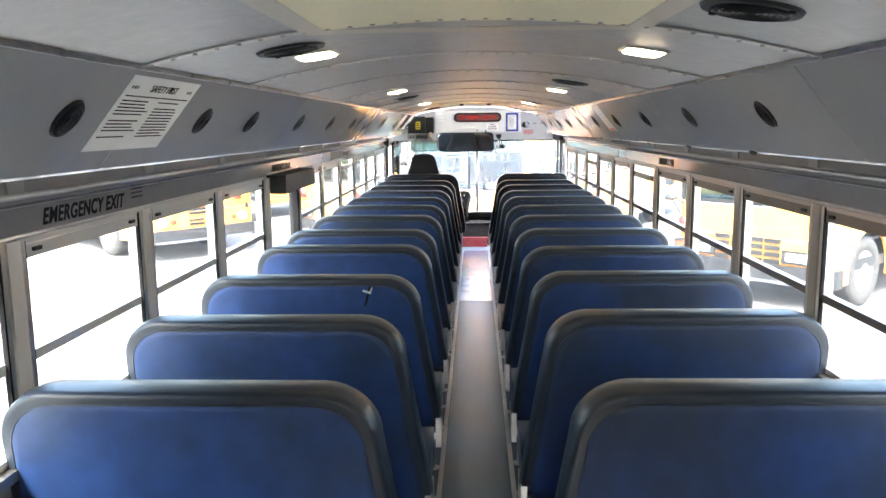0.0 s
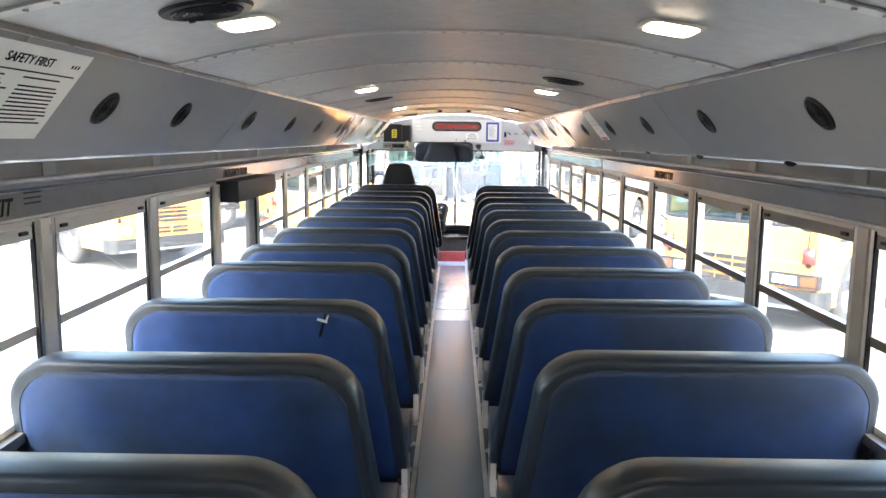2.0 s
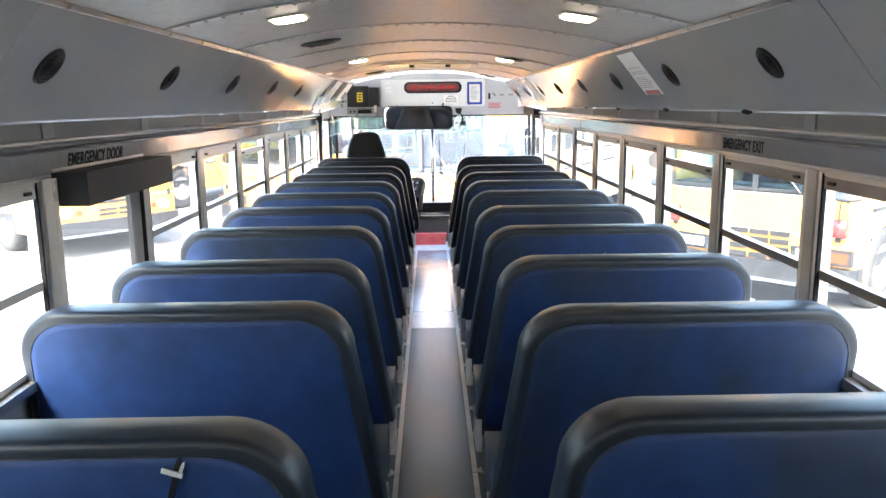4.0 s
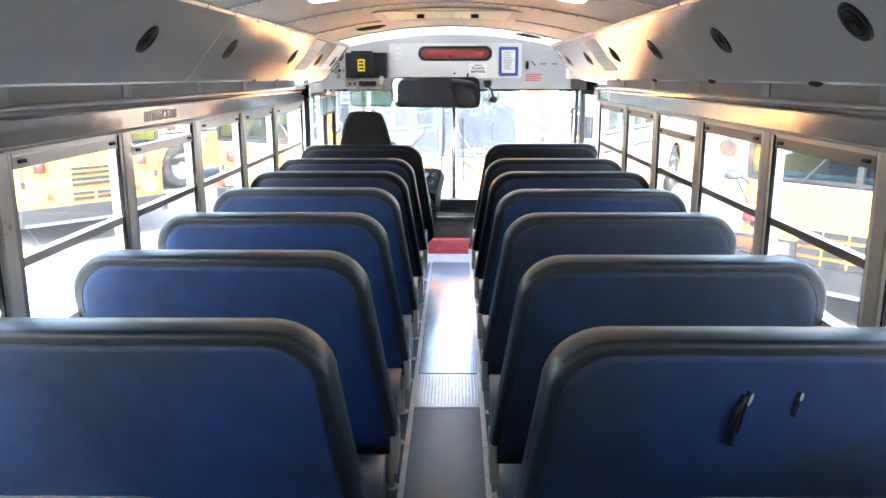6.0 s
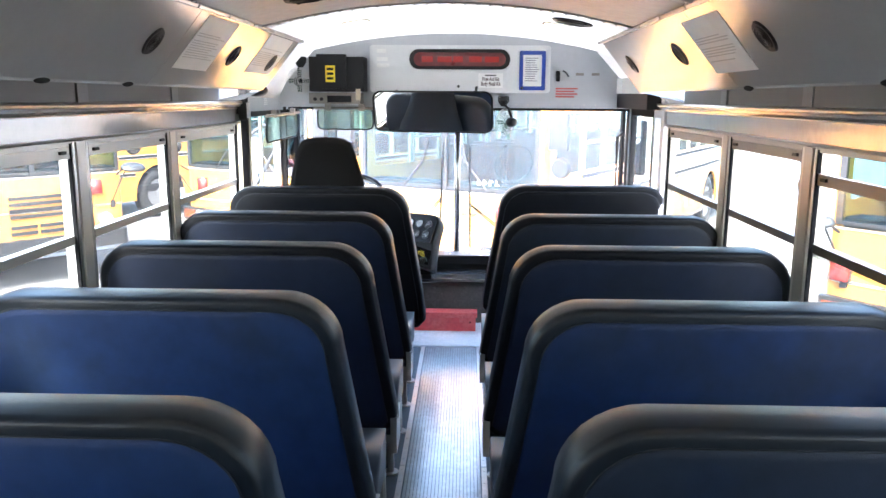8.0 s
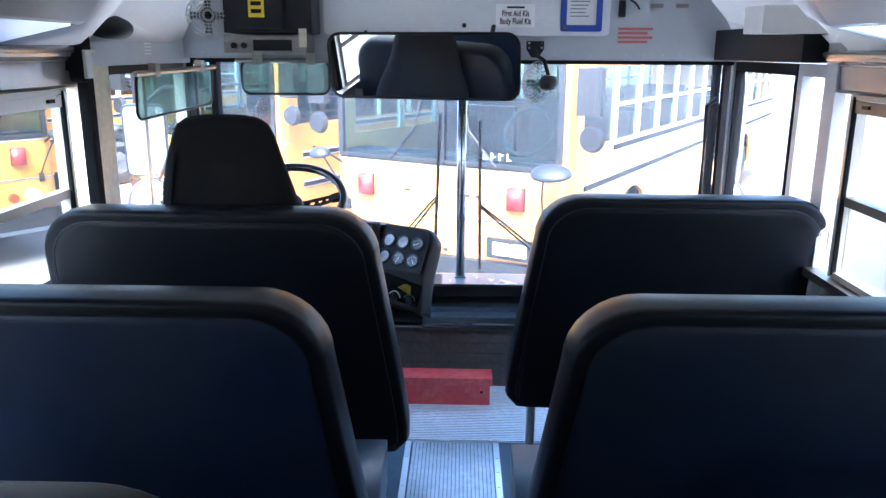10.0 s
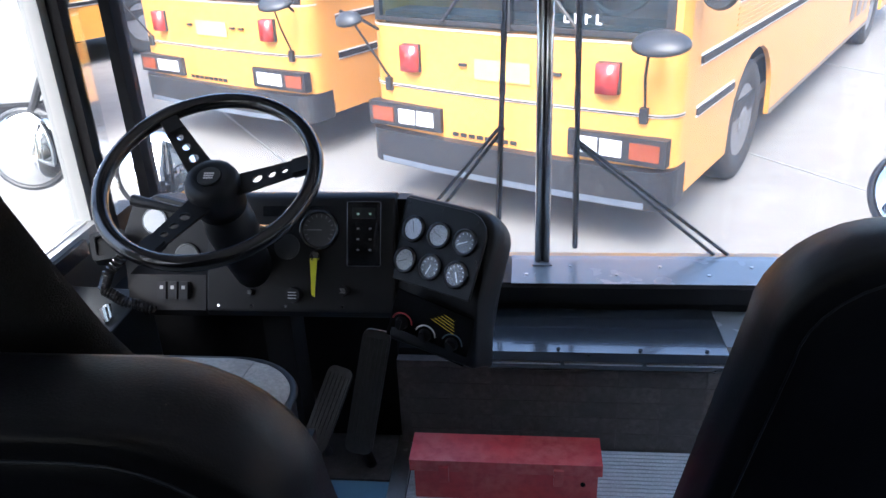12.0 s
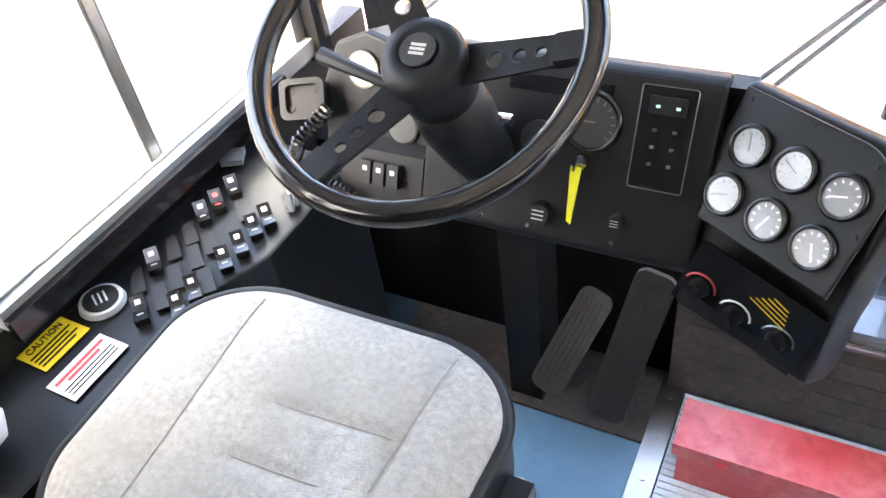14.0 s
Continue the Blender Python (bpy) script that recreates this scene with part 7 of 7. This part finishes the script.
        bm.transform(pose(s * (1.20 if s > 0 else 1.12), -0.30, 1.48, 20, 0, 0))
        bmesh.ops.recalc_face_normals(bm, faces=bm.faces)
        part("crossview_mirror", bm, M["mirror_back"], mr, "grey domed crossview mirror", True)
        bm = bbox(s * 1.38 - 0.10, s * 1.38 + 0.10, -0.02, 0.06, 1.93, 2.30, 0.02)
        part("flat_mirror", bm, M["bus_black"], mr, "black side mirror")
        bm = bmesh.new()
        disc(bm, 0.11, 0, 0.05, 20, basis((s * 1.40, 0.05, 1.74), (1, 0, 0), (0, 0, 1)), 0.09)
        bmesh.ops.recalc_face_normals(bm, faces=bm.faces)
        part("round_mirror", bm, M["bus_black"], mr, "round black mirror")
    bm = bmesh.new()
    if writing:
        for k in range(8):
            box(bm, -0.42 + 0.07 * k, -0.37 + 0.07 * k, -0.052, -0.045, 0.66, 0.69)
        part("name_strip", bm, M["bus_black"], b, "dark illegible name strip")
        part("number_sheet", bbox(-0.22, 0.22, -0.048, -0.042, 1.10, 1.24), M["faded"], b, "pale faded panel")
    else:
        bm.free()
    if grille == "squares":
        for r_ in range(4):
            for c_ in range(4):
                part("grille_slat", bbox(-0.50 + c_ * 0.255, -0.275 + c_ * 0.255, -0.065, -0.04, 0.64 + 0.096 * r_, 0.70 + 0.096 * r_), M["bus_black"], b, "black grille slot")
    elif grille:
        for za, cnt, xs_ in ((0.905, 4, ((-0.34, 0.34),)), (0.69, 2, ((-0.34, -0.02), (0.02, 0.34)))):
            for k in range(cnt):
                for a_, b_ in xs_:
                    part("grille_slat", bbox(a_, b_, -0.065, -0.04, za + 0.08 * k, za + 0.042 + 0.08 * k), M["bus_black"], b, "black grille slat")
    else:
        for x_ in (-0.32, 0.30, 0.42):
            part("panel_latch", bbox(x_ - 0.03, x_ + 0.03, -0.055, -0.03, 1.18, 1.20), M["bus_black"], b)
    return b


school_bus(-0.175, 14.83, 29, "yellow flat-fronted school bus parked nose on ahead")
school_bus(-3.05, 16.95, 29, "yellow flat-fronted school bus parked beside another")
school_bus(-5.50, 15.93, -50, "yellow school bus with a slatted front grille", "slats", 1.77, 10.9, False)
school_bus(-8.15, 20.9, 29, "yellow flat-fronted school bus parked far behind the others")
school_bus(3.90, 11.65, 48.6, "yellow school bus with a grille of square slots", "squares", 1.05, 10.9, False)
bm = bmesh.new()
# a chalked mark low on the windscreen of the bus ahead is left as plain strokes
for k in range(4):
    box(bm, 0.42 + 0.075 * k, 0.434 + 0.075 * k, 0.040, 0.0425, 1.51, 1.57)
    box(bm, 0.434 + 0.075 * k, 0.46 + 0.075 * k, 0.040, 0.0425, 1.51 + 0.02 * (k % 3), 1.522 + 0.02 * (k % 3))
part("chalk_mark", bm, M["paper"], bpy.data.objects["school_bus"], "white chalk strokes")


# outside mirrors of the bus that the walk goes through
def outside_mirror(m, r, arms, label):
    o = thing("outside_mirror", label, "mirror", m, "outside mirrors")
    bm = bmesh.new()
    rings_ = []
    for k in range(6):
        t = k / 5 * math.pi / 2
        q = max(0.02, math.cos(t))
        rings_.append([(r * q * math.cos(a), r * q * math.sin(a), 0.05 * math.sin(t)) for a in [2 * math.pi * j / 28 for j in range(28)]])
    skin(bm, rings_)
    bmesh.ops.recalc_face_normals(bm, faces=bm.faces)
    part("glass", bm, M["mirror"], o, "domed mirror glass", True)
    bm = bmesh.new()
    tube(bm, [(r * 1.03 * math.cos(2 * math.pi * k / 32), r * 1.03 * math.sin(2 * math.pi * k / 32), 0) for k in range(32)], 0.009, 8, 0, True)
    disc(bm, r, -0.03, -0.002, 28)
    part("rim", bm, M["mirror_back"], o, "dark rubber rim")
    inv = m.inverted()
    for a, b in arms:
        bm = bmesh.new()
        tube(bm, [inv @ Vector(a), inv @ Vector(b)], 0.012, 8)
        part("bracket", bm, M["bus_black"], o, "black bracket arm")
    return o


outside_mirror(basis((-1.40, 11.385, 0.787), (1, 0.2, 0), (0.05, 0.25, 1)), 0.105, [((-1.40, 11.41, 0.86), (-1.21, 11.43, 1.20))], "round convex outside mirror in a grey rim")
outside_mirror(basis((-1.20, 11.70, 0.61), (1, 0.15, 0), (0, 0.35, 1)), 0.13, [((-1.20, 11.73, 0.58), (-1.12, 11.46, 0.30))], "round crossview outside mirror in a dark rim")
outside_mirror(basis((1.185, 11.70, 0.505), (1, -0.1, 0.02), (0, 0.75, 0.66)), 0.175, [((1.185, 11.73, 0.48), (1.05, 11.46, 0.22))], "round crossview outside mirror in a dark rim")
outside_mirror(basis((1.335, 11.70, 0.785), (1, -0.3, 0), (0.05, 0.15, 1)), 0.075, [((1.335, 11.715, 0.80), (1.24, 11.69, 0.84))], "small round convex mirror on the door-side bracket")
fm = thing("side_mirror", "flat rectangular side mirror outside the driver's window", "mirror", pose(-1.42, 11.40, 1.07, 6, 0, 12), group="outside mirrors")
bm = bmesh.new()
skin(bm, [[(x * k, y, z * k) for x, z in rrect(0.19, 0.33, 0.03, 4)] for y, k in ((0.03, 0.85), (0.015, 1.0), (-0.012, 1.0))])
bmesh.ops.recalc_face_normals(bm, faces=bm.faces)
part("housing", bm, M["mirror_back"], fm, "dark housing")
bm = bmesh.new()
plate(bm, rrect(0.172, 0.312, 0.025, 4), 0.012, 0.0145, basis((0, 0, 0), (1, 0, 0), (0, 0, 1)))
part("glass", bm, M["mirror"], fm, "mirror glass")
bm = bmesh.new()
tube(bm, [(0.0, 0.02, 0.16), (0.10, 0.02, 0.24), (0.30, -0.12, 0.24)], 0.012, 8)
part("bracket", bm, M["bus_black"], fm)
om = thing("side_mirror", "tall black side mirror on a bent tube bracket outside the door", "mirror", pose(1.315, 11.73, 0, 0, 0, -25), group="outside mirrors")
part("housing", bbox(-0.085, 0.085, -0.03, 0.03, 0.95, 1.37, 0.022, 3), M["sash_grey"], om, "dark grey housing")
bm = bmesh.new()
plate(bm, rrect(0.145, 0.39, 0.02, 4), 0.030, 0.0325, basis((0, 0, 1.16), (1, 0, 0), (0, 0, 1)))
part("glass", bm, M["mirror"], om, "mirror glass")
bm = bmesh.new()
back = om.matrix_world.inverted()
tube(bm, [back @ Vector(v_) for v_ in ((1.19, 11.47, 1.46), (1.235, 11.68, 1.44), (1.236, 11.70, 1.38), (1.228, 11.70, 1.10), (1.228, 11.70, 0.84), (1.236, 11.70, 0.76), (1.262, 11.69, 0.70), (1.25, 11.60, 0.62), (1.19, 11.47, 0.56))], 0.012, 8)
for z_ in (1.36, 0.98, 0.90, 0.84):
    box(bm, -0.02, 0.02, -0.02, 0.02, z_ - 0.009, z_ + 0.009, back @ pose(1.23, 11.70, 0))
part("bracket", bm, M["bus_black"], om, "bent black tube with clamps")
# outer skin of this bus, seen only past the window edges
nose = thing("nose_panel", "yellow front panel under this bus's windscreen", "panel", kind="structure")
part("skin", bbox(-1.20, 1.20, 11.435, 11.46, -0.55, 0.44, 0.01), M["yellow"], nose)
